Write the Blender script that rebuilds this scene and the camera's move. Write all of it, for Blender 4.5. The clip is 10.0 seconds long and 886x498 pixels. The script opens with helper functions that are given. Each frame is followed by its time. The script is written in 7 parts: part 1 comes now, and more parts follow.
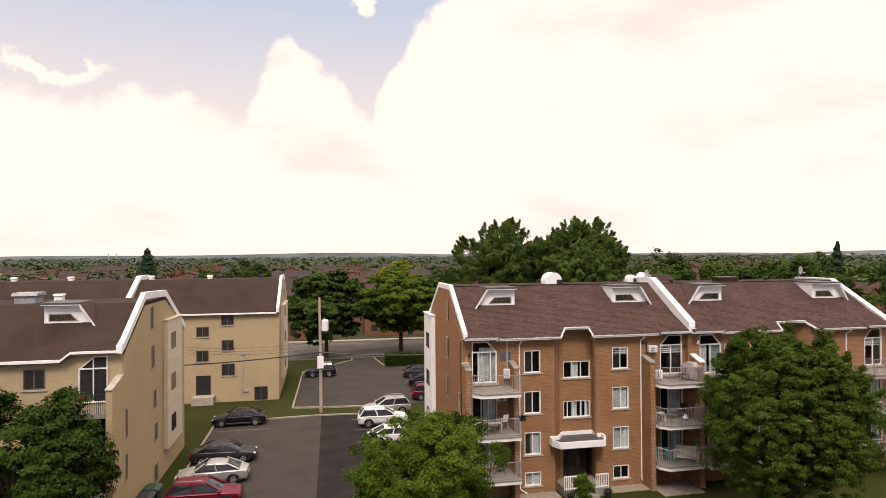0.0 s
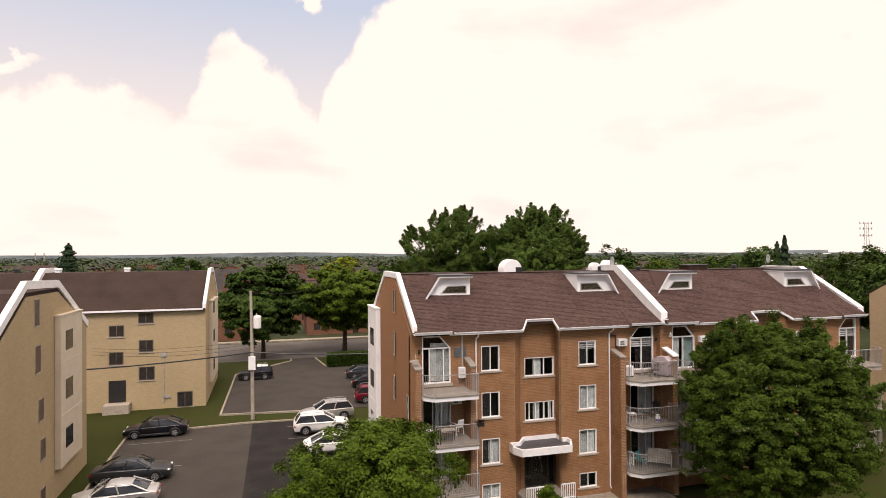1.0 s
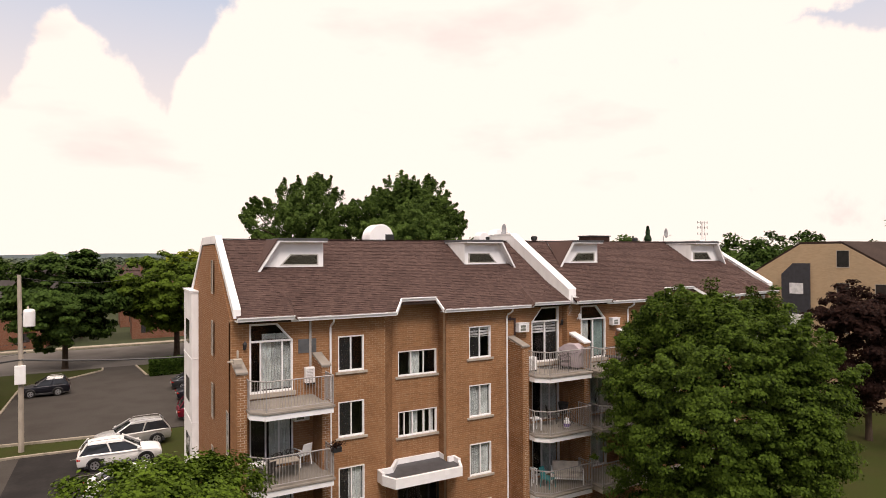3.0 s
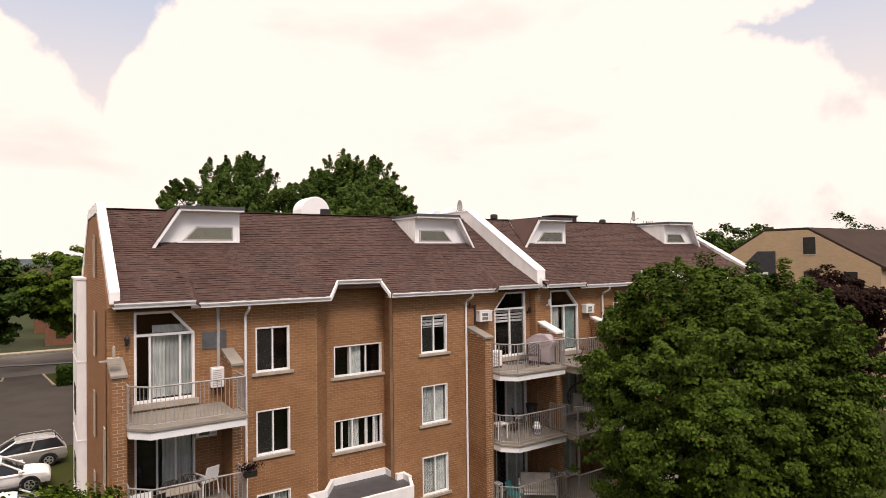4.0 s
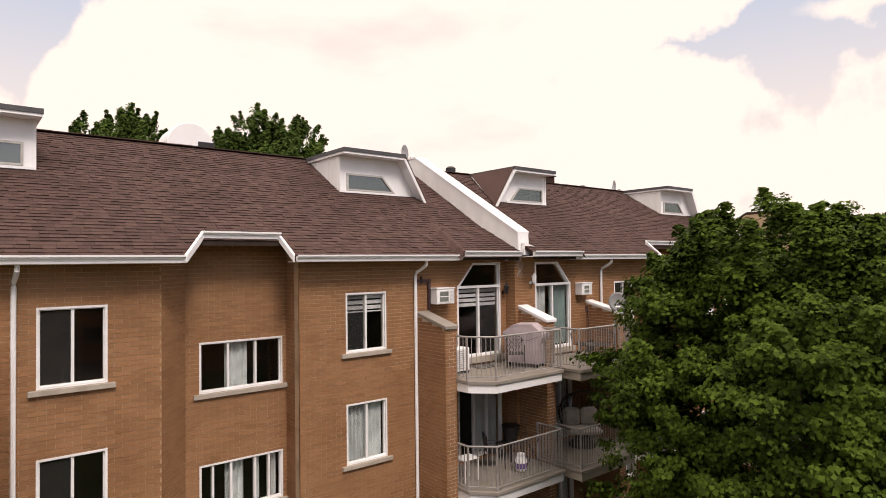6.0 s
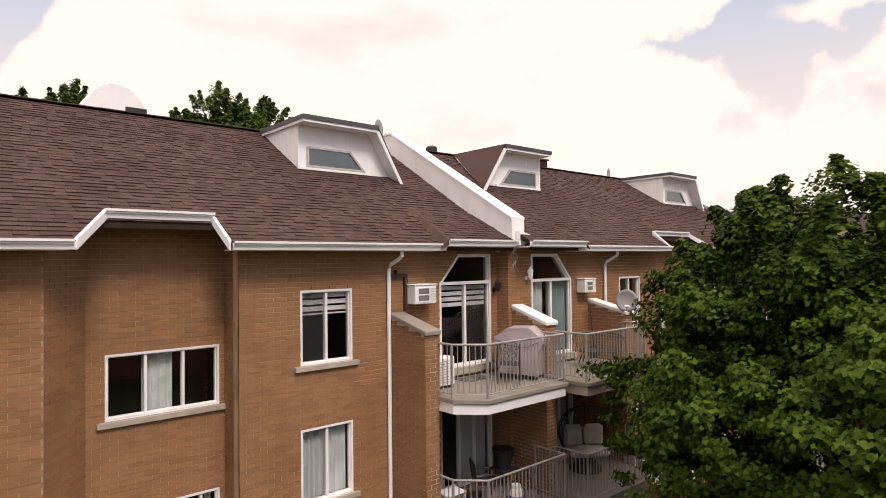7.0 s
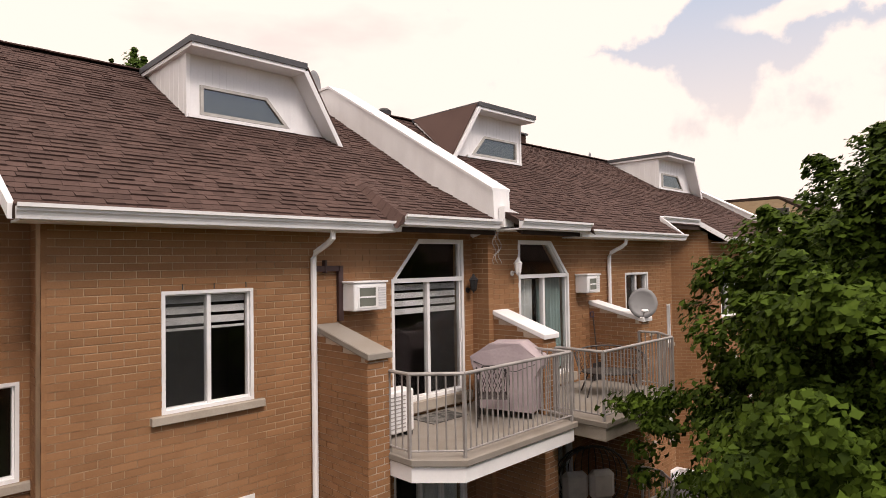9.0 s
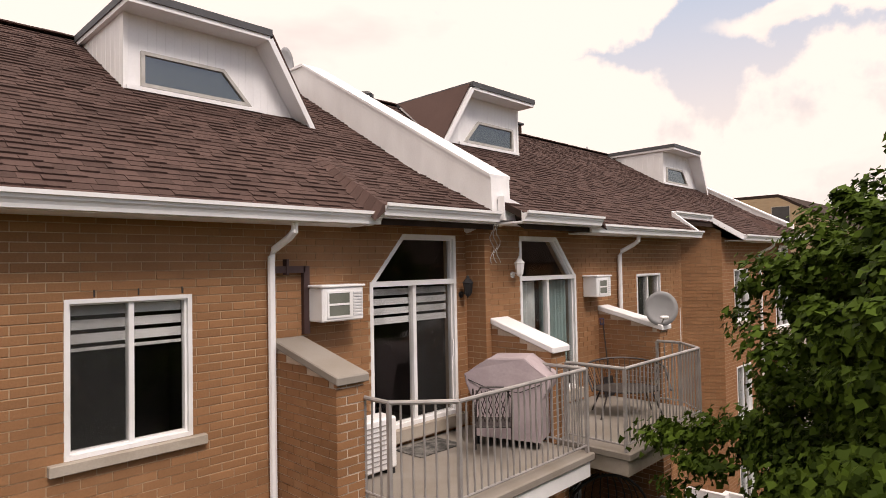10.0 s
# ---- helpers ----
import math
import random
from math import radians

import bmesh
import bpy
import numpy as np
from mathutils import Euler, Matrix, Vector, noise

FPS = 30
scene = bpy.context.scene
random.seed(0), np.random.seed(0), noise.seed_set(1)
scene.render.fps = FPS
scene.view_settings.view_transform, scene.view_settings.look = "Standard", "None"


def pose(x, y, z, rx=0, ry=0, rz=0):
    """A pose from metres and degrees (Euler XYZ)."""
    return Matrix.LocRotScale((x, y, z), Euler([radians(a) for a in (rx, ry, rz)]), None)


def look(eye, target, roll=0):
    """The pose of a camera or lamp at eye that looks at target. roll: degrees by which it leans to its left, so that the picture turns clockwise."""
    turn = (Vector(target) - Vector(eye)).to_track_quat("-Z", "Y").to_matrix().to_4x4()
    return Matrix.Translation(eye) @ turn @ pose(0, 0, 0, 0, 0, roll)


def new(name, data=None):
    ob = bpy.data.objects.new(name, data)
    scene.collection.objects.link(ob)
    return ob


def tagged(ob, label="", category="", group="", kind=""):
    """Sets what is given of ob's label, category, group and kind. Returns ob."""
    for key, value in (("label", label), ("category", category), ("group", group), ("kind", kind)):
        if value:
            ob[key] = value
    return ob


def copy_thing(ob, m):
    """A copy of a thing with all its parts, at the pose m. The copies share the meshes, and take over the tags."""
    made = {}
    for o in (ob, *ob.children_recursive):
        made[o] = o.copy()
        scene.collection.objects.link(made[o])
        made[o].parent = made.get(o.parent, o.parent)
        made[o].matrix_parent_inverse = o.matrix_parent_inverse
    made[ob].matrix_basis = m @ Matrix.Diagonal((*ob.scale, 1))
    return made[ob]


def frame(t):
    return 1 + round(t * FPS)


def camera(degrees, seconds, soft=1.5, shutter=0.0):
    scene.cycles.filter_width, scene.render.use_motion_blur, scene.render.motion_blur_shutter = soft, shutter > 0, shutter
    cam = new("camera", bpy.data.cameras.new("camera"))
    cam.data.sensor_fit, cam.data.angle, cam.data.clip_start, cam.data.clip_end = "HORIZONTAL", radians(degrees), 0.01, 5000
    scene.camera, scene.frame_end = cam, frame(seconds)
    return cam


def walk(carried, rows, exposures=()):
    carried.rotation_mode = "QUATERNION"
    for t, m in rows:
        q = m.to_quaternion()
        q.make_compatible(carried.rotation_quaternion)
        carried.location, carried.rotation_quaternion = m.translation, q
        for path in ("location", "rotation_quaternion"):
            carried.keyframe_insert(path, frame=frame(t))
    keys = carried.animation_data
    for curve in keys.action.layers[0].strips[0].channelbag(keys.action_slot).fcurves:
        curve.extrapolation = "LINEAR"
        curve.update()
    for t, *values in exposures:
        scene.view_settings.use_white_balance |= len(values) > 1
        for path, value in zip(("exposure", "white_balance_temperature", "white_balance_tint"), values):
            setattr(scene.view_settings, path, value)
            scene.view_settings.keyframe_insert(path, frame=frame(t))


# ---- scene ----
cam = camera(72.1, 10.0, soft=0.9)
PATH = [
    (0, (-7.926, -37.779, 15.555), (-7.541, -35.816, 15.572), -0.4),
    (0.5, (-7.488, -35.164, 15.001), (-7.022, -33.219, 15.019), -0.4),
    (1, (-6.86, -32.792, 14.546), (-6.308, -30.87, 14.561), -0.4),
    (1.5, (-6.194, -30.476, 14.055), (-5.54, -28.586, 14.071), -0.4),
    (2, (-5.443, -28.25, 13.646), (-4.68, -26.401, 13.66), -0.4),
    (2.5, (-4.429, -25.864, 13.102), (-3.561, -24.062, 13.117), -0.3),
    (4, (-0.957, -19.455, 11.419), (0.15, -17.79, 11.446), -0.7),
    (4.5, (0.269, -17.625, 10.932), (1.422, -15.991, 10.962), -0.8),
    (5, (1.413, -15.864, 10.635), (2.608, -14.261, 10.661), -0.6),
    (5.5, (2.533, -14.175, 10.193), (3.766, -12.601, 10.236), -0.7),
    (7, (5.378, -10.522, 9.805), (6.693, -9.016, 9.841), -0.6),
    (7.5, (6.191, -9.575, 9.634), (7.532, -8.092, 9.684), -0.8),
    (8, (6.913, -8.788, 9.57), (8.278, -7.327, 9.622), -0.9),
    (8.5, (7.605, -8.031, 9.539), (8.996, -6.594, 9.589), -0.9),
    (9, (8.261, -7.378, 9.521), (9.671, -5.961, 9.57), -0.9),
    (9.5, (8.823, -6.807, 9.531), (10.25, -5.407, 9.577), -0.9),
    (10, (9.395, -6.237, 9.487), (10.831, -4.846, 9.543), -1.1),
]
walk(cam, [(t, look(eye, target, roll)) for t, eye, target, roll in PATH], exposures=((0.0, 0.0, 6680, 18), (10.0, 0.0, 6680, 18)))

# ---- world, sun and exposure ----
SUN_ELEV, SUN_AZ = 50.0, -169.0          # azimuth from +y towards +x


def make_world():
    w = bpy.data.worlds.new("sky")
    scene.world = w
    w.use_nodes = True
    nt = w.node_tree
    nt.nodes.clear()
    L = nt.links.new

    def m(op, a, b=None, c=None, clamp=False):
        n = nt.nodes.new("ShaderNodeMath")
        n.operation = op
        n.use_clamp = clamp
        for k, s in enumerate((a, b, c)):
            if s is None:
                continue
            if isinstance(s, (int, float)):
                n.inputs[k].default_value = s
            else:
                L(s, n.inputs[k])
        return n.outputs[0]

    tc = nt.nodes.new("ShaderNodeTexCoord")
    sky = nt.nodes.new("ShaderNodeTexSky")
    sky.sky_type = "NISHITA"
    sky.sun_disc = False
    sky.sun_elevation = radians(SUN_ELEV)
    sky.sun_rotation = radians(SUN_AZ)
    sky.altitude = 50
    sky.air_density = 1.0
    sky.dust_density = 2.0
    sep = nt.nodes.new("ShaderNodeSeparateXYZ")
    L(tc.outputs["Generated"], sep.inputs[0])
    x, y, z = sep.outputs
    az = m("MULTIPLY", m("ARCTAN2", x, y), 57.29578)
    el = m("MULTIPLY", m("ARCSINE", z), 57.29578)
    n1 = nt.nodes.new("ShaderNodeTexNoise")
    n1.inputs["Scale"].default_value = 9.0
    n1.inputs["Detail"].default_value = 7.0
    n1.inputs["Roughness"].default_value = 0.56
    n2 = nt.nodes.new("ShaderNodeTexNoise")
    n2.inputs["Scale"].default_value = 3.2
    n2.inputs["Detail"].default_value = 6.0
    mp = nt.nodes.new("ShaderNodeMapping")
    mp.inputs["Scale"].default_value = (1, 1, 3.0)
    L(tc.outputs["Generated"], mp.inputs[0])
    L(tc.outputs["Generated"], n1.inputs["Vector"])
    L(mp.outputs[0], n2.inputs["Vector"])
    wob = m("MULTIPLY", m("SUBTRACT", n1.outputs["Fac"], 0.5), 9.0)
    el2 = m("ADD", el, wob)
    # height in degrees of the cloud bank's edge along the view ahead
    bank = nt.nodes.new("ShaderNodeValToRGB")
    edge = ((-30, 12.6), (-22, 12.3), (-17.4, 12.0), (-16.2, 12.2), (-7, 12.4), (-5.2, 15.5), (-3, 18.6), (-0.8, 17.0), (1.6, 14.9), (4.4, 12.9), (6.6, 17.0), (9.6, 20.8), (12.4, 23.2), (17, 36),
            (49, 36), (55, 23), (57.5, 17.2), (63, 16.7), (66.5, 15.0), (68.6, 12.4), (71, 10.6), (73, 14.5), (78, 15.7), (84, 16.4), (96, 26))
    while len(bank.color_ramp.elements) < len(edge):
        bank.color_ramp.elements.new(1.0)
    for k, (a, h) in enumerate(edge):
        q = bank.color_ramp.elements[k]
        q.position = (a + 30) / 126
        q.color = (h / 40, h / 40, h / 40, 1)
    L(m("DIVIDE", m("ADD", az, 30.0), 126.0), bank.inputs["Fac"])
    free = m("DIVIDE", m("SUBTRACT", el2, m("MULTIPLY", bank.outputs["Color"], 40.0)), 1.1)
    # bank that leans over the gap on one side, two small clouds, and cloud again overhead
    lean = m("DIVIDE", m("SUBTRACT", m("ADD", 16.8, m("MULTIPLY", m("SUBTRACT", az, 57.0), 0.52)), el2), 0.9)
    free = m("MINIMUM", free, m("MAXIMUM", m("MAXIMUM", lean, m("DIVIDE", m("SUBTRACT", az, 67.0), 2.0)), m("SUBTRACT", 46.0, az)))
    free = m("MINIMUM", free, m("DIVIDE", m("SUBTRACT", 30.0, el2), 3.0))
    for a0, e0, ra, re in ((79.5, 19.4, 6.5, 1.3), (3.6, 22.0, 0.9, 0.8), (-22.0, 14.6, 2.8, 0.5)):
        da = m("DIVIDE", m("SUBTRACT", m("ADD", az, wob), a0), ra)
        de = m("DIVIDE", m("SUBTRACT", el2, e0), re)
        free = m("MINIMUM", free, m("MULTIPLY", m("SUBTRACT", m("SQRT", m("ADD", m("MULTIPLY", da, da), m("MULTIPLY", de, de))), 1.0), 1.6))
    free = m("MULTIPLY", free, m("MULTIPLY", m("GREATER_THAN", az, -40.0), m("LESS_THAN", az, 96.0)))
    # clear sky behind
    best = None
    for a0, e0, ra, re in ((180.0, 2.0, 85.0, 36.0), (-180.0, 2.0, 85.0, 36.0)):
        da = m("DIVIDE", m("SUBTRACT", az, a0), ra)
        de = m("DIVIDE", m("SUBTRACT", el, e0), re)
        v = m("SUBTRACT", 1.0, m("SQRT", m("ADD", m("MULTIPLY", da, da), m("MULTIPLY", de, de))))
        best = v if best is None else m("MAXIMUM", best, v)
    back = m("ADD", m("MULTIPLY", m("ADD", best, m("MULTIPLY", wob, 0.29)), 2.3), 0.40, clamp=True)
    blue = m("MAXIMUM", m("ADD", free, 0.0, clamp=True), back)
    soft = nt.nodes.new("ShaderNodeMapRange")
    soft.interpolation_type = "SMOOTHSTEP"
    L(blue, soft.inputs["Value"])
    # cloud body: bright cream with faint grey-pink undersides
    shade = nt.nodes.new("ShaderNodeMapRange")
    shade.inputs["From Min"].default_value = 0.58
    shade.inputs["From Max"].default_value = 0.72
    L(n2.outputs["Fac"], shade.inputs["Value"])
    body = nt.nodes.new("ShaderNodeMixRGB")
    body.inputs["Color1"].default_value = (1.12, 1.005, 0.885, 1)
    body.inputs["Color2"].default_value = (0.955, 0.865, 0.785, 1)
    L(shade.outputs[0], body.inputs["Fac"])
    clear = nt.nodes.new("ShaderNodeMixRGB")
    haze = nt.nodes.new("ShaderNodeMapRange")
    haze.inputs["From Min"].default_value = 32.0
    haze.inputs["From Max"].default_value = 52.0
    haze.inputs["To Min"].default_value = 0.93
    haze.inputs["To Max"].default_value = 0.10
    L(el, haze.inputs["Value"])
    # the clear sky behind the flight is deeper than the whitened sky ahead
    deep = nt.nodes.new("ShaderNodeMapRange")
    deep.inputs["From Min"].default_value = -0.45
    deep.inputs["From Max"].default_value = 0.1
    deep.inputs["To Min"].default_value = 0.22
    deep.inputs["To Max"].default_value = 1.0
    L(y, deep.inputs["Value"])
    L(m("MULTIPLY", haze.outputs[0], deep.outputs[0]), clear.inputs["Fac"])
    scaled = nt.nodes.new("ShaderNodeVectorMath")
    scaled.operation = "SCALE"
    scaled.inputs["Scale"].default_value = 0.11
    L(sky.outputs[0], scaled.inputs[0])
    L(scaled.outputs[0], clear.inputs["Color1"])
    # towards the horizon the clear sky whitens through a pale pink
    pale = nt.nodes.new("ShaderNodeMixRGB")
    pale.inputs["Color1"].default_value = (0.955, 0.87, 0.795, 1)
    pale.inputs["Color2"].default_value = (0.60, 0.685, 0.80, 1)
    fall = nt.nodes.new("ShaderNodeMapRange")
    fall.inputs["From Min"].default_value = 11.5
    fall.inputs["From Max"].default_value = 22.0
    L(el, fall.inputs["Value"])
    L(fall.outputs[0], pale.inputs["Fac"])
    L(pale.outputs[0], clear.inputs["Color2"])
    mix = nt.nodes.new("ShaderNodeMixRGB")
    L(soft.outputs[0], mix.inputs["Fac"])
    L(body.outputs[0], mix.inputs["Color1"])
    L(clear.outputs[0], mix.inputs["Color2"])
    bg = nt.nodes.new("ShaderNodeBackground")
    # thin bright cloud grows brighter towards the zenith
    rise = nt.nodes.new("ShaderNodeMapRange")
    rise.inputs["From Min"].default_value = 28.0
    rise.inputs["From Max"].default_value = 80.0
    rise.inputs["To Min"].default_value = 1.0
    rise.inputs["To Max"].default_value = 2.7
    L(el, rise.inputs["Value"])
    L(rise.outputs[0], bg.inputs["Strength"])
    L(mix.outputs[0], bg.inputs["Color"])
    out = nt.nodes.new("ShaderNodeOutputWorld")
    L(bg.outputs[0], out.inputs[0])


make_world()
sun_data = bpy.data.lights.new("sun", "SUN")
sun_data.energy = 2.1
sun_data.angle = radians(16)
sun_data.color = (1.0, 0.93, 0.84)
sun = new("sun", sun_data)
sun.matrix_world = look((60 * math.sin(radians(SUN_AZ)), 60 * math.cos(radians(SUN_AZ)), 60 * math.tan(radians(SUN_ELEV))), (0, 0, 0))

# ---- materials ----


def mat(name, colour, rough=0.8, metal=0.0, vary=0.12, scale=3.0, fine=60.0, bump=0.15, colour2=None, piece=0.0, streak=0.0, island=False, bloom=None):
    """A plain surface with stains at one scale, grain at another, and piece-to-piece change."""
    ma = bpy.data.materials.new(name)
    ma.use_nodes = True
    nt = ma.node_tree
    L = nt.links.new
    bs = nt.nodes["Principled BSDF"]
    bs.inputs["Roughness"].default_value = rough
    bs.inputs["Metallic"].default_value = metal
    bs.inputs["Specular IOR Level"].default_value = 0.12 if rough > 0.84 else 0.5
    tc = nt.nodes.new("ShaderNodeTexCoord")
    mp = nt.nodes.new("ShaderNodeMapping")
    mp.inputs["Scale"].default_value = (1, 1, 1 - 0.75 * streak)
    L(tc.outputs["Object"], mp.inputs[0])
    big = nt.nodes.new("ShaderNodeTexNoise")
    big.inputs["Scale"].default_value = scale
    big.inputs["Detail"].default_value = 5
    small = nt.nodes.new("ShaderNodeTexNoise")
    small.inputs["Scale"].default_value = fine
    small.inputs["Detail"].default_value = 3
    L(mp.outputs[0], big.inputs["Vector"])
    L(tc.outputs["Object"], small.inputs["Vector"])
    c2 = colour2 or tuple(max(0.0, c * 0.62) for c in colour)
    mix = nt.nodes.new("ShaderNodeMixRGB")
    mix.inputs["Color1"].default_value = (*colour, 1)
    mix.inputs["Color2"].default_value = (*c2, 1)
    ramp = nt.nodes.new("ShaderNodeMapRange")
    ramp.inputs["From Min"].default_value = 0.42
    ramp.inputs["From Max"].default_value = 0.75
    L(big.outputs["Fac"], ramp.inputs["Value"])
    L(ramp.outputs[0], mix.inputs["Fac"])
    hsv = nt.nodes.new("ShaderNodeHueSaturation")
    val = nt.nodes.new("ShaderNodeMapRange")
    val.inputs["To Min"].default_value = 1 - vary
    val.inputs["To Max"].default_value = 1 + vary
    L(small.outputs["Fac"], val.inputs["Value"])
    last = val.outputs[0]
    if piece:
        if island:
            src = nt.nodes.new("ShaderNodeNewGeometry").outputs["Random Per Island"]
        else:
            src = nt.nodes.new("ShaderNodeObjectInfo").outputs["Random"]
        pr = nt.nodes.new("ShaderNodeMapRange")
        pr.inputs["To Min"].default_value = 1 - piece
        pr.inputs["To Max"].default_value = 1 + piece
        L(src, pr.inputs["Value"])
        mu = nt.nodes.new("ShaderNodeMath")
        mu.operation = "MULTIPLY"
        L(last, mu.inputs[0])
        L(pr.outputs[0], mu.inputs[1])
        last = mu.outputs[0]
    L(last, hsv.inputs["Value"])
    col = mix.outputs[0]
    if bloom:
        sm = nt.nodes.new("ShaderNodeMapping")
        sm.inputs["Scale"].default_value = (1.3, 1.3, 0.45)
        L(tc.outputs["Object"], sm.inputs[0])
        nz = nt.nodes.new("ShaderNodeTexNoise")
        nz.inputs["Scale"].default_value = 1.1
        nz.inputs["Detail"].default_value = 8
        nz.inputs["Roughness"].default_value = 0.68
        L(sm.outputs[0], nz.inputs["Vector"])
        br = nt.nodes.new("ShaderNodeMapRange")
        br.inputs["From Min"].default_value = 0.54
        br.inputs["From Max"].default_value = 0.76
        br.inputs["To Max"].default_value = 0.35
        L(nz.outputs["Fac"], br.inputs["Value"])
        bm2 = nt.nodes.new("ShaderNodeMixRGB")
        bm2.inputs["Color2"].default_value = (*bloom, 1)
        L(br.outputs[0], bm2.inputs["Fac"])
        L(col, bm2.inputs["Color1"])
        col = bm2.outputs[0]
    L(col, hsv.inputs["Color"])
    L(hsv.outputs[0], bs.inputs["Base Color"])
    if bump:
        bu = nt.nodes.new("ShaderNodeBump")
        bu.inputs["Strength"].default_value = bump
        bu.inputs["Distance"].default_value = 0.01
        L(small.outputs["Fac"], bu.inputs["Height"])
        L(bu.outputs[0], bs.inputs["Normal"])
    return ma


def brick_mat(name, c1, c2, mortar):
    """Courses of brick for walls that stay far away."""
    ma = mat(name, c1, 0.88, vary=0.12, scale=0.5, bump=0.1, streak=0.7)
    nt = ma.node_tree
    L = nt.links.new
    bs = nt.nodes["Principled BSDF"]
    tc = nt.nodes.new("ShaderNodeTexCoord")
    sp = nt.nodes.new("ShaderNodeSeparateXYZ")
    cb = nt.nodes.new("ShaderNodeCombineXYZ")
    ad = nt.nodes.new("ShaderNodeMath")
    L(tc.outputs["Object"], sp.inputs[0])
    L(sp.outputs[0], ad.inputs[0])
    L(sp.outputs[1], ad.inputs[1])
    L(ad.outputs[0], cb.inputs[0])
    L(sp.outputs[2], cb.inputs[1])
    br = nt.nodes.new("ShaderNodeTexBrick")
    br.inputs["Scale"].default_value = 1.0
    br.inputs["Brick Width"].default_value = 0.267
    br.inputs["Row Height"].default_value = 0.089
    br.inputs["Mortar Size"].default_value = 0.006
    br.inputs["Color1"].default_value = (*c1, 1)
    br.inputs["Color2"].default_value = (*c2, 1)
    br.inputs["Mortar"].default_value = (*mortar, 1)
    L(cb.outputs[0], br.inputs["Vector"])
    hsv = [n for n in nt.nodes if n.bl_idname == "ShaderNodeHueSaturation"][0]
    old = [n for n in nt.nodes if n.bl_idname == "ShaderNodeMixRGB"][0]
    mul = nt.nodes.new("ShaderNodeMixRGB")
    mul.blend_type = "MULTIPLY"
    mul.inputs["Fac"].default_value = 0.32
    L(br.outputs["Color"], mul.inputs["Color1"])
    L(old.outputs[0], mul.inputs["Color2"])
    L(mul.outputs[0], hsv.inputs["Color"])
    return ma


def glass_mat(name, tint=(0.75, 0.8, 0.8), gloss=1.0, base=0.0):
    ma = bpy.data.materials.new(name)
    ma.use_nodes = True
    nt = ma.node_tree
    nt.nodes.clear()
    L = nt.links.new
    tr = nt.nodes.new("ShaderNodeBsdfTransparent")
    tr.inputs[0].default_value = (*tint, 1)
    gl = nt.nodes.new("ShaderNodeBsdfGlossy")
    gl.inputs["Roughness"].default_value = 0.02
    fr = nt.nodes.new("ShaderNodeLayerWeight")
    pw = nt.nodes.new("ShaderNodeMath")
    pw.operation = "POWER"
    pw.inputs[1].default_value = 4.0
    L(fr.outputs["Facing"], pw.inputs[0])
    no = nt.nodes.new("ShaderNodeTexNoise")
    no.inputs["Scale"].default_value = 1.6
    bu = nt.nodes.new("ShaderNodeBump")
    bu.inputs["Strength"].default_value = 0.05
    bu.inputs["Distance"].default_value = 0.05
    L(no.outputs["Fac"], bu.inputs["Height"])
    L(bu.outputs[0], gl.inputs["Normal"])
    mu = nt.nodes.new("ShaderNodeMath")
    mu.operation = "MULTIPLY_ADD"
    mu.use_clamp = True
    mu.inputs[1].default_value = gloss
    mu.inputs[2].default_value = base
    L(pw.outputs[0], mu.inputs[0])
    mx = nt.nodes.new("ShaderNodeMixShader")
    L(mu.outputs[0], mx.inputs[0])
    L(tr.outputs[0], mx.inputs[1])
    L(gl.outputs[0], mx.inputs[2])
    out = nt.nodes.new("ShaderNodeOutputMaterial")
    L(mx.outputs[0], out.inputs[0])
    return ma


def leaf_mat(name, c1, c2, translucent=0.35, scale=0.7, single=1.0):
    ma = bpy.data.materials.new(name)
    ma.use_nodes = True
    nt = ma.node_tree
    nt.nodes.clear()
    L = nt.links.new
    ge = nt.nodes.new("ShaderNodeNewGeometry")
    tc = nt.nodes.new("ShaderNodeTexCoord")
    no = nt.nodes.new("ShaderNodeTexNoise")
    no.inputs["Scale"].default_value = scale
    no.inputs["Detail"].default_value = 3
    L(tc.outputs["Object"], no.inputs["Vector"])
    ad = nt.nodes.new("ShaderNodeMath")
    one = nt.nodes.new("ShaderNodeMapRange")
    one.inputs["To Min"].default_value = 0.5 - 0.5 * single
    one.inputs["To Max"].default_value = 0.5 + 0.5 * single
    L(ge.outputs["Random Per Island"], one.inputs["Value"])
    L(one.outputs[0], ad.inputs[0])
    L(no.outputs["Fac"], ad.inputs[1])
    mr = nt.nodes.new("ShaderNodeMapRange")
    mr.inputs["From Min"].default_value = 0.35
    mr.inputs["From Max"].default_value = 1.2
    L(ad.outputs[0], mr.inputs["Value"])
    mx = nt.nodes.new("ShaderNodeMixRGB")
    mx.inputs["Color1"].default_value = (*c1, 1)
    mx.inputs["Color2"].default_value = (*c2, 1)
    L(mr.outputs[0], mx.inputs["Fac"])
    di = nt.nodes.new("ShaderNodeBsdfPrincipled")
    di.inputs["Roughness"].default_value = 0.6
    di.inputs["Specular IOR Level"].default_value = 0.05
    L(mx.outputs[0], di.inputs["Base Color"])
    tl = nt.nodes.new("ShaderNodeBsdfTranslucent")
    L(mx.outputs[0], tl.inputs[0])
    ms = nt.nodes.new("ShaderNodeMixShader")
    ms.inputs[0].default_value = translucent
    L(di.outputs[0], ms.inputs[1])
    L(tl.outputs[0], ms.inputs[2])
    out = nt.nodes.new("ShaderNodeOutputMaterial")
    L(ms.outputs[0], out.inputs[0])
    return ma


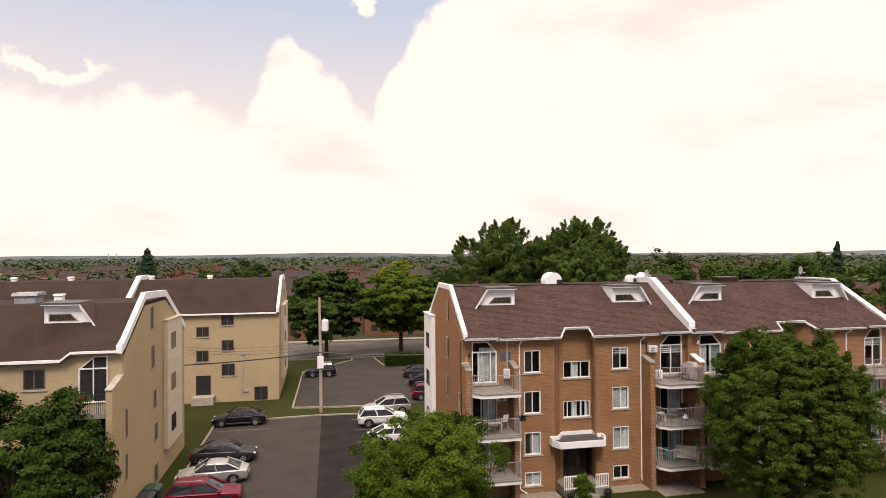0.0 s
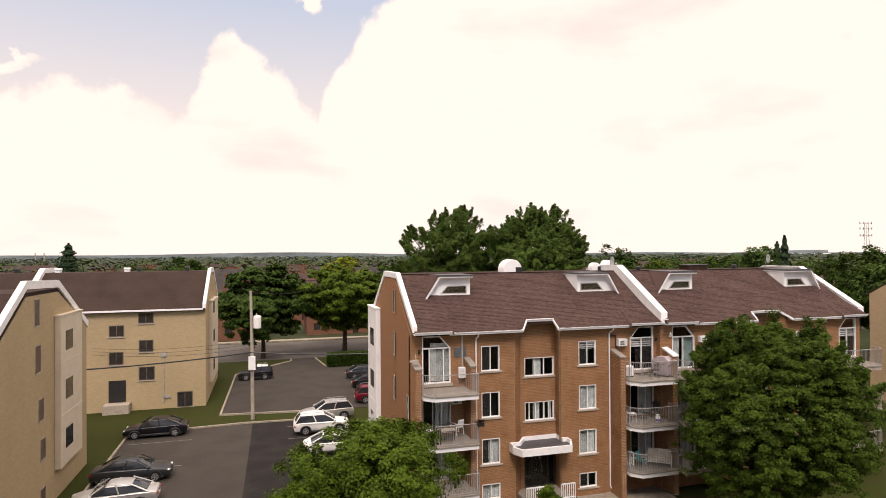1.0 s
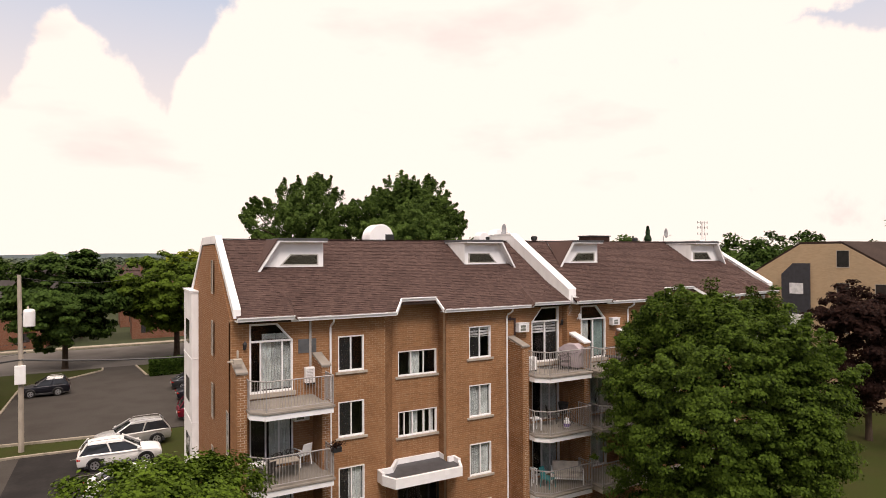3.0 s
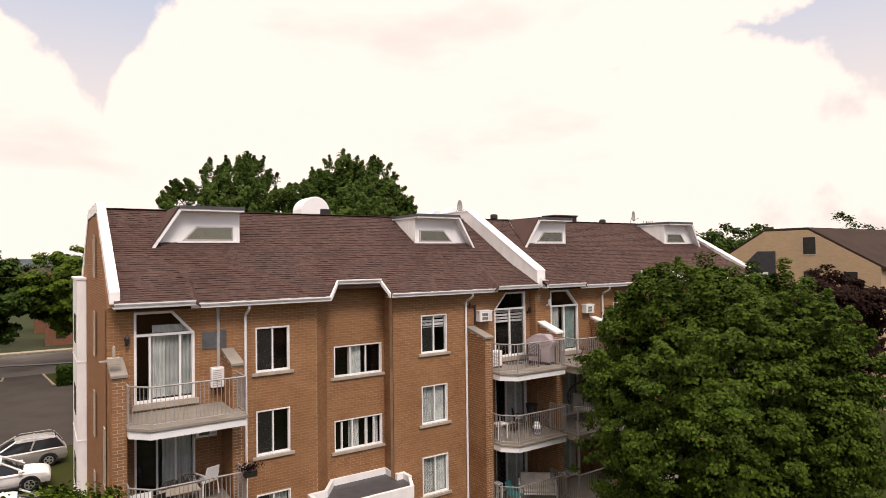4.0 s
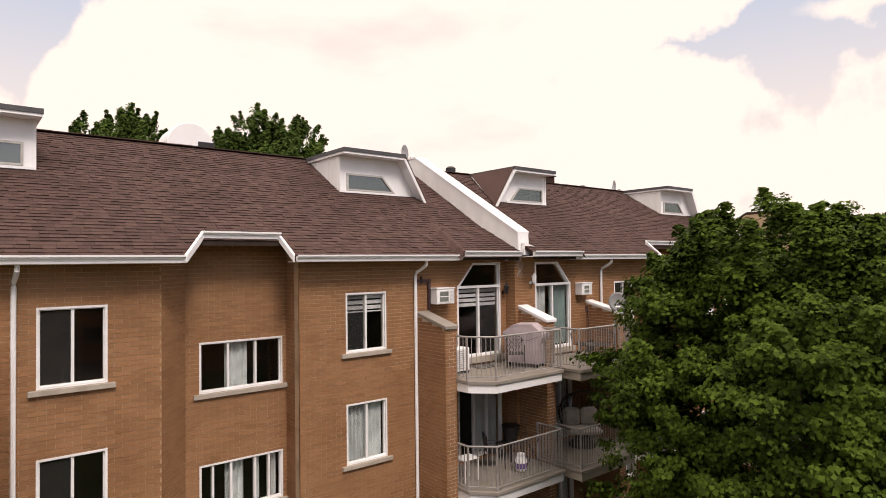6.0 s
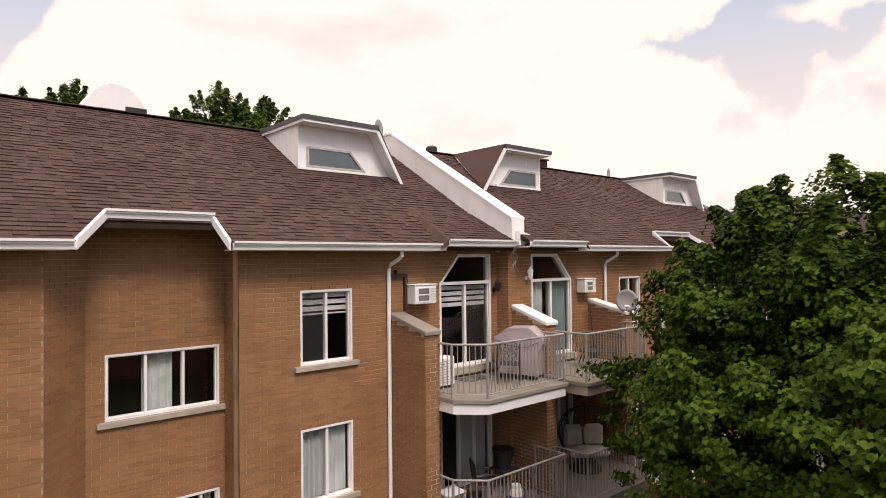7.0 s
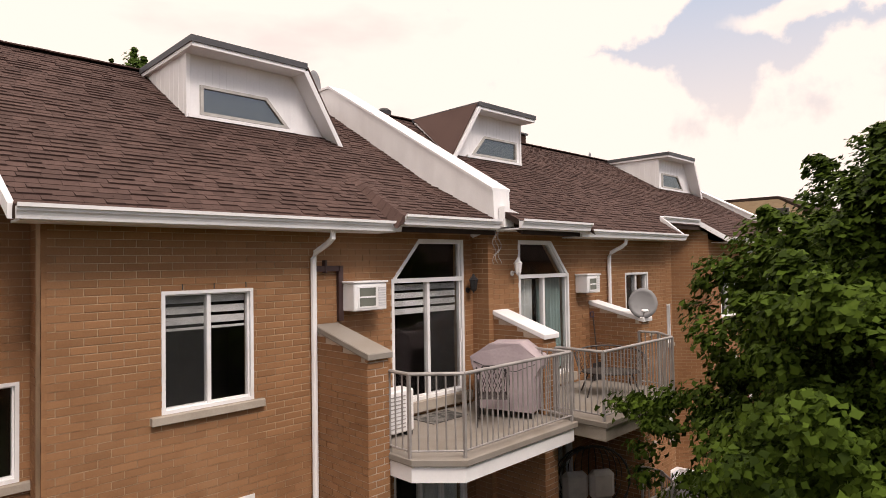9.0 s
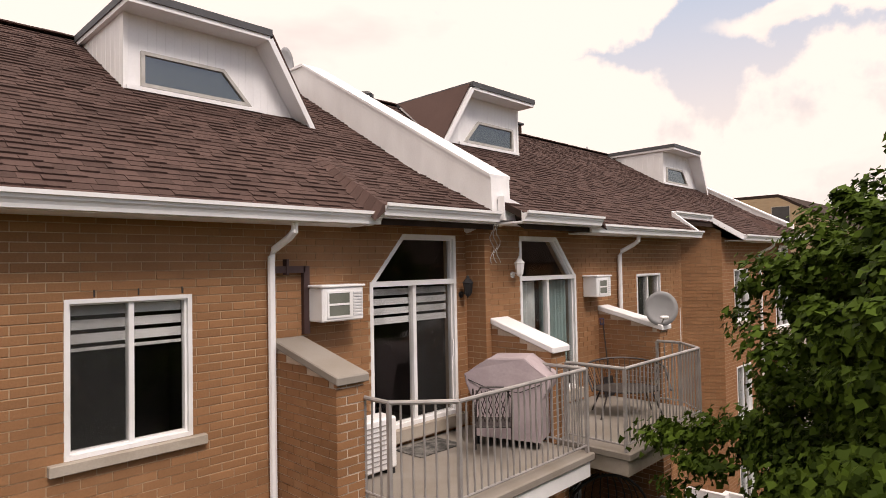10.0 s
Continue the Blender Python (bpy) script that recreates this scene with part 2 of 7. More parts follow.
BRICK = mat("orange_brick", (0.300, 0.157, 0.077), 0.9, vary=0.14, scale=0.9, fine=45, bump=0.35, colour2=(0.236, 0.118, 0.055), piece=0.11, bloom=(0.40, 0.255, 0.150))
BRICK_J = mat("orange_brick_laid", (0.300, 0.157, 0.077), 0.9, vary=0.14, scale=0.9, fine=45, bump=0.35, colour2=(0.236, 0.118, 0.055), piece=0.11, island=True, bloom=(0.40, 0.255, 0.150))
PIER_MORTAR = mat("pale_mortar", (0.60, 0.50, 0.40), 0.95, vary=0.2, scale=2.0, fine=60)
MORTAR = mat("mortar", (0.47, 0.335, 0.215), 0.95, vary=0.35, scale=2.0, fine=80)
BRICK_FAR = brick_mat("orange_brick_wall", (0.365, 0.190, 0.095), (0.315, 0.158, 0.076), (0.48, 0.35, 0.23))
YELLOW = brick_mat("yellow_brick_wall", (0.54, 0.435, 0.275), (0.48, 0.385, 0.235), (0.50, 0.41, 0.285))
TAN = brick_mat("tan_brick_wall", (0.55, 0.425, 0.285), (0.49, 0.375, 0.245), (0.51, 0.41, 0.285))
REDWALL = brick_mat("red_brick_wall", (0.25, 0.115, 0.07), (0.20, 0.09, 0.055), (0.3, 0.22, 0.16))
SHINGLE = mat("brown_shingle", (0.080, 0.0505, 0.0435), 0.93, vary=0.28, scale=0.8, fine=220, bump=0.5, colour2=(0.064, 0.040, 0.0345), piece=0.19)
SHINGLE_J = mat("brown_shingle_laid", (0.080, 0.0505, 0.0435), 0.93, vary=0.28, scale=0.8, fine=220, bump=0.5, colour2=(0.064, 0.040, 0.0345), piece=0.19, island=True)
SHINGLE_FAR = mat("brown_shingle_far", (0.046, 0.031, 0.025), 0.93, vary=0.5, scale=0.5, fine=9, bump=0.3, colour2=(0.033, 0.022, 0.018))
ROOF_UNDER = mat("roof_deck", (0.05, 0.028, 0.022), 0.95)
WHITE = mat("white_painted_metal", (0.85, 0.845, 0.845), 0.5, vary=0.04, scale=1.5, fine=30, bump=0.03, colour2=(0.76, 0.755, 0.755), streak=0.6)
WHITE_DIRTY = mat("weathered_white_metal", (0.86, 0.855, 0.85), 0.55, vary=0.06, scale=2.5, fine=40, bump=0.05, colour2=(0.76, 0.75, 0.745), streak=0.8)
VINYL = mat("white_vinyl", (0.85, 0.85, 0.85), 0.4, vary=0.03, scale=2, bump=0.0, colour2=(0.74, 0.725, 0.70))
CONCRETE = mat("balcony_concrete", (0.27, 0.245, 0.215), 0.85, vary=0.12, scale=1.8, fine=70, colour2=(0.23, 0.20, 0.165))
# balcony undersides: darkened concrete colour that carries the shade below the slabs
UNDERSIDE = mat("shade_toned_concrete", (0.10, 0.085, 0.072), 0.9, vary=0.2, scale=2, fine=40)
SILL = mat("stone_sill", (0.42, 0.37, 0.31), 0.85, vary=0.12, scale=3, fine=60, colour2=(0.31, 0.265, 0.21))
SLATE = mat("grey_metal_cap", (0.07, 0.07, 0.075), 0.55, vary=0.08)
RAIL = mat("grey_painted_rail", (0.36, 0.34, 0.325), 0.45, metal=0.2, vary=0.05, scale=4, bump=0.0)
DARKMETAL = mat("dark_metal", (0.035, 0.035, 0.037), 0.5, metal=0.4)
BROWNPIPE = mat("brown_conduit", (0.055, 0.028, 0.026), 0.6)
FRAMEGREY = mat("weathered_grey_frame", (0.50, 0.485, 0.45), 0.6, vary=0.15, scale=6, fine=50, colour2=(0.36, 0.34, 0.31))
GREYPIPE = mat("grey_conduit", (0.40, 0.38, 0.36), 0.5)
FRAMEBROWN = mat("brown_window_frame", (0.12, 0.095, 0.075), 0.6)
BLACK = mat("black_plastic", (0.02, 0.02, 0.021), 0.5)
# near-black wall colour that puts the dimness of unlit rooms into the paint
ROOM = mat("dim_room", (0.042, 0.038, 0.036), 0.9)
CURTAIN = mat("white_curtain", (0.72, 0.77, 0.77), 0.9, vary=0.06)
TEALCURT = mat("teal_curtain", (0.42, 0.58, 0.57), 0.9)
BLIND = mat("striped_blind", (0.74, 0.74, 0.75), 0.8)
GLASS = glass_mat("window_glass", (0.93, 0.93, 0.92), 0.9, 0.035)
def screen_mat():
    ma = bpy.data.materials.new("insect_screen")
    ma.use_nodes = True
    nt = ma.node_tree
    mx = nt.nodes.new("ShaderNodeMixShader")
    mx.inputs[0].default_value = 0.14
    tr = nt.nodes.new("ShaderNodeBsdfTransparent")
    bs = nt.nodes["Principled BSDF"]
    bs.inputs["Base Color"].default_value = (0.055, 0.056, 0.054, 1)
    bs.inputs["Roughness"].default_value = 0.7
    nt.links.new(tr.outputs[0], mx.inputs[1])
    nt.links.new(bs.outputs[0], mx.inputs[2])
    nt.links.new(mx.outputs[0], nt.nodes["Material Output"].inputs[0])
    return ma


SCREEN = screen_mat()
GLASS_SKY = glass_mat("dormer_glass", (0.52, 0.54, 0.50), 1.0, 0.20)
ASPHALT = mat("old_asphalt", (0.055, 0.049, 0.043), 0.95, vary=0.2, scale=0.45, fine=9, colour2=(0.044, 0.038, 0.033))
ASPHALT_NEW = mat("new_asphalt", (0.018, 0.016, 0.0155), 0.9, vary=0.25, scale=0.5, fine=5, colour2=(0.032, 0.029, 0.027))
ROADM = mat("road_asphalt", (0.115, 0.104, 0.095), 0.92, vary=0.1, scale=0.2, fine=12)
GRASS = mat("lawn", (0.030, 0.038, 0.007), 0.95, vary=0.3, scale=0.5, fine=14, colour2=(0.037, 0.036, 0.010), bump=0.4)
GROUND = mat("town_ground", (0.032, 0.042, 0.016), 0.95, vary=0.3, scale=0.02, fine=0.4, colour2=(0.050, 0.052, 0.030), bump=0.0)
KERB = mat("concrete_kerb", (0.32, 0.28, 0.22), 0.9)
BARK = mat("bark", (0.075, 0.055, 0.040), 0.95, vary=0.3, scale=4, fine=40, bump=0.6, streak=0.7)
WOODPOLE = mat("weathered_pole", (0.40, 0.35, 0.29), 0.9, vary=0.15, streak=0.8)
LEAF_BIG = leaf_mat("maple_leaf", (0.004, 0.010, 0.003), (0.066, 0.108, 0.013), 0.14, 0.7, 0.8)
LEAF_SMALL = leaf_mat("lawn_tree_leaf", (0.005, 0.013, 0.003), (0.082, 0.132, 0.012), 0.14, 0.7, 0.7)
LEAF_DARK = leaf_mat("dark_leaf", (0.009, 0.019, 0.006), (0.056, 0.098, 0.019), 0.12, 0.5, 0.6)
LEAF_TALL = leaf_mat("tall_tree_leaf", (0.014, 0.027, 0.008), (0.088, 0.142, 0.028), 0.16, 0.5, 0.6)
LEAF_MID = leaf_mat("street_leaf", (0.005, 0.012, 0.003), (0.042, 0.076, 0.011), 0.12, 0.5, 0.6)
LEAF_LIGHT = leaf_mat("light_street_leaf", (0.008, 0.018, 0.003), (0.078, 0.122, 0.013), 0.12, 0.5, 0.6)
LEAF_YEL = leaf_mat("golden_leaf", (0.095, 0.13, 0.012), (0.20, 0.23, 0.018), 0.2)
LEAF_RED = leaf_mat("purple_leaf", (0.010, 0.006, 0.006), (0.034, 0.017, 0.013))
LEAF_CON = leaf_mat("spruce_needle", (0.016, 0.034, 0.018), (0.035, 0.060, 0.028), 0.1)
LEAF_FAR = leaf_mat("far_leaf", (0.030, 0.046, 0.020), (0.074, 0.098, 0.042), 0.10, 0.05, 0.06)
# paler, bluer leaf colour in place of haze over the distant woods
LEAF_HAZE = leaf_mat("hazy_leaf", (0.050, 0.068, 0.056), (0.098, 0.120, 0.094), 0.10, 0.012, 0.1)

# ---- builders ----


class Geo:
    """Collects vertices and faces for one mesh."""

    def __init__(self):
        self.v, self.f = [], []

    def add(self, vs, fs):
        n = len(self.v)
        self.v += [tuple(p) for p in vs]
        self.f += [[n + i for i in f] for f in fs]
        return self

    def box(self, x0, x1, y0, y1, z0, z1):
        return self.add([(x0, y0, z0), (x1, y0, z0), (x1, y1, z0), (x0, y1, z0), (x0, y0, z1), (x1, y0, z1), (x1, y1, z1), (x0, y1, z1)],
                        [(0, 3, 2, 1), (4, 5, 6, 7), (0, 1, 5, 4), (1, 2, 6, 5), (2, 3, 7, 6), (3, 0, 4, 7)])

    def prism(self, pts, d):
        """A polygon in space, given in order, pushed along d."""
        n = len(pts)
        d = Vector(d)
        a = [Vector(p) for p in pts]
        nor = (a[1] - a[0]).cross(a[2] - a[1])
        if nor.dot(d) > 0:
            a.reverse()
        vs = a + [p + d for p in a]
        return self.add(vs, [list(range(n)), list(range(2 * n - 1, n - 1, -1))] + [(i, i + n, (i + 1) % n + n, (i + 1) % n) for i in range(n)])

    def slab(self, pts, z0, z1):
        return self.prism([(x, y, z0) for x, y in pts], (0, 0, z1 - z0))

    def xz(self, pts, y0, y1):
        return self.prism([(x, y0, z) for x, z in pts], (0, y1 - y0, 0))

    def yz(self, pts, x0, x1):
        return self.prism([(x0, y, z) for y, z in pts], (x1 - x0, 0, 0))

    def tube(self, pts, r, n=8, close=False):
        pts = [Vector(p) for p in pts]
        rings = []
        up0 = Vector((0, 0, 1))
        for i, p in enumerate(pts):
            a = pts[i - 1] if i or close else p
            b = pts[(i + 1) % len(pts)] if i < len(pts) - 1 or close else p
            t = (b - a).normalized()
            ref = up0 if abs(t.z) < 0.95 else Vector((1, 0, 0))
            u = t.cross(ref).normalized()
            w = u.cross(t)
            rr = r[i] if isinstance(r, (list, tuple)) else r
            rings.append([p + (u * math.cos(2 * math.pi * k / n) + w * math.sin(2 * math.pi * k / n)) * rr for k in range(n)])
        vs = [q for ring in rings for q in ring]
        fs = []
        m = len(rings)
        for i in range(m if close else m - 1):
            j = (i + 1) % m
            fs += [(i * n + k, i * n + (k + 1) % n, j * n + (k + 1) % n, j * n + k) for k in range(n)]
        if not close:
            fs += [list(range(n - 1, -1, -1)), [(m - 1) * n + k for k in range(n)]]
        return self.add(vs, fs)

    def lathe(self, prof, cx=0, cy=0, n=16):
        vs, fs = [], []
        for r, z in prof:
            vs += [(cx + r * math.cos(2 * math.pi * k / n), cy + r * math.sin(2 * math.pi * k / n), z) for k in range(n)]
        for i in range(len(prof) - 1):
            fs += [(i * n + k, i * n + (k + 1) % n, (i + 1) * n + (k + 1) % n, (i + 1) * n + k) for k in range(n)]
        fs += [list(range(n - 1, -1, -1)), [(len(prof) - 1) * n + k for k in range(n)]]
        return self.add(vs, fs)

    def mesh(self, name, material, bevel=0.0, smooth=False):
        me = bpy.data.meshes.new(name)
        me.from_pydata(self.v, [], self.f)
        me.materials.append(material)
        if bevel:
            bm = bmesh.new()
            bm.from_mesh(me)
            bmesh.ops.bevel(bm, geom=[e for e in bm.edges if len(e.link_faces) == 2 and e.calc_face_angle(0) > 0.5], offset=bevel, segments=1, affect="EDGES", clamp_overlap=True)
            bm.to_mesh(me)
            bm.free()
        if smooth:
            me.polygons.foreach_set("use_smooth", [True] * len(me.polygons))
        me.update()
        return me


def part(name, geo, material, parent, label="", bevel=0.0, smooth=False, kind=""):
    ob = new(name, geo.mesh(name, material, bevel, smooth) if isinstance(geo, Geo) else geo)
    ob.parent = parent
    return tagged(ob, label, kind=kind)


def thing(name, label, category, m=None, group="", kind=""):
    ob = new(name)
    ob.empty_display_size = 0.2
    if m is not None:
        ob.matrix_world = m
    return tagged(ob, label, category, group, kind)


def solo(name, geo, material, label, category, m=None, kind="", bevel=0.0, smooth=False, group=""):
    ob = new(name, geo.mesh(name, material, bevel, smooth))
    if m is not None:
        ob.matrix_world = m
    return tagged(ob, label, category, group, kind)


def panels(geo, holes, u0, u1, z0, z1, point):
    """One connected wall sheet round the holes; point(u, z, k) gives a corner of its front (k = 0) or back (k = 1)."""
    us = sorted({u0, u1, *[min(max(h[k], u0), u1) for h in holes for k in (0, 1)]})
    zs = sorted({z0, z1, *[min(max(h[k], z0), z1) for h in holes for k in (2, 3)]})
    nu, nz = len(us), len(zs)
    base = len(geo.v)
    geo.v += [tuple(point(u, z, k)) for k in (0, 1) for z in zs for u in us]
    at = lambda i, j, k: base + (k * nz + j) * nu + i
    solid = {(i, j) for i in range(nu - 1) for j in range(nz - 1)
             if not any(h[0] < (us[i] + us[i + 1]) / 2 < h[1] and h[2] < (zs[j] + zs[j + 1]) / 2 < h[3] for h in holes)}
    for i, j in solid:
        geo.f.append([at(i, j, 0), at(i + 1, j, 0), at(i + 1, j + 1, 0), at(i, j + 1, 0)])
        geo.f.append([at(i, j + 1, 1), at(i + 1, j + 1, 1), at(i + 1, j, 1), at(i, j, 1)])
        for di, dj, p, q in ((-1, 0, (0, 1), (0, 0)), (1, 0, (1, 0), (1, 1)), (0, -1, (0, 0), (1, 0)), (0, 1, (1, 1), (0, 1))):
            if (i + di, j + dj) not in solid:
                geo.f.append([at(i + q[0], j + q[1], 0), at(i + p[0], j + p[1], 0), at(i + p[0], j + p[1], 1), at(i + q[0], j + q[1], 1)])


COURSE, MODULE, JOINT = 0.0890, 0.267, 0.010


def brick_runs(holes, u0, u1, z0, z1, cut=None):
    """Bricks of a running bond as (ua, ub, za, zb)."""
    out = []
    for i in range(int(math.ceil((z1 - z0) / COURSE))):
        za, zb = z0 + i * COURSE, min(z0 + (i + 1) * COURSE - JOINT, z1)
        if zb - za < 0.02:
            continue
        zm = (za + zb) / 2
        spans = [(u0, u1)]
        for h in holes:
            if h[2] < zm < h[3]:
                spans = [s for a, b in spans for s in ((a, min(b, h[0])), (max(a, h[1]), b)) if s[1] - s[0] > 0.02]
        if cut:
            spans = [(max(a, cut(zm)[0]), min(b, cut(zm)[1])) for a, b in spans]
        for a, b in spans:
            k = math.floor((a - (i % 2) * MODULE / 2) / MODULE)
            while True:
                ua = max(a, k * MODULE + (i % 2) * MODULE / 2)
                ub = min(b, (k + 1) * MODULE + (i % 2) * MODULE / 2 - JOINT)
                k += 1
                if ua >= b:
                    break
                if ub - ua > 0.025:
                    out.append((ua, ub, za, zb))
    return out


def lay_bricks(name, parent, origin, along, normal, runs, pick=None, depth=0.05):
    """Bricks proud of the mortar; those in pick(ua, za) become parts of their own, the rest one mesh."""
    o, u, nrm = Vector(origin), Vector(along), Vector(normal)
    rest = Geo()
    cache = {}
    count = 0
    rng = random.Random(5)
    for ua, ub, za, zb in runs:
        out = rng.uniform(0.0, 0.004)
        tilt = rng.uniform(-0.0025, 0.0025)
        if pick and pick(ua, za) and count < 295:
            key = (round(ub - ua, 2), round(zb - za, 3))
            if key not in cache:
                g = Geo()
                w, h, c = ub - ua, zb - za, 0.004
                a = [(0, 0), (w, 0), (w, h), (0, h)]
                inn = [(c, c), (w - c, c), (w - c, h - c), (c, h - c)]
                vs = [u * p + Vector((0, 0, q)) - nrm * depth for p, q in a] + [u * p + Vector((0, 0, q)) - nrm * c for p, q in a] + [u * p + Vector((0, 0, q)) for p, q in inn]
                flip = u.cross(Vector((0, 0, 1))).dot(nrm) < 0
                fs = [(8, 9, 10, 11)] + [(i, (i + 1) % 4, (i + 1) % 4 + 4, i + 4) for i in range(4)] + [(i + 4, (i + 1) % 4 + 4, (i + 1) % 4 + 8, i + 8) for i in range(4)]
                g.add(vs, [f[::-1] for f in fs] if flip else fs)
                cache[key] = g.mesh("brick", BRICK)
            b = new("brick", cache[key])
            b.parent = parent
            b.location = o + u * ua + Vector((0, 0, za)) + nrm * out
            count += 1
            continue
        q = [o + u * ua + Vector((0, 0, za)), o + u * ub + Vector((0, 0, za + tilt)), o + u * ub + Vector((0, 0, zb + tilt)), o + u * ua + Vector((0, 0, zb))]
        fr = [p + nrm * out for p in q]
        bk = [p - nrm * depth for p in q]
        rest.add(fr + bk, [(0, 1, 2, 3), (0, 4, 5, 1), (1, 5, 6, 2), (2, 6, 7, 3), (3, 7, 4, 0)])
    if rest.v:
        part(name, rest, BRICK_J, parent, kind="stuff")


def tilted_rows(spans_at, y0, z0, slope, ytop, rng, expo=0.135, tab=0.19):
    """Shingle tabs on a slope that rises along +y, as (x0, x1, y, lift)."""
    run = expo / math.sqrt(1 + slope * slope)
    n = int((ytop - y0) / run)
    out = []
    for i in range(n):
        y = y0 + i * run
        shift = rng.uniform(0, tab)
        for a, b in spans_at(y + run * 0.5):
            x = a - shift
            while x < b:
                w = tab * rng.uniform(0.7, 1.2)
                xa, xb = max(a, x), min(b, x + w)
                if xb - xa > 0.03:
                    out.append((xa, xb - 0.004, y, rng.choice((0.010, 0.012, 0.022, 0.025))))
                x += w
    return out, run


def lay_shingles(name, parent, spans_at, y0, z0, slope, ytop, pick=None, seed=1):
    rng = random.Random(seed)
    tabs, run = tilted_rows(spans_at, y0, z0, slope, ytop, rng)
    up = Vector((0, 1, slope)).normalized()
    nor = Vector((0, -slope, 1)).normalized()
    rest = Geo()
    count = 0
    cache = {}
    L = run * math.sqrt(1 + slope * slope)
    for xa, xb, y, lift in tabs:
        o = Vector((xa, y, z0 + slope * (y - y0)))
        w = round(xb - xa, 2)
        if pick and count < 295 and pick(xa, y):
            key = (w, lift)
            if key not in cache:
                cache[key] = tab_geo(w, L, lift, up, nor).mesh("shingle", SHINGLE)
            s = new("shingle", cache[key])
            s.parent = parent
            s.location = o
            count += 1
        else:
            g = tab_geo(xb - xa, L, lift, up, nor)
            rest.add([Vector(p) + o for p in g.v], g.f)
    part(name, rest, SHINGLE_J, parent, kind="stuff")


def tab_geo(w, L, lift, up, nor):
    X = Vector((w, 0, 0))
    a = nor * lift
    b = up * (L * 1.15) + nor * 0.003
    g = Geo()
    g.add([Vector((0, 0, 0)), X, a, X + a, b, X + b], [(0, 1, 3, 2), (2, 3, 5, 4), (0, 2, 4), (1, 5, 3)])
    return g


def curtain_geo(x0, x1, z0, z1, y, seed=0, amp=0.035, fold=0.11):
    rng = random.Random(seed)
    g = Geo()
    n = max(6, int((x1 - x0) / 0.025))
    ph = rng.uniform(0, 6)
    cols = []
    for i in range(n + 1):
        x = x0 + (x1 - x0) * i / n
        cols.append((x, y + amp * math.sin(2 * math.pi * x / fold + ph + 0.8 * math.sin(9 * x))))
    for i in range(n):
        (xa, ya), (xb, yb) = cols[i], cols[i + 1]
        g.add([(xa, ya, z0), (xb, yb, z0), (xb, yb, z1), (xa, ya, z1), (xa, ya + 0.006, z0), (xb, yb + 0.006, z0), (xb, yb + 0.006, z1), (xa, ya + 0.006, z1)],
              [(0, 1, 2, 3), (5, 4, 7, 6)])
    return g

# ---- parts of buildings ----


def ring(geo, pts, w, y0, y1):
    """A frame of width w inside the convex outline pts (x, z), from y0 to y1."""
    n = len(pts)
    cx, cz = sum(p[0] for p in pts) / n, sum(p[1] for p in pts) / n
    lines = []
    for i in range(n):
        (xa, za), (xb, zb) = pts[i], pts[(i + 1) % n]
        dx, dz = xb - xa, zb - za
        l = math.hypot(dx, dz)
        nx, nz = -dz / l, dx / l
        if (cx - xa) * nx + (cz - za) * nz < 0:
            nx, nz = -nx, -nz
        lines.append((nx, nz, nx * xa + nz * za + w))
    inner = []
    for i in range(n):
        a1, b1, c1 = lines[i - 1]
        a2, b2, c2 = lines[i]
        d = a1 * b2 - a2 * b1
        inner.append(((c1 * b2 - c2 * b1) / d, (a1 * c2 - a2 * c1) / d))
    vs = [(x, y, z) for y in (y0, y1) for loop in (pts, inner) for x, z in loop]
    area = sum(pts[i][0] * pts[(i + 1) % n][1] - pts[(i + 1) % n][0] * pts[i][1] for i in range(n))
    fs = []
    for i in range(n):
        j = (i + 1) % n
        fs += [(i, j, n + j, n + i), (2 * n + j, 2 * n + i, 3 * n + i, 3 * n + j), (j, i, 2 * n + i, 2 * n + j), (n + i, n + j, 3 * n + j, 3 * n + i)]
    geo.add(vs, fs if area > 0 else [f[::-1] for f in fs])
    return inner


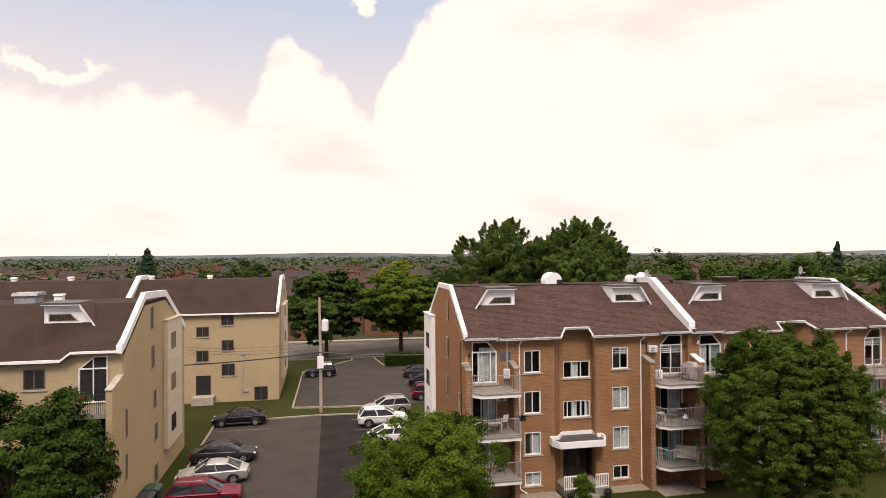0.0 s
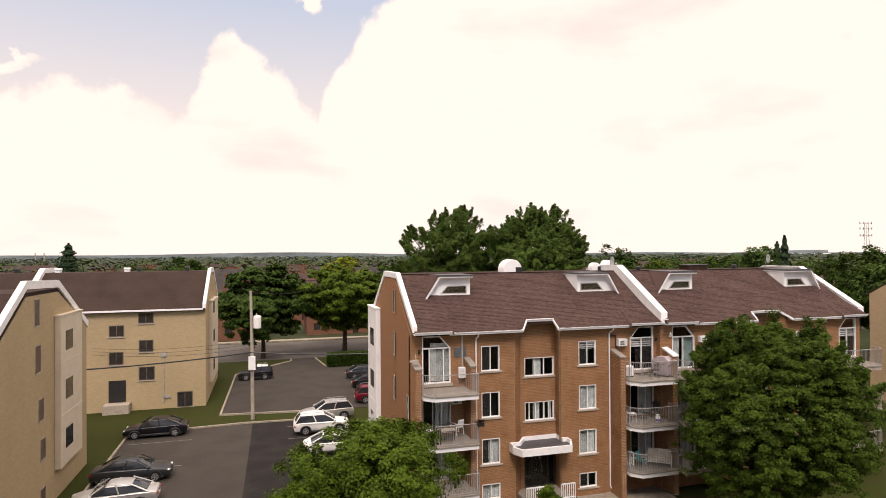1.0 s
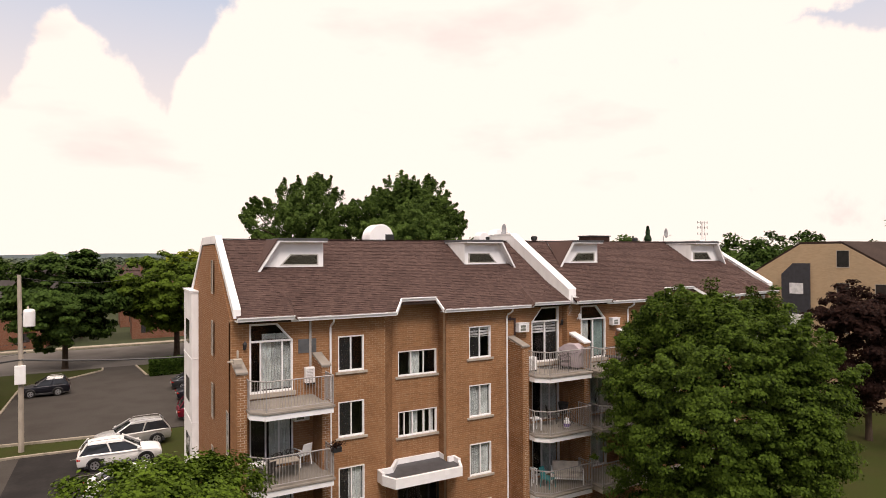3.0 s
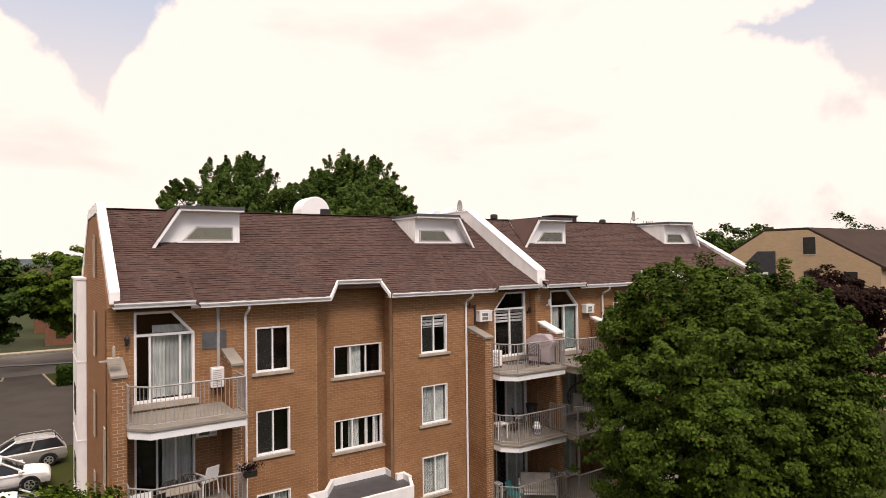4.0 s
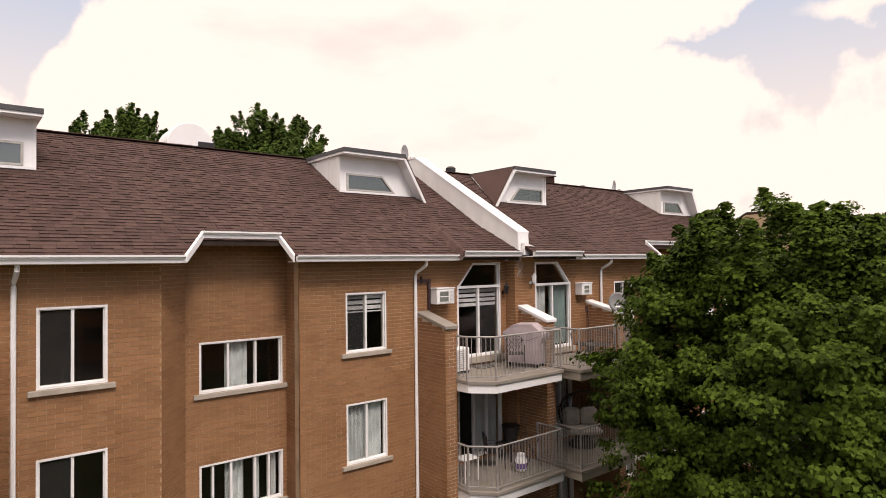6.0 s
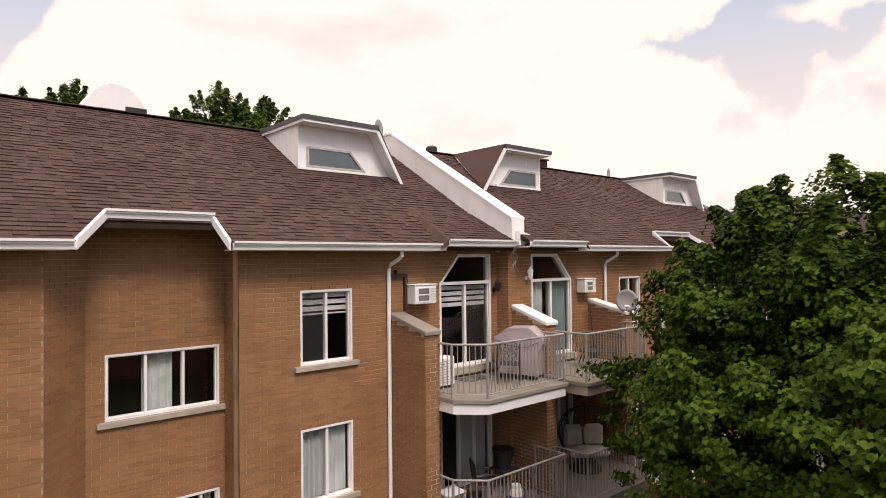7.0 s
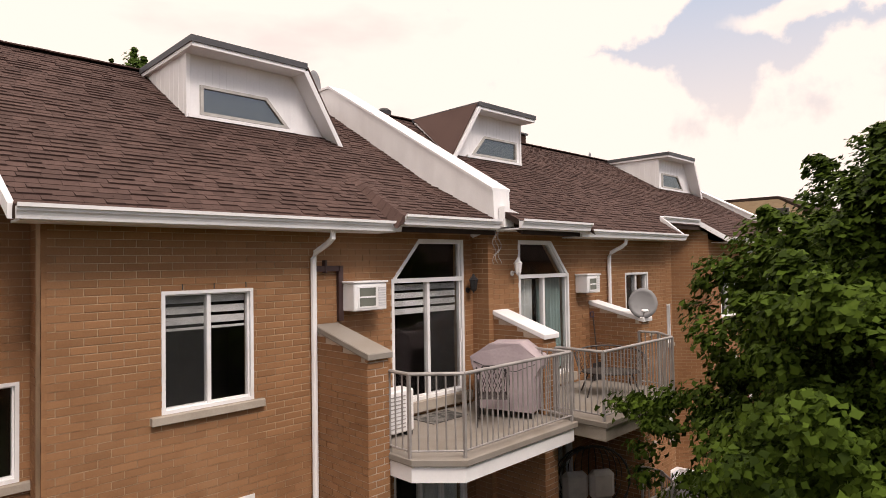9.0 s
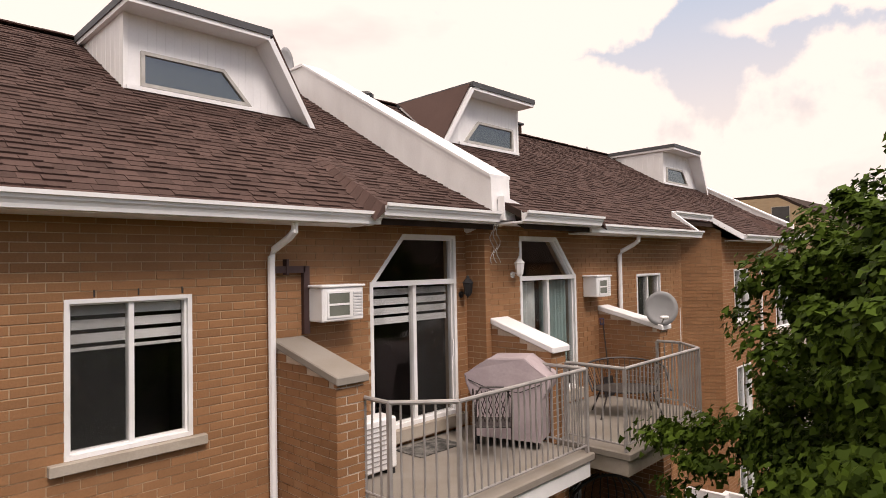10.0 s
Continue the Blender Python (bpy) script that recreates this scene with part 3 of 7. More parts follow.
def window(parent, pts, y, bars=(), cross=(), sill=True, frame_w=0.042, curtains=(), blind=0.0, screen=None, frame=VINYL, glass=GLASS, deep=1.1, name="window", label=""):
    """A window in the outline pts (x, z) of a wall whose face stands at y, looking towards -y."""
    xs, zs = [p[0] for p in pts], [p[1] for p in pts]
    x0, x1, z0, z1 = min(xs), max(xs), min(zs), max(zs)
    g = Geo()
    inner = ring(g, pts, frame_w, y - 0.008, y + 0.13)
    w = part(name, g, frame, parent, label)
    for b in bars:
        part("mullion", Geo().box(b - 0.024, b + 0.024, y + 0.022, y + 0.12, z0 + frame_w, z1 - frame_w), frame, w)
    for za, xa, xb in cross:
        part("transom", Geo().box(xa, xb, y - 0.006, y + 0.13, za - 0.035, za + 0.035), frame, w)
    g = Geo()
    ring(g, inner, 0.02, y + 0.04, y + 0.11)
    part("sash", g, frame, w)
    p = part("pane", Geo().xz(inner, y + 0.078, y + 0.083), glass, w, "dark window glass")
    p.visible_shadow = False
    if screen:
        q = part("screen", Geo().box(screen[0], screen[1], y + 0.050, y + 0.052, z0 + 0.05, (screen[2] if len(screen) > 2 else z1) - 0.05), SCREEN, w, "grey insect screen")
        q.visible_shadow = False
    if sill:
        part("sill", Geo().box(x0 - 0.13, x1 + 0.13, y - 0.075, y + 0.1, z0 - 0.105, z0 - 0.004), SILL, w, "pale stone sill", bevel=0.008)
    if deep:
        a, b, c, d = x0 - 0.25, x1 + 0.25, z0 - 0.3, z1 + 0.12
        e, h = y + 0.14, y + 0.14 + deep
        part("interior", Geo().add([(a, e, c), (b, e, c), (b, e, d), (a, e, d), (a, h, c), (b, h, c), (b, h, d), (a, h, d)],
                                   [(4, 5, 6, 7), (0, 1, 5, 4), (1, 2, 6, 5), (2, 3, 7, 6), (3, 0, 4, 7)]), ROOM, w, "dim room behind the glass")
    for k, (ca, cb, m) in enumerate(curtains):
        part("curtain", curtain_geo(ca, cb, z0 + 0.03, z1 - 0.05, y + 0.2, seed=int(ca * 100) + k), m, w, "pale hanging curtain")
    if blind:
        g = Geo()
        n = int(blind / 0.13)
        for i in range(n):
            zt = z1 - 0.07 - i * 0.13
            g.box(x0 + 0.06, x1 - 0.06, y + 0.135, y + 0.14, zt - 0.09, zt)
        g.box(x0 + 0.06, x1 - 0.06, y + 0.13, y + 0.15, z1 - 0.10 - n * 0.13, z1 - 0.07 - n * 0.13)
        part("blind", g, BLIND, w, "striped roller blind")
    return w


def rect(x0, x1, z0, z1):
    return [(x0, z0), (x1, z0), (x1, z1), (x0, z1)]


GUTTER_PROFILE = [(0, 0), (-0.060, 0), (-0.066, 0.035), (-0.078, 0.062), (-0.098, 0.080), (-0.102, 0.108), (-0.128, 0.112), (-0.130, 0.150), (-0.112, 0.150), (-0.10, 0.118), (-0.02, 0.118), (0, 0.15)]


def gutter_run(geo, a, b, z):
    """An eave gutter from a to b in plan; its back stands on that line and it sticks out to the right-hand side of b - a turned to -y."""
    a, b = Vector((*a, 0)), Vector((*b, 0))
    d = (b - a).normalized()
    out = Vector((d.y, -d.x, 0))
    pts = [a + out * -p[0] + Vector((0, 0, z + p[1])) for p in GUTTER_PROFILE]
    geo.prism(pts, b - a)


ROOF_Y, ROOF_Z, SLOPE, RIDGE_Y = -0.50, 10.13, 0.592, 4.78
RIDGE_Z = ROOF_Z + SLOPE * (RIDGE_Y - ROOF_Y)
UNIT_W, B_SHIFT = 15.83, (15.83, -0.38)
X0, X1 = 0.62, 16.42


def roof_z(y):
    return ROOF_Z + SLOPE * (y - ROOF_Y)


def dormer(parent, xs, s):
    """A hooded roof window: upright on the side xs, slanting on the other; s is +1 when the slant lies towards +x."""
    xt, xb, zt = xs + s * 1.97, xs + s * 2.80, 13.09
    yf, face = 2.27, 2.69
    ybase = ROOF_Y + (zt - ROOF_Z) / SLOPE
    # face with siding boards
    g = Geo()
    zb = roof_z(face) - 0.05
    k = (xb - xt) / (zt - roof_z(yf))
    g.xz([(xs, zb), (xs, zt), (xt, zt), (xt + k * (zt - zb), zb)], face, face + 0.05)
    d = part("dormer", g, WHITE, parent, "hooded white dormer with a skewed window")
    g = Geo()
    n = 22
    for i in range(n + 1):
        x = xs + s * (0.05 + i * 0.125)
        top = zt if s * (x - xt) < 0 else zt - (x - xt) / k
        if top - zb > 0.1:
            g.box(min(x, x + s * 0.012), max(x, x + s * 0.012), face - 0.003, face, zb, top)
    part("siding", g, WHITE, d, kind="stuff")
    # upright cheek
    g = Geo().yz([(face - 0.02, roof_z(face) - 0.08), (face - 0.02, zt), (ybase, zt)], xs - 0.03, xs + 0.03)
    for i in range(9):
        y = face + 0.1 + i * 0.2
        z = roof_z(y)
        if zt - z > 0.1:
            g.box(xs - s * 0.030 - 0.004, xs - s * 0.030 + 0.004, y, y + 0.012, z, zt)
    part("cheek", g, WHITE_DIRTY, d, "white boarded cheek")
    # hood: roof and slanting side
    g = Geo().box(min(xs - s * 0.10, xt + s * 0.03), max(xs - s * 0.10, xt + s * 0.03), yf, ybase + 0.05, zt, zt + 0.065)
    g.add(*slant(xt, xb, zt, yf, ybase, s, 0.0, 0.09))
    part("hood", g, WHITE, d, "white hood board")
    g = Geo().box(min(xs - s * 0.12, xt + s * 0.06), max(xs - s * 0.12, xt + s * 0.06), yf - 0.025, ybase + 0.1, zt + 0.065, zt + 0.17)
    part("cap", g, SLATE, d, "dark roofing edge")
    part("slope_cover", Geo().add(*slant(xt, xb, zt + 0.065, yf + 0.03, ybase, s, 0.09, 0.12)), SHINGLE, d)
    # window, skewed like the hood
    zw0, zw1 = roof_z(face) + 0.07, zt - 0.50
    a = xs + s * 0.20
    pts = [(a, zw0), (a, zw1), (xs + s * 1.42, zw1), (xs + s * 1.88, zw0)]
    g = Geo()
    inner = ring(g, pts, 0.05, face - 0.05, face + 0.02)
    part("window_frame", g, FRAMEGREY, d, "weathered window frame")
    inner2 = ring(Geo(), inner, 0.0, 0, 1)
    part("pane", Geo().xz(inner2, face - 0.016, face - 0.006), GLASS_SKY, d, "sky-reflecting dormer glass")
    part("sill", Geo().box(min(xs, xs + s * 2.05), max(xs, xs + s * 2.05), face - 0.06, face, zw0 - 0.07, zw0 - 0.01), WHITE_DIRTY, d)
    return d


def slant(xt, xb, zt, yf, yb, s, t0, t1):
    """The slanting side of a hood: a triangle from its ridge down to the roof, t0 to t1 thick."""
    k = Vector((s * (zt - roof_z(yf)), 0, abs(xb - xt))).normalized()
    a, b, c = Vector((xt, yf, zt)), Vector((xb, yf + 0.08, roof_z(yf + 0.08) - 0.03)), Vector((xt, yb, zt))
    vs = [p + k * t0 for p in (a, b, c)] + [p + k * t1 for p in (a, b, c)]
    return vs, [(0, 1, 2), (5, 4, 3), (0, 3, 4, 1), (1, 4, 5, 2), (2, 5, 3, 0)]


def slider_pts(x0, x1, z0, zt, z1, side, cut):
    if side < 0:
        return [(x0, z0), (x1, z0), (x1, z1), (x0 + cut, z1), (x0, zt)]
    return [(x0, z0), (x1, z0), (x1, zt), (x1 - cut, z1), (x0, z1)]


def slope_holes(x0, x1, zt, z1, side, cut):
    out = []
    n = 24
    for i in range(n):
        za, zb = zt + (z1 - zt) * i / n, zt + (z1 - zt) * (i + 1) / n
        c = cut * (i + 1) / n
        out.append((x0 + (c if side < 0 else 0), x1 - (c if side > 0 else 0), za, zb))
    return out


FLOORS = (7.07, 4.42, 1.77)
WX = ((4.78, 5.89), (10.945, 12.10))
# the two blocks mirror each other: openings, corners of the recess, its roof notch, downspouts and dormers
PLANS = {
    "A": dict(wx=WX, doors=((1.31, 2.95, 1), (14.44, 16.10, -1)), left=(6.83, 7.52), right=(9.75, 9.81), win=(7.80, 9.71), notch=(7.12, 7.66, 9.36, 9.44), spouts=(4.45, 12.98), dormers=((5.0, -1), (12.36, 1)), eaves=((0.76, 2.86, 0.78, 2.86), (14.14, 16.32, 14.44, 16.32))),
    "B": dict(wx=((5.29, 6.40), (10.945, 12.10)), doors=((1.35, 2.99, 1), (14.58, 16.06, -1)), left=(7.37, 7.32), right=(10.10, 9.50), win=(7.44, 9.36), notch=(7.40, 7.50, 9.76, 10.30), spouts=(4.50, 12.98), dormers=((4.94, -1), (12.76, 1)), eaves=((0.60, 2.76, 0.62, 2.70), (14.28, 16.32, 14.44, 16.32))),
}


def unit(b, which, wall_name):
    """One stair block of the brick building, in its own coordinates; which: 'A' or 'B'."""
    first = which == "A"
    plan = PLANS[which]
    (l0, l1), (r0, r1), (n0, n1, n2, n3), (w0, w1) = plan["left"], plan["right"], plan["notch"], plan["win"]
    # openings
    holes = []
    for xa, xb in plan["wx"]:
        for z0, z1 in ((7.81, 9.25), (5.16, 6.60), (2.50, 3.94), (0.50, 1.36)):
            holes.append((xa, xb, z0, z1))
    sliders = plan["doors"]
    for xa, xb, side in sliders:
        holes.append((xa, xb, 7.30, 9.26))
        holes += slope_holes(xa, xb, 9.26, 9.94, side, 0.60)
        for f in FLOORS[1:]:
            holes.append((xa, xb, f + 0.1, f + 2.2))
    top = 10.10
    g = Geo()
    lo = [h for h in holes if h[0] < 7]
    hi = [h for h in holes if h[0] > 9]
    place = lambda u, z, k: (u, (0.004, 0.25)[k], z)
    panels(g, lo, X0, l0, -0.6, top, place)
    panels(g, hi, r0, X1, -0.6, top, place)
    wall = part(wall_name, g, MORTAR, b, "orange-brown brick front wall with pale joints")
    runs = brick_runs(lo, X0, l0, -0.2, top) + brick_runs(hi, r0, X1, -0.2, top)
    if not first:
        runs = [r for r in runs if r[1] < 7.5]
        g = Geo()
        panels(g, hi, r0, X1, -0.2, top - 0.01, lambda u, z, k: (u, (0.0, 0.02)[k], z))
        part("brick_face", g, BRICK_FAR, b)
    pick = (lambda u, z: (12.1 < u < 12.95 and z > 7.2) or (9.95 < u < 10.95 and z > 8.3)) if first else None
    lay_bricks("brickwork", wall, (0, 0, 0), (1, 0, 0), (0, -1, 0), runs, pick)
    # recess over the entrance, with its two slanting returns
    rec = Geo()
    rh = [(w0, w1, 7.17, 8.28), (w0, w1, 4.52, 5.63), (w0, w1 + 0.06, 0.55, 2.95)]
    panels(rec, rh, l1, r1, -0.6, 10.62, lambda u, z, k: (u, (0.834, 1.05)[k], z))
    rec.slab([(l0, 0.006), (l1, 0.836), (l1 - 0.15, 0.95), (l0 - 0.15, 0.12)], -0.6, 10.27)
    rec.slab([(r0 + 0.004, 0.006), (r1 + 0.004, 0.836), (r1 + 0.15, 0.95), (r0 + 0.15, 0.12)], -0.6, 10.27)
    rec.prism([(l0, 0.006, 10.27), (l1, 0.836, 10.27), (l1, 0.836, 10.74)], (-0.12, 0.09, 0))
    rec.prism([(r0 + 0.004, 0.006, 10.27), (r1 + 0.004, 0.836, 10.27), (r1 + 0.004, 0.836, 10.74)], (0.14, 0.0, 0))
    rw = part("recess_wall", rec, MORTAR, b, "recessed brick bay over the entrance")
    lay_bricks("brickwork", rw, (0, 0.83, 0), (1, 0, 0), (0, -1, 0), brick_runs(rh, l1, r1, 0.0, 10.6))
    for p, q, hand in (((l0, 0.0), (l1, 0.83), 1), ((r0, 0.0), (r1, 0.83), -1)):
        d = Vector((q[0] - p[0], q[1] - p[1], 0))
        l = d.length
        d /= l
        nrm = Vector((d.y, -d.x, 0)) * hand
        lay_bricks("brickwork", rw, (p[0], p[1], 0), d, nrm, [r for r in brick_runs([], 0.0, l, 0.0, 10.55) if r[3] < 10.25 + SLOPE * r[0] * 0.83 / l])
    # windows
    for i, (xa, xb) in enumerate(plan["wx"]):
        m = (xa + xb) / 2
        specs = [((7.81, 9.25), (), 0.42 if i else 0.0), ((5.16, 6.60), ((xa + 0.06, xb - 0.06, CURTAIN),) if i else (), 0.0),
                 ((2.50, 3.94), ((xa + 0.06 + 0.4 * (1 - i), xb - 0.05, CURTAIN),), 0.0), ((0.50, 1.36), ((xa + 0.05, xb - 0.05, CURTAIN),) if not i else (), 0.0)]
        for (z0, z1), cur, bl in specs:
            window(b, rect(xa, xb, z0, z1), 0, (m,), curtains=cur, blind=bl, screen=(xa + 0.05, m - 0.02), label="white vinyl sliding window")
    window(b, rect(w0, w1, 7.17, 8.28), 0.83, (w0 + 0.64, w0 + 1.27), curtains=((w0 + 0.62, w0 + 1.12, CURTAIN),), label="three-light white window")
    window(b, rect(w0, w1, 4.52, 5.63), 0.83, (w0 + 0.30, w0 + 0.70, w0 + 1.25, w0 + 1.58), curtains=((w0 + 0.62, w0 + 1.05, CURTAIN), (w0 + 1.3, w0 + 1.42, CURTAIN), (w0 + 1.7, w0 + 1.82, CURTAIN)), label="five-light white window")
    for xa, xb, side in sliders:
        xm = (xa + xb) / 2
        left = side > 0
        if left:
            cur = ((xa + 0.47, xb - 0.05, CURTAIN),) if first else ((xa + 0.05, xa + 0.62, CURTAIN), (xa + 0.8, xb - 0.05, TEALCURT))
            bars = (xa + 0.42, xb - 0.40) if first else (xm,)
        else:
            cur, bars = (), (xm,)
        w = window(b, slider_pts(xa, xb, 7.30, 9.26, 9.94, side, 0.60), 0, (), cross=((9.26, xa, xb),), sill=False, frame_w=0.055, deep=2.2, screen=(xm, xb - 0.06, 9.26), name="patio_door", label="white sliding patio door under a slanted transom", curtains=())
        for c in cur:
            part("curtain", curtain_geo(c[0], c[1], 7.4, 9.2, 0.2, seed=int(c[0] * 50)), c[2], w, "pale hanging curtain")
        if left and first:
            part("curtain", curtain_geo(xa + 0.5, xb - 0.12, 9.30, 9.52, 0.2, seed=3), CURTAIN, w, "pale hanging curtain")
        g = Geo()
        for x in bars:
            g.box(x - 0.03, x + 0.03, 0.03, 0.12, 7.36, 9.23)
        part("stile", g, VINYL, w)
        if not left:
            g = Geo()
            for i in range(4):
                g.box(xa + 0.09, xb - 0.09, 0.135, 0.14, 9.19 - i * 0.13 - 0.09, 9.19 - i * 0.13)
            part("blind", g, BLIND, w, "striped roller blind")
            part("handle", Geo().box(xb - 0.115, xb - 0.09, -0.02, 0.02, 8.15, 8.40), VINYL, w)
        part("threshold", Geo().box(xa - 0.05, xb + 0.1, -0.10, 0.02, 7.14, 7.298), SILL, w)
        for f in FLOORS[1:]:
            w = window(b, rect(xa, xb, f + 0.1, f + 2.2), 0, (xa + 0.6, xa + 1.1), sill=False, deep=2.0, name="patio_door", label="dark sliding patio door with pale curtains", curtains=((xa + 0.75, xb - 0.06, CURTAIN),))
    entrance(b, w0 - 7.80)
    # roof deck and shingles
    g = Geo()
    notch = [(n0 - 0.02, n3 - 0.02, ROOF_Y - 1, 0.10)]
    xr = X1 - 0.1

    panels(g, notch, X0 + 0.2, X1, ROOF_Y, RIDGE_Y, lambda u, y, k: (u, y, roof_z(y) - (0.0, 0.12)[k]))
    g.box(X0 + 0.2, X1, RIDGE_Y, 7.7, RIDGE_Z - 0.12, RIDGE_Z + 0.002)
    zb = RIDGE_Z - SLOPE * (13.3 - 7.7)
    g.yz([(7.7, RIDGE_Z), (13.3, zb), (13.3, zb - 0.12), (7.7, RIDGE_Z - 0.12)], X0 + 0.2, X1)
    roof = part("roof", g, SHINGLE_FAR, b, "brown asphalt-shingled roof")

    def spans(y):
        if y > 0.10:
            return [(X0 + 0.25, xr)]
        t = (0.10 - y) / 0.6
        return [(X0 + 0.25, n1 - 0.04 - (n1 - n0 - 0.04) * t), (n2 + 0.02 + (n3 - n2 - 0.03) * t, xr)]
    pk = (lambda x, y: 12.0 < x < 14.4 and 0.1 < y < 2.0) if first else None
    lay_shingles("shingles", roof, spans, ROOF_Y, ROOF_Z + 0.002, SLOPE, RIDGE_Y, pk, seed=3 if first else 4)
    g = Geo()
    for i in range(48):
        x = X0 + 0.3 + i * 0.33
        g.box(x, x + 0.325, RIDGE_Y - 0.12, RIDGE_Y + 0.14, RIDGE_Z + 0.008 + 0.004 * (i % 2), RIDGE_Z + 0.03 + 0.004 * (i % 2))
    part("ridge_cap", g, SHINGLE_J, roof, kind="stuff")
    # flatter roof pieces over the balconies
    for a, c, a2, c2 in plan["eaves"]:
        ye, ze, yt = -0.66, 10.23, 0.95
        s2 = (roof_z(yt) + 0.02 - ze) / (yt - ye)
        g = Geo().add([(a, ye, ze), (c, ye, ze), (c2, yt, roof_z(yt) + 0.02), (a2, yt, roof_z(yt) + 0.02), (a, ye, ze - 0.1), (c, ye, ze - 0.1), (c2, yt, roof_z(yt) - 0.1), (a2, yt, roof_z(yt) - 0.1)],
                      [(0, 1, 2, 3), (7, 6, 5, 4), (0, 4, 5, 1), (1, 5, 6, 2), (2, 6, 7, 3), (3, 7, 4, 0)])
        k = part("eave_slope", g, SHINGLE_FAR, b, "flatter shingled slope over the balcony")
        f = lambda y, a=a, c=c, a2=a2, c2=c2, ye=ye, yt=yt: [(a + (a2 - a) * (y - ye) / (yt - ye), c + (c2 - c) * (y - ye) / (yt - ye))]
        lay_shingles("shingles", k, f, ye, ze + 0.002, s2, yt, None, seed=7)
        xa, xb2, out = (a, a2, -1) if a > 8 else (c, c2, 1)
        g = Geo()
        for i in range(11):
            t0, t1 = i / 10 - 0.02, (i + 1.12) / 10
            ends = []
            for t, up in ((t0, 0.020), (t1, 0.010)):
                y = ye + (yt - ye) * t
                x = xa + (xb2 - xa) * t
                ends += [Vector((x + out * 0.15, y, roof_z(y) + up)), Vector((x + out * 0.02, y, ze + (roof_z(yt) + 0.02 - ze) * t + up + 0.012)), Vector((x - out * 0.12, y, ze + (roof_z(yt) + 0.02 - ze) * t + up))]
            g.add(ends, [(0, 1, 4, 3), (1, 2, 5, 4), (0, 2, 1)])
        part("hip_cap", g, SHINGLE_J, k, kind="stuff")
    # gutters, soffits, downspouts
    zg = 10.01
    e0, e1, e2, e3 = plan["eaves"][0][0], plan["eaves"][0][1], plan["eaves"][1][0], plan["eaves"][1][1]
    for nm, pts, z in (("gutter", ((e0, -0.62), (e1, -0.62)), 10.11), ("gutter", ((e1 - 0.10, ROOF_Y + 0.02), (n0, ROOF_Y + 0.02)), zg), ("gutter", ((n0, ROOF_Y + 0.02), (n1, 0.18)), None),
                       ("gutter", ((n1, 0.18), (n2, 0.18)), 10.52), ("gutter", ((n2, 0.18), (n3, ROOF_Y + 0.02)), None), ("gutter", ((n3, ROOF_Y + 0.02), (e2 + 0.06, ROOF_Y + 0.02)), zg),
                       ("gutter", ((e2, -0.62), (e3, -0.62)), 10.11)):
        g = Geo()
        (xa, ya), (xb, yb) = pts
        if z is None:
            za, zb2 = (zg, 10.52) if yb > ya else (10.52, zg)
            d = Vector((xb - xa, yb - ya, 0)).normalized()
            o = Vector((d.y, -d.x, 0)) * 0.06
            g.prism([(xa, ya, za), (xb, yb, zb2), (xb, yb, zb2 + 0.15), (xa, ya, za + 0.15)], o)
        else:
            gutter_run(g, pts[0], pts[1], z)
        part(nm, g, WHITE, b, "white metal eave gutter")
    g = Geo()
    for a, c, ya, yb, z in ((e1 + 0.02, n0 - 0.05, -0.48, 0.0, 10.0), (n3 + 0.05, e2, -0.48, 0.0, 10.0), (e0, e1, -0.62, 0.0, 10.09), (e2, e3, -0.62, 0.0, 10.09), (n1, n2, 0.18, 0.83, 10.5)):
        g.box(a, c, ya, yb, z, z + 0.025)
    part("soffit", g, WHITE, b, "white metal soffit")
    for x in plan["spouts"]:
        e = 0.08 if x > 8 or not first else 0.02
        g = Geo().tube([(x + 0.4, -0.30, 0.12), (x + 0.06, -0.08, 0.30), (x, -0.06, 0.42), (x, -0.06, 9.52), (x, -0.065, 9.62), (x + 0.2 * e, -0.10, 9.71), (x + 0.8 * e, -0.33, 9.83), (x + e, -0.42, 9.90), (x + e, -0.44, 10.04)], 0.043, 8)
        part("downspout", g, WHITE, b, "white metal downspout")
    # piers beside the balconies with sloping caps
    piers = [(0.64, 1.0, 0.42), (3.74, 4.06, 1)] if first else [(3.74, 4.06, 1)]
    piers += [(13.04, 13.39, 1)] if first else []
    for xa, xb, _ in piers:
        pier(b, xa, xb, 0.0, 1.18, 8.33, 8.62, CONCRETE if first else WHITE)
    if not first:
        r = part("return_wall", Geo().box(0.50, 0.64, 0.004, 0.5, -0.6, top), MORTAR, b, "brick return where the blocks step")
        lay_bricks("brickwork", r, (0.50, 0, 0), (0, 1, 0), (-1, 0, 0), brick_runs([], 0.0, 0.45, 0.0, top))
        lay_bricks("brickwork", r, (0, 0, 0), (1, 0, 0), (0, -1, 0), brick_runs([], 0.50, 0.62, 0.0, top))
    for xs, s in plan["dormers"]:
        dormer(b, xs, s)


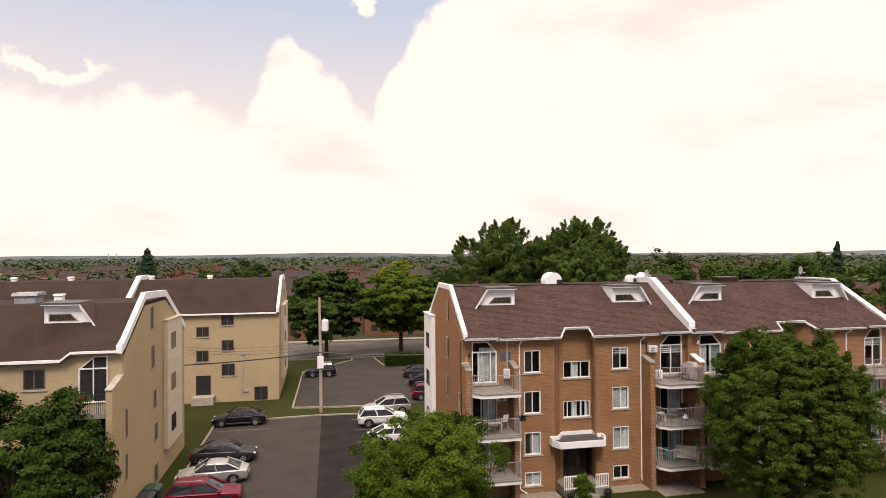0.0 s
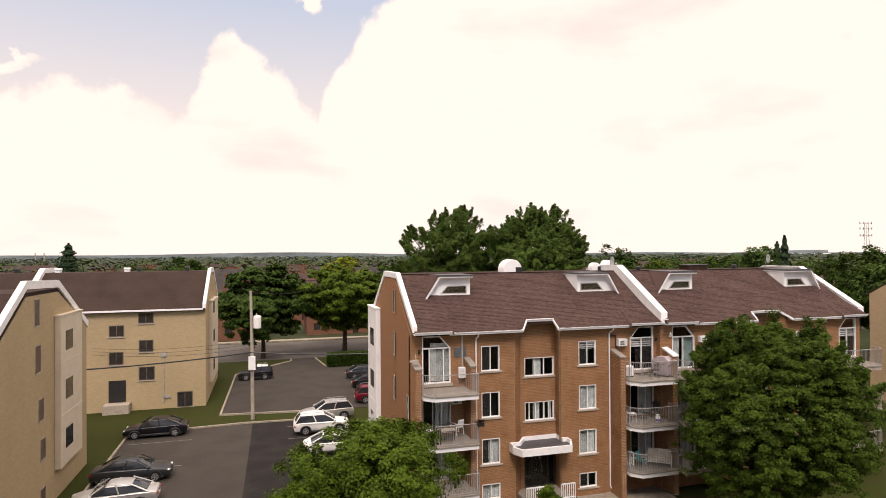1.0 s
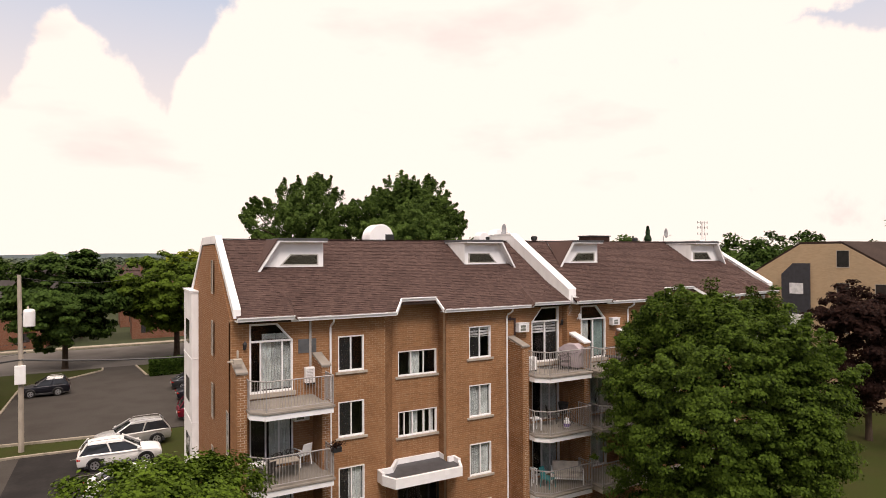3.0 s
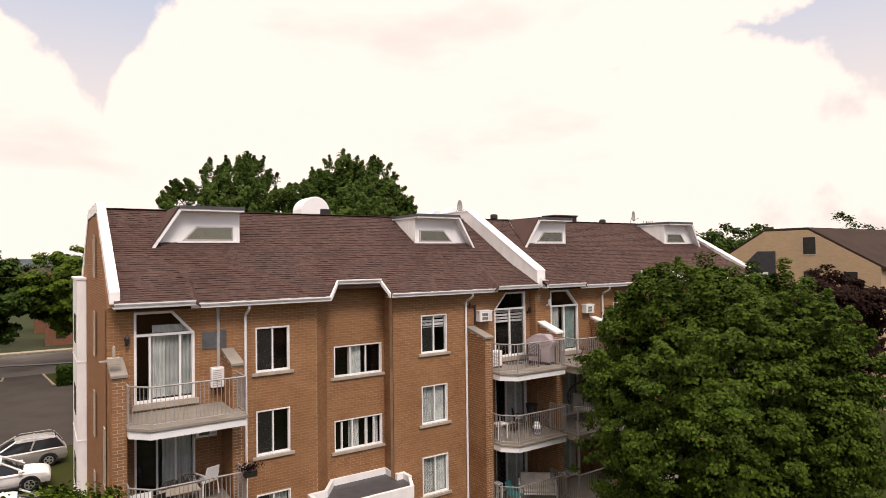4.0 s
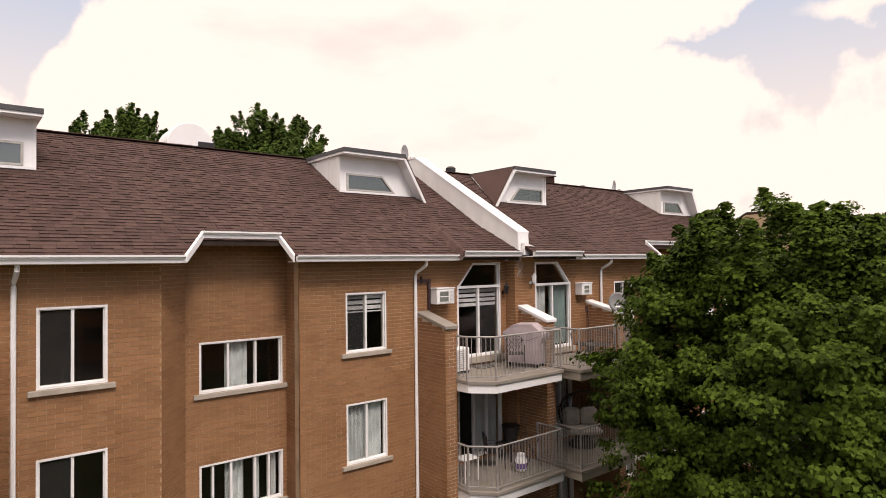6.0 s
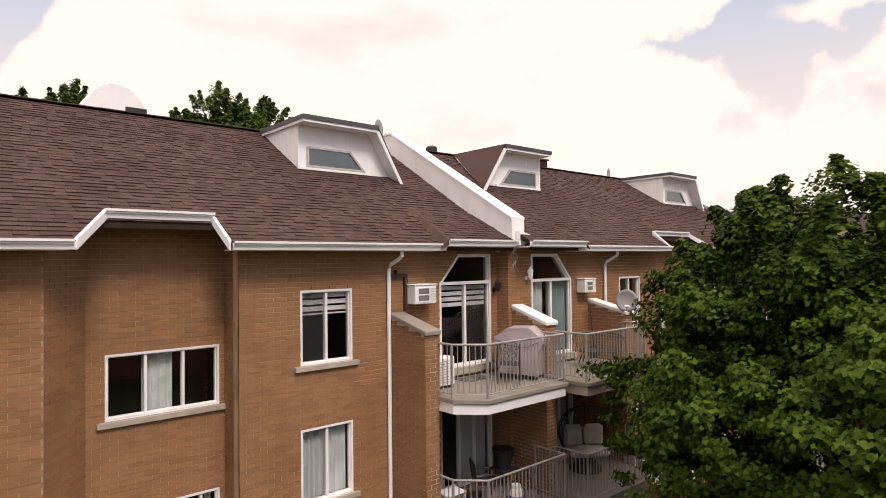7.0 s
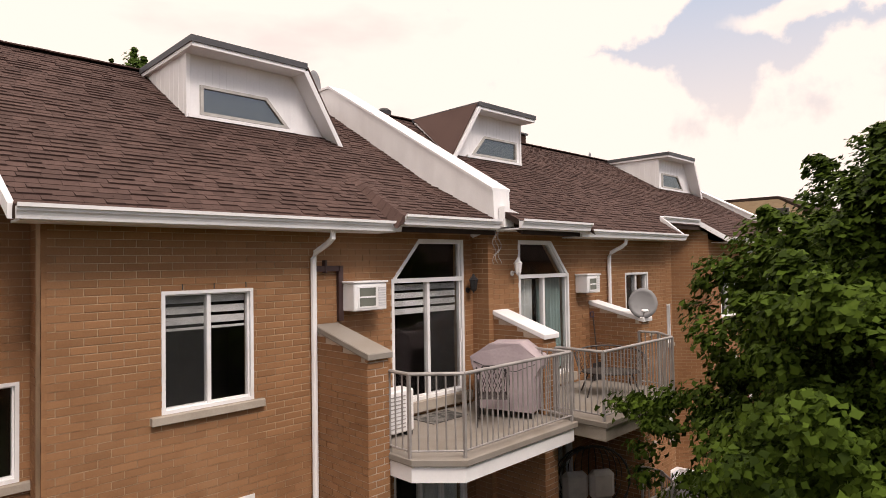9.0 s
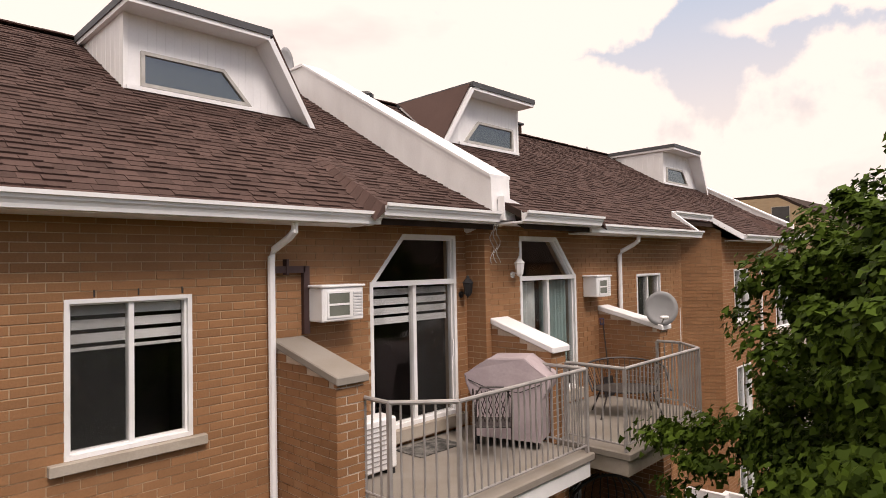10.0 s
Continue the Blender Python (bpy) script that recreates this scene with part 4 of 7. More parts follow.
def pier(b, xa, xb, y, out, zf, zb, cap=CONCRETE, wall=None):
    yf = y - out
    g = Geo().yz([(y, -0.2), (y, zb), (yf + 0.006, zf), (yf + 0.006, -0.2)], xa + 0.006, xb - 0.006)
    p = part("pier", g, wall or PIER_MORTAR, b, "brick balcony pier with a sloping cap")
    part("pier_cap", Geo().yz([(y + 0.0, zb - 0.01), (y, zb + 0.08), (yf - 0.06, zf + 0.065), (yf - 0.06, zf - 0.025)], xa - 0.03, xb + 0.03), cap, b, "sloping pier cap", bevel=0.012)
    if wall:
        return
    lay_bricks("brickwork", p, (xa, yf, 0), (1, 0, 0), (0, -1, 0), [(a + 0.004, b2 - 0.004, c + 0.003, d - 0.003) for a, b2, c, d in brick_runs([], 0.0, xb - xa, 0.0, zf)])
    k = (zb - zf) / out
    for x, nrm, sgn in ((xa, (-1, 0, 0), 1), (xb, (1, 0, 0), -1)):
        runs = [r for r in brick_runs([], 0.0, out, 0.0, zb - 0.06) if r[3] < zf + k * r[0]]
        lay_bricks("brickwork", p, (x, yf, 0), (0, 1, 0), nrm, runs)


def entrance(b, dx=0.0):
    before = set(b.children)
    g = Geo()
    # canopy with a dark flat top inside white upstands
    o = [(6.45, -0.55), (6.75, -1.22), (9.85, -1.22), (10.15, -0.55), (10.15, -0.02), (9.9, -0.02), (9.86, 0.80), (7.62, 0.80), (7.05, -0.02), (6.45, -0.02)]
    c = part("canopy", g.slab(o, 3.12, 3.30), WHITE, b, "white-edged flat canopy over the entrance")
    g = Geo()
    inn = [(6.57, -0.52), (6.83, -1.10), (9.77, -1.10), (10.03, -0.52), (10.03, -0.14), (9.78, -0.14), (9.74, 0.68), (7.70, 0.68), (7.12, -0.14), (6.57, -0.14)]
    for i in range(len(o)):
        j = (i + 1) % len(o)
        g.slab([o[i], o[j], inn[j], inn[i]], 3.30, 3.52 if i < 3 else 3.62)
    part("upstand", g, WHITE_DIRTY, c)
    part("gravel_top", Geo().slab(inn, 3.30, 3.40), SLATE, c, "dark gravelled canopy top")
    # glazed doors
    w = window(b, rect(7.75, 9.80, 0.55, 2.95), 0.83, (8.25, 8.8, 9.3), cross=((2.45, 7.75, 9.80),), sill=False, frame=DARKMETAL, deep=2.5, name="entrance_door", label="dark-framed glazed entrance doors")
    part("handle", Geo().tube([(8.86, 0.80, 1.4), (8.86, 0.76, 1.4), (8.86, 0.76, 1.8), (8.86, 0.80, 1.8)], 0.012), RAIL, w)
    # porch, steps and white railing
    g = Geo().box(7.1, 9.9, -1.3, 0.82, -0.3, 0.52)
    for i in range(3):
        g.box(7.9, 9.1, -1.3 - 0.28 * (i + 1), -1.3 - 0.28 * i, -0.3, 0.52 - 0.14 * (i + 1))
    p = part("porch", g, CONCRETE, b, "concrete porch with steps")
    for xa, xb in ((6.95, 8.0), (9.1, 9.95)):
        part("top_rail", Geo().box(xa, xb, -1.34, -1.28, 1.36, 1.42), WHITE, p, "white porch railing")
        part("bottom_rail", Geo().box(xa, xb, -1.34, -1.28, 0.60, 0.65), WHITE, p, "white porch railing")
        n = int((xb - xa) / 0.12)
        for i in range(n + 1):
            x = xa + (xb - xa) * i / n
            part("picket", Geo().box(x - 0.018, x + 0.018, -1.33, -1.29, 0.5, 1.38), WHITE, p, "white porch picket")
    for ob in set(b.children) - before:
        ob.location.x += dx


# ---- balconies ----


def railing_run(thing_ob, p, q, z, post=True, step=0.105, label=""):
    p, q = Vector((*p, 0)), Vector((*q, 0))
    d = q - p
    n = max(2, int(d.length / step))
    for i in range(n + 1):
        if post and i in (0, n):
            continue
        c = p + d * i / n
        ob = new("baluster", BAL)
        ob.parent = thing_ob
        ob.location = (c.x, c.y, z)
    g = Geo().tube([p + Vector((0, 0, z + 1.06)), q + Vector((0, 0, z + 1.06))], 0.024, 8)
    part("top_rail", g, RAIL, thing_ob)
    part("bottom_rail", Geo().tube([p + Vector((0, 0, z + 0.09)), q + Vector((0, 0, z + 0.09))], 0.014, 6), RAIL, thing_ob)


BAL = Geo().box(-0.008, 0.008, -0.008, 0.008, 0.09, 1.04).mesh("baluster", RAIL)
POST = Geo().box(-0.02, 0.02, -0.02, 0.02, 0.0, 1.06).mesh("post", RAIL)


def balcony(x, y, z, label, edge=WHITE, s=1):
    """A bevelled concrete balcony whose back corner on its cut side stands at (x, y); z is its floor; s = -1 mirrors it."""
    b = thing("balcony", label, "balcony", pose(x, y, z), group="balconies of the brick building")
    m = lambda pts: [(s * px, py) for px, py in pts]
    part("slab", Geo().slab(m([(0, 0), (0, -1.62), (0.48, -2.14), (2.98, -2.14), (2.98, 0)]), -0.09, 0.0), CONCRETE, b, "pale concrete balcony floor", bevel=0.01)
    o2 = m([(0.03, -0.02), (0.03, -1.59), (0.50, -2.09), (2.93, -2.09), (2.93, -0.02)])
    inn = m([(0.10, -0.02), (0.10, -1.55), (0.54, -2.02), (2.86, -2.02), (2.86, -0.02)])
    g = Geo()
    for i in range(4):
        g.slab([o2[i], o2[i + 1], inn[i + 1], inn[i]], -0.30, -0.09)
    part("fascia", g, edge, b, "metal-clad balcony edge")
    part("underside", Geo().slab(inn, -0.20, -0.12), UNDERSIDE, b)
    r = m([(0.03, -1.16), (0.03, -1.56), (0.52, -2.06), (2.92, -2.06), (2.92, -1.2)])
    for p, q in zip(r, r[1:]):
        railing_run(b, p, q, 0)
    for px, py in r:
        p = new("post", POST)
        p.parent = b
        p.location = (px, py, 0)
    return b

# ---- the brick building ----
bld = thing("apartment_building", "four-storey orange brick walk-up with a brown shingled roof", "building")
unit(bld, "A", "wall_front")
bld2 = thing("apartment_building", "stepped-forward orange brick walk-up block with a brown roof", "building", pose(*B_SHIFT, 0))
unit(bld2, "B", "wall_front")


def parapet(b, xa, xb, y0, z0, zr=13.62):
    """A white metal-clad wall standing over the roof between two blocks."""
    yr = 4.35 + y0
    top = [(y0 - 0.55, z0), (yr, zr), (yr + 3.5, zr), (yr + 9.0, z0 - 0.1)]
    g = Geo().yz(top + [(yr + 9.0, z0 - 0.8), (yr + 3.5, 12.7), (yr, 12.7), (y0 - 0.05, 9.98), (y0 - 0.57, 10.13)], xa, xb)
    p = part("parapet", g, WHITE_DIRTY, b, "white metal-clad parapet")
    g = Geo()
    for (ya, za), (yb, zb) in zip(top, top[1:]):
        g.yz([(ya, za), (yb, zb), (yb, zb + 0.05), (ya, za + 0.05)], xa - 0.025, xb + 0.025)
    d = Vector((top[1][0] - top[0][0], top[1][1] - top[0][1]))
    for t in (0.06, 0.36, 0.68):
        q = Vector(top[0]) + d * t
        e = d.normalized() * 0.02
        g.yz([(q.x, q.y + 0.05), (q.x + e.x, q.y + e.y + 0.05), (q.x + e.x, q.y + e.y + 0.062), (q.x, q.y + 0.062)], xa - 0.03, xb + 0.03)
    part("parapet_cap", g, WHITE, p, "white folded cap flashing")
    return p


parapet(bld, 16.30, 16.74, 0.0, 10.78)
part("flashing_return", Geo().prism([(16.40, -0.70, 10.14), (16.84, -0.74, 10.15), (17.02, -0.74, 10.33), (16.42, -0.70, 10.50)], (0, 0.12, 0)), WHITE, bld)
parapet(bld2, 16.30, 16.74, 0.50, 10.62, 13.34)

# end wall of the brick building, with its coping, slit windows and boxed bay
gable = [(0.25, -0.6), (0.25, 10.05), (4.35, 13.0), (7.75, 13.0), (13.0, 9.9), (13.0, -0.6)]
part("wall_gable", Geo().yz(gable, X0 + 0.06, X0 + 0.26), BRICK_FAR, bld, "plain brick end wall")
part("corner", Geo().box(X0, X0 + 0.24, 0.012, 0.26, -0.6, 10.03), BRICK_FAR, bld)
part("wall_back", Geo().box(X0, 32.2, 12.8, 13.0, -0.6, 9.9), BRICK_FAR, bld)
part("wall_gable", Geo().yz([(y - 0.3, z) for y, z in gable], X1 + 15.83 - 0.25, X1 + 15.83), BRICK_FAR, bld)
cop = [(-0.50, 10.58), (3.85, 13.40), (7.85, 13.40), (13.3, 10.2)]
g = Geo()
for (ya, za), (yb, zb) in zip(cop, cop[1:]):
    g.yz([(ya, za), (yb, zb), (yb, zb - 0.36), (ya, za - 0.36)], X0 + 0.03, X0 + 0.30)
part("coping", g, WHITE, bld, "white gable coping", bevel=0.015)


def side_slit(parent, x, y, z0, z1, w, s, m=None):
    """A narrow upright window in an end wall; s: the way it looks along x."""
    f = Geo()
    for a, c, d, e in ((y - 0.04, y, z0, z1), (y + w, y + w + 0.04, z0, z1), (y - 0.04, y + w + 0.04, z1, z1 + 0.04), (y - 0.06, y + w + 0.06, z0 - 0.07, z0)):
        f.box(min(x, x + s * 0.03), max(x, x + s * 0.03), a, c, d, e)
    o = part("side_window", f, SILL, parent, "narrow side window")
    part("pane", Geo().box(min(x, x + s * 0.012), max(x, x + s * 0.012), y, y + w, z0, z1), m or DARKGLASS, o)
    return o


DARKGLASS = mat("dark_glass", (0.035, 0.033, 0.032), 0.12, vary=0.02, bump=0)
for y, zz in ((4.2, ((10.95, 12.3), (8.3, 9.7), (5.6, 7.0), (2.9, 4.3))), (0.4, ((5.0, 6.6), (2.2, 3.6)))):
    for z0, z1 in zz:
        side_slit(bld, X0, y, z0, z1, 0.35, -1)


def boxed_bay(parent, x, s, y0, y1, z0, z1, clad=WHITE_DIRTY, trim=WHITE):
    """A white clad bay standing out of an end wall."""
    o = part("boxed_bay", Geo().box(min(x, x + s * 0.34), max(x, x + s * 0.34), y0, y1, z0, z1), clad, parent, "pale clad bay on the end wall", bevel=0.02)
    for z, t, e in ((z0 + 3.1, 0.05, 0.02), (z0 + 6.3, 0.05, 0.02), (z1, 0.08, 0.05)):
        q = x + s * (0.34 + e)
        part("band", Geo().box(min(x, q), max(x, q), y0 - e, y1 + e, z, z + t), trim, o)
    for z in (z0 + 1.0, z0 + 4.0, z0 + 7.0):
        part("pane", Geo().box(min(x + s * 0.34, x + s * 0.36), max(x + s * 0.34, x + s * 0.36), y0 + 0.9, y0 + 2.3, z, z + 1.2), DARKGLASS, o, "dark bay window")
    return o


boxed_bay(bld, X0 + 0.06, -1, 9.45, 12.9, 1.0, 10.68)

# balconies
for bx, by, s, edge in ((0.96, 0.0, 1, WHITE), (13.37, 0.0, 1, WHITE), (19.52, -0.38, -1, SILL), (32.05, -0.38, -1, SILL)):
    for f in FLOORS:
        balcony(bx, by, f, "pale concrete balcony with angled corner and grey metal railing", edge, s)
# fins of the second block next to the first balcony
pier(bld2, 0.62, 0.98, 0.0, 1.05, 8.28, 8.62, WHITE)

# ---- ground ----
solo("ground", Geo().box(-2500, 2500, -300, 4500, -1.0, -0.12), GROUND, "wide level town ground reaching the horizon", "ground", kind="structure")
solo("lawn", Geo().box(-70, 60, -60, 55, -0.5, -0.04), GRASS, "mown green lawn round the buildings", "lawn", kind="structure")
solo("parking_lot", Geo().slab([(-17.6, -30), (-8.9, -30), (-8.2, 22.4), (-13.0, 22.1), (-17.7, 20.9)], -0.3, 0.0), ASPHALT, "worn grey asphalt parking lot", "parking lot", kind="structure")
solo("driveway", Geo().slab([(-8.9, -30), (-1.0, -30), (-1.0, 24.2), (-3.4, 24.0), (-4.4, 22.1), (-8.2, 22.4)], -0.3, 0.0), ASPHALT_NEW, "newer dark asphalt driveway", "driveway", kind="structure")
solo("back_lot", Geo().slab([(-11.05, 26.1), (-4.4, 25.3), (6.5, 24.9), (6.5, 46.2), (0.2, 47.6), (-0.6, 55), (-3.9, 55), (-3.9, 52.8), (-10.7, 45.0)], -0.3, 0.004), ASPHALT, "grey asphalt back parking lot", "parking lot", kind="structure")
solo("road", Geo().box(-500, 500, 55, 72, -0.3, -0.02), ROADM, "grey asphalt street", "road", kind="structure")
solo("sidewalk", Geo().box(-500, 500, 73.2, 75, -0.3, 0.06), KERB, "pale concrete sidewalk along the street", "sidewalk", kind="structure")


for k, (xa, xb, ya) in enumerate(((3.9, 6.9, -1.0), (10.2, 13.1, -1.0), (13.4, 16.3, -2.2), (1.0, 3.9, -2.2))):
    solo("walkway", Geo().box(xa, xb, ya, 0.0, -0.3, 0.02 + 0.004 * (k % 2)), KERB, "worn concrete strip along the brick wall", "walkway", kind="structure", bevel=0.01)
solo("walkway", Geo().box(7.9, 9.1, -12.0, -2.2, -0.3, 0.0), KERB, "worn concrete path to the entrance steps", "walkway", kind="structure", bevel=0.01)


def kerb(pts):
    g = Geo()
    for (xa, ya), (xb, yb) in zip(pts, pts[1:]):
        d = Vector((xb - xa, yb - ya)).normalized()
        o = Vector((-d.y, d.x)) * 0.09
        g.slab([(xa - o.x, ya - o.y), (xb - o.x, yb - o.y), (xb + o.x, yb + o.y), (xa + o.x, ya + o.y)], -0.3, 0.13)
    solo("kerb", g, KERB, "low pale concrete kerb", "kerb", kind="structure", bevel=0.02)


kerb([(-17.7, -30), (-17.8, 21.0), (-13.0, 22.2), (-8.5, 22.5), (-4.4, 22.2), (-3.4, 24.1), (-0.9, 24.3)])
kerb([(-3.9, 54.5), (-3.9, 52.9), (-10.7, 45.1), (-11.1, 26.0), (-4.4, 25.2), (0.4, 24.9)])
kerb([(-0.6, 54.5), (0.2, 47.6), (6.5, 46.2)])

# ---- the yellow buildings ----


def far_window(b, x0, x1, z0, z1, y, s=-1):
    """A framed dark window in a wall that looks towards s along y."""
    g = Geo()
    ring(g, rect(x0, x1, z0, z1), 0.07, min(y, y + s * 0.04), max(y, y + s * 0.04))
    g.box((x0 + x1) / 2 - 0.03, (x0 + x1) / 2 + 0.03, min(y, y + s * 0.035), max(y, y + s * 0.035), z0, z1)
    w = part("window", g, FRAMEBROWN, b, "dark sliding window")
    part("pane", Geo().box(x0 + 0.06, x1 - 0.06, min(y, y + s * 0.015), max(y, y + s * 0.015), z0 + 0.06, z1 - 0.06), DARKGLASS, w)
    part("sill", Geo().box(x0 - 0.1, x1 + 0.1, min(y, y + s * 0.08), max(y, y + s * 0.08), z0 - 0.1, z0), SILL, w)


def yellow_block(x0, x1, y0, depth, label, flat=3.4, eave=9.75, wall=None, coping=True, run=None, cope=None, cut=None):
    """A long yellow brick block; ridge along x, gables with white copings at both ends."""
    b = thing("apartment_building", label, "building")
    h = run or (depth - flat) / 2
    zr = eave + SLOPE * (h + 0.3)
    pr = [(y0, -0.6), (y0, eave), (y0 + h, zr - 0.2), (y0 + h + flat, zr - 0.2), (y0 + depth, eave), (y0 + depth, -0.6)]
    part("wall", Geo().yz(pr, x0, x1), wall or YELLOW, b, "brick walls")
    xc = cut or x1 - 0.2
    g = Geo()
    for xa, xb, lap in ((x0 + 0.05, xc, 0.35), (xc, x1 - 0.05, -0.06 if cut else 0.35)):
        g.yz([(y0 - lap, eave - 0.02 + SLOPE * (0.35 - lap)), (y0 + h, zr), (y0 + h + flat, zr), (y0 + depth + 0.35, eave - 0.02), (y0 + depth + 0.3, eave - 0.2), (y0 + h + flat, zr - 0.18), (y0 + h, zr - 0.18), (y0 - lap + 0.05, eave - 0.2 + SLOPE * (0.35 - lap))], xa, xb)
    part("roof", g, SHINGLE_FAR, b, "brown shingled roof")
    part("gutter", Geo().box(x0 + 0.2, xc, y0 - 0.46, y0 - 0.34, eave - 0.14, eave + 0.02), WHITE_DIRTY, b)
    for xa, xb in ((x0 - 0.06, x0 + 0.24), (x1 - 0.24, x1 + 0.06)) if coping else ():
        g = Geo()
        top = cope or [(y0 - 0.3, eave + 0.45), (y0 + h, zr + 0.3), (y0 + h + flat, zr + 0.3), (y0 + depth + 0.3, eave + 0.3)]
        for (ya, za), (yb, zb) in zip(top, top[1:]):
            g.yz([(ya, za), (yb, zb), (yb, zb - 0.45), (ya, za - 0.45)], xa, xb)
        part("coping", g, WHITE, b, "white gable coping")
    return b


SLITBROWN = mat("brown_slit_glass", (0.13, 0.085, 0.065), 0.35, vary=0.05, bump=0)
L1 = yellow_block(-70.0, -19.2, 0.0, 15.4, "long yellow brick walk-up with a brown shingled roof", eave=9.80, flat=5.0, run=4.4, cope=[(-0.5, 10.5), (0.2, 10.8), (4.3, 13.25), (9.4, 13.1), (15.7, 9.95)], cut=-22.36)
for z0, z1, y in ((10.7, 12.15, 5.45), (8.08, 9.56, 5.65), (5.3, 6.5, 6.1), (3.07, 4.2, 6.4), (0.3, 1.4, 6.4)):
    side_slit(L1, -19.2, y, z0, z1, 0.75, 1, SLITBROWN)
for z0, z1 in ((5.1, 6.7), (2.6, 4.1)):
    side_slit(L1, -19.2, 0.3, z0, z1, 0.35, 1, SLITBROWN)
CREAMCLAD = mat("cream_cladding", (0.64, 0.56, 0.43), 0.7, vary=0.05, scale=1.5, fine=30, colour2=(0.58, 0.50, 0.38))
boxed_bay(L1, -19.2, 1, 8.75, 13.1, 1.76, 10.92, CREAMCLAD, CREAMCLAD)
for x0, x1, z0, z1 in ((-24.36, -23.25, 8.15, 9.28), (-24.36, -23.25, 5.45, 6.6), (-30.2, -28.4, 8.1, 9.3)):
    far_window(L1, x0, x1, z0, z1, 0.0)
# raised, set-back balcony end of the yellow block
part("balcony_wall", Geo().xz([(-22.6, 7.0), (-19.25, 7.0), (-19.25, 10.16), (-21.75, 10.16), (-22.6, 9.5)], -0.05, 0.0), YELLOW, L1)
part("eave_slope", Geo().yz([(-0.45, 10.24), (1.7, 11.08), (1.7, 10.8), (-0.45, 10.14)], -21.78, -19.3).prism([(-22.36, -0.40, 9.74), (-21.78, -0.45, 10.24), (-21.78, 1.7, 11.08), (-22.36, 1.7, 10.95)], (0, 0, -0.1)), SHINGLE_FAR, L1)
part("eave_gutter", Geo().box(-21.80, -19.3, -0.56, -0.45, 10.12, 10.25).prism([(-22.36, -0.56, 9.66), (-22.36, -0.56, 9.80), (-21.80, -0.56, 10.25), (-21.80, -0.56, 10.12)], (0, 0.11, 0)), WHITE, L1)
ld = dormer(L1, -24.35, 1)
ld.location = (0, 0, -0.45)
window(L1, slider_pts(-21.5, -20.0, 7.3, 9.22, 9.92, -1, 0.8), -0.16, (-20.75,), cross=((9.22, -21.5, -20.0),), sill=False, deep=0.0, name="patio_door", label="white patio door with a dark slanted transom", glass=DARKGLASS)
for f in (7.05, 4.4, 1.75):
    part("balcony_slab", Geo().box(-22.6, -19.56, -1.9, 0, f - 0.25, f), CONCRETE, L1, "concrete balcony slab")
    # dark glazing, widened to stand in for the shade under the slabs
    if f < 7:
        far_window(L1, -22.4, -19.62, f + 0.05, f + 2.25, 0.0)
    g = Geo()
    w = 0.048 if f < 2 else 0.01
    for i in range(28):
        x = -22.5 + i * 0.108
        g.box(x - w, x + w, -1.86, -1.84, f, f + 1.0)
    g.box(-22.55, -19.57, -1.88, -1.82, f + 1.0, f + 1.05)
    part("balcony_rail", g, WHITE_DIRTY if f < 2 else DARKMETAL, L1, "white slatted fence" if f < 2 else "dark balcony railing")
pier(L1, -19.55, -19.2, 0.0, 1.9, 8.3, 8.75, SILL, YELLOW)

L2 = yellow_block(-62.0, -12.75, 30.5, 14.5, "yellow brick walk-up behind the parking lot", eave=9.42)
for x0, x1, z0, z1 in ((-21.2, -19.9, 6.95, 8.02), (-18.7, -17.37, 8.13, 9.13), (-18.65, -17.39, 5.42, 6.56), (-21.2, -19.97, 4.33, 5.52), (-18.66, -17.29, 2.76, 4.03),
                       (-24.6, -23.3, 7.4, 8.6), (-24.6, -23.3, 4.7, 5.9), (-24.6, -23.3, 2.1, 3.3), (-24.6, -23.3, 0.1, 1.1), (-15.32, -13.93, -0.02, 1.46)):
    far_window(L2, x0, x1, z0, z1, 30.5)
d = part("back_door", Geo().box(-21.22, -19.76, 30.44, 30.5, 0.85, 2.86), BLACK, L2, "dark back door")
part("step", Geo().box(-21.5, -19.3, 29.3, 30.5, -0.3, 0.80), SILL, L2, bevel=0.02)
part("meter_box", Geo().box(-16.75, -16.25, 30.38, 30.5, 4.9, 5.3).box(-16.54, -16.46, 30.42, 30.5, 0.6, 4.9).box(-16.5, -15.9, 30.40, 30.5, 0.95, 1.2), GREYPIPE, L2, "grey electric meter box and conduit")
g = Geo()
top = [(30.2, 10.0), (36.1, 13.35), (39.7, 13.35)]
for (ya, za), (yb, zb) in zip(top, top[1:]):
    g.yz([(ya, za), (yb, zb), (yb, zb - 0.6), (ya, za - 0.6)], -28.6, -28.1)
part("parapet", g, WHITE, L2, "white parapet across the roof")
boxed_bay(L2, -12.75, 1, 34.2, 41.2, 1.5, 9.8, CREAMCLAD, CREAMCLAD)

# unseen brick block added behind the flight's start, to block low sky light
SKY_BLOCKER = yellow_block(-80.0, 110.0, -58.0, 13.5, "unseen long brick block added across the front lawn to block low sky", eave=9.8, wall=BRICK_FAR, coping=False)
for x in range(-76, 108, 8):
    for z in (1.0, 3.7, 6.4, 8.0):
        far_window(SKY_BLOCKER, x, x + 1.6, z, z + 1.3, -44.5, 1)

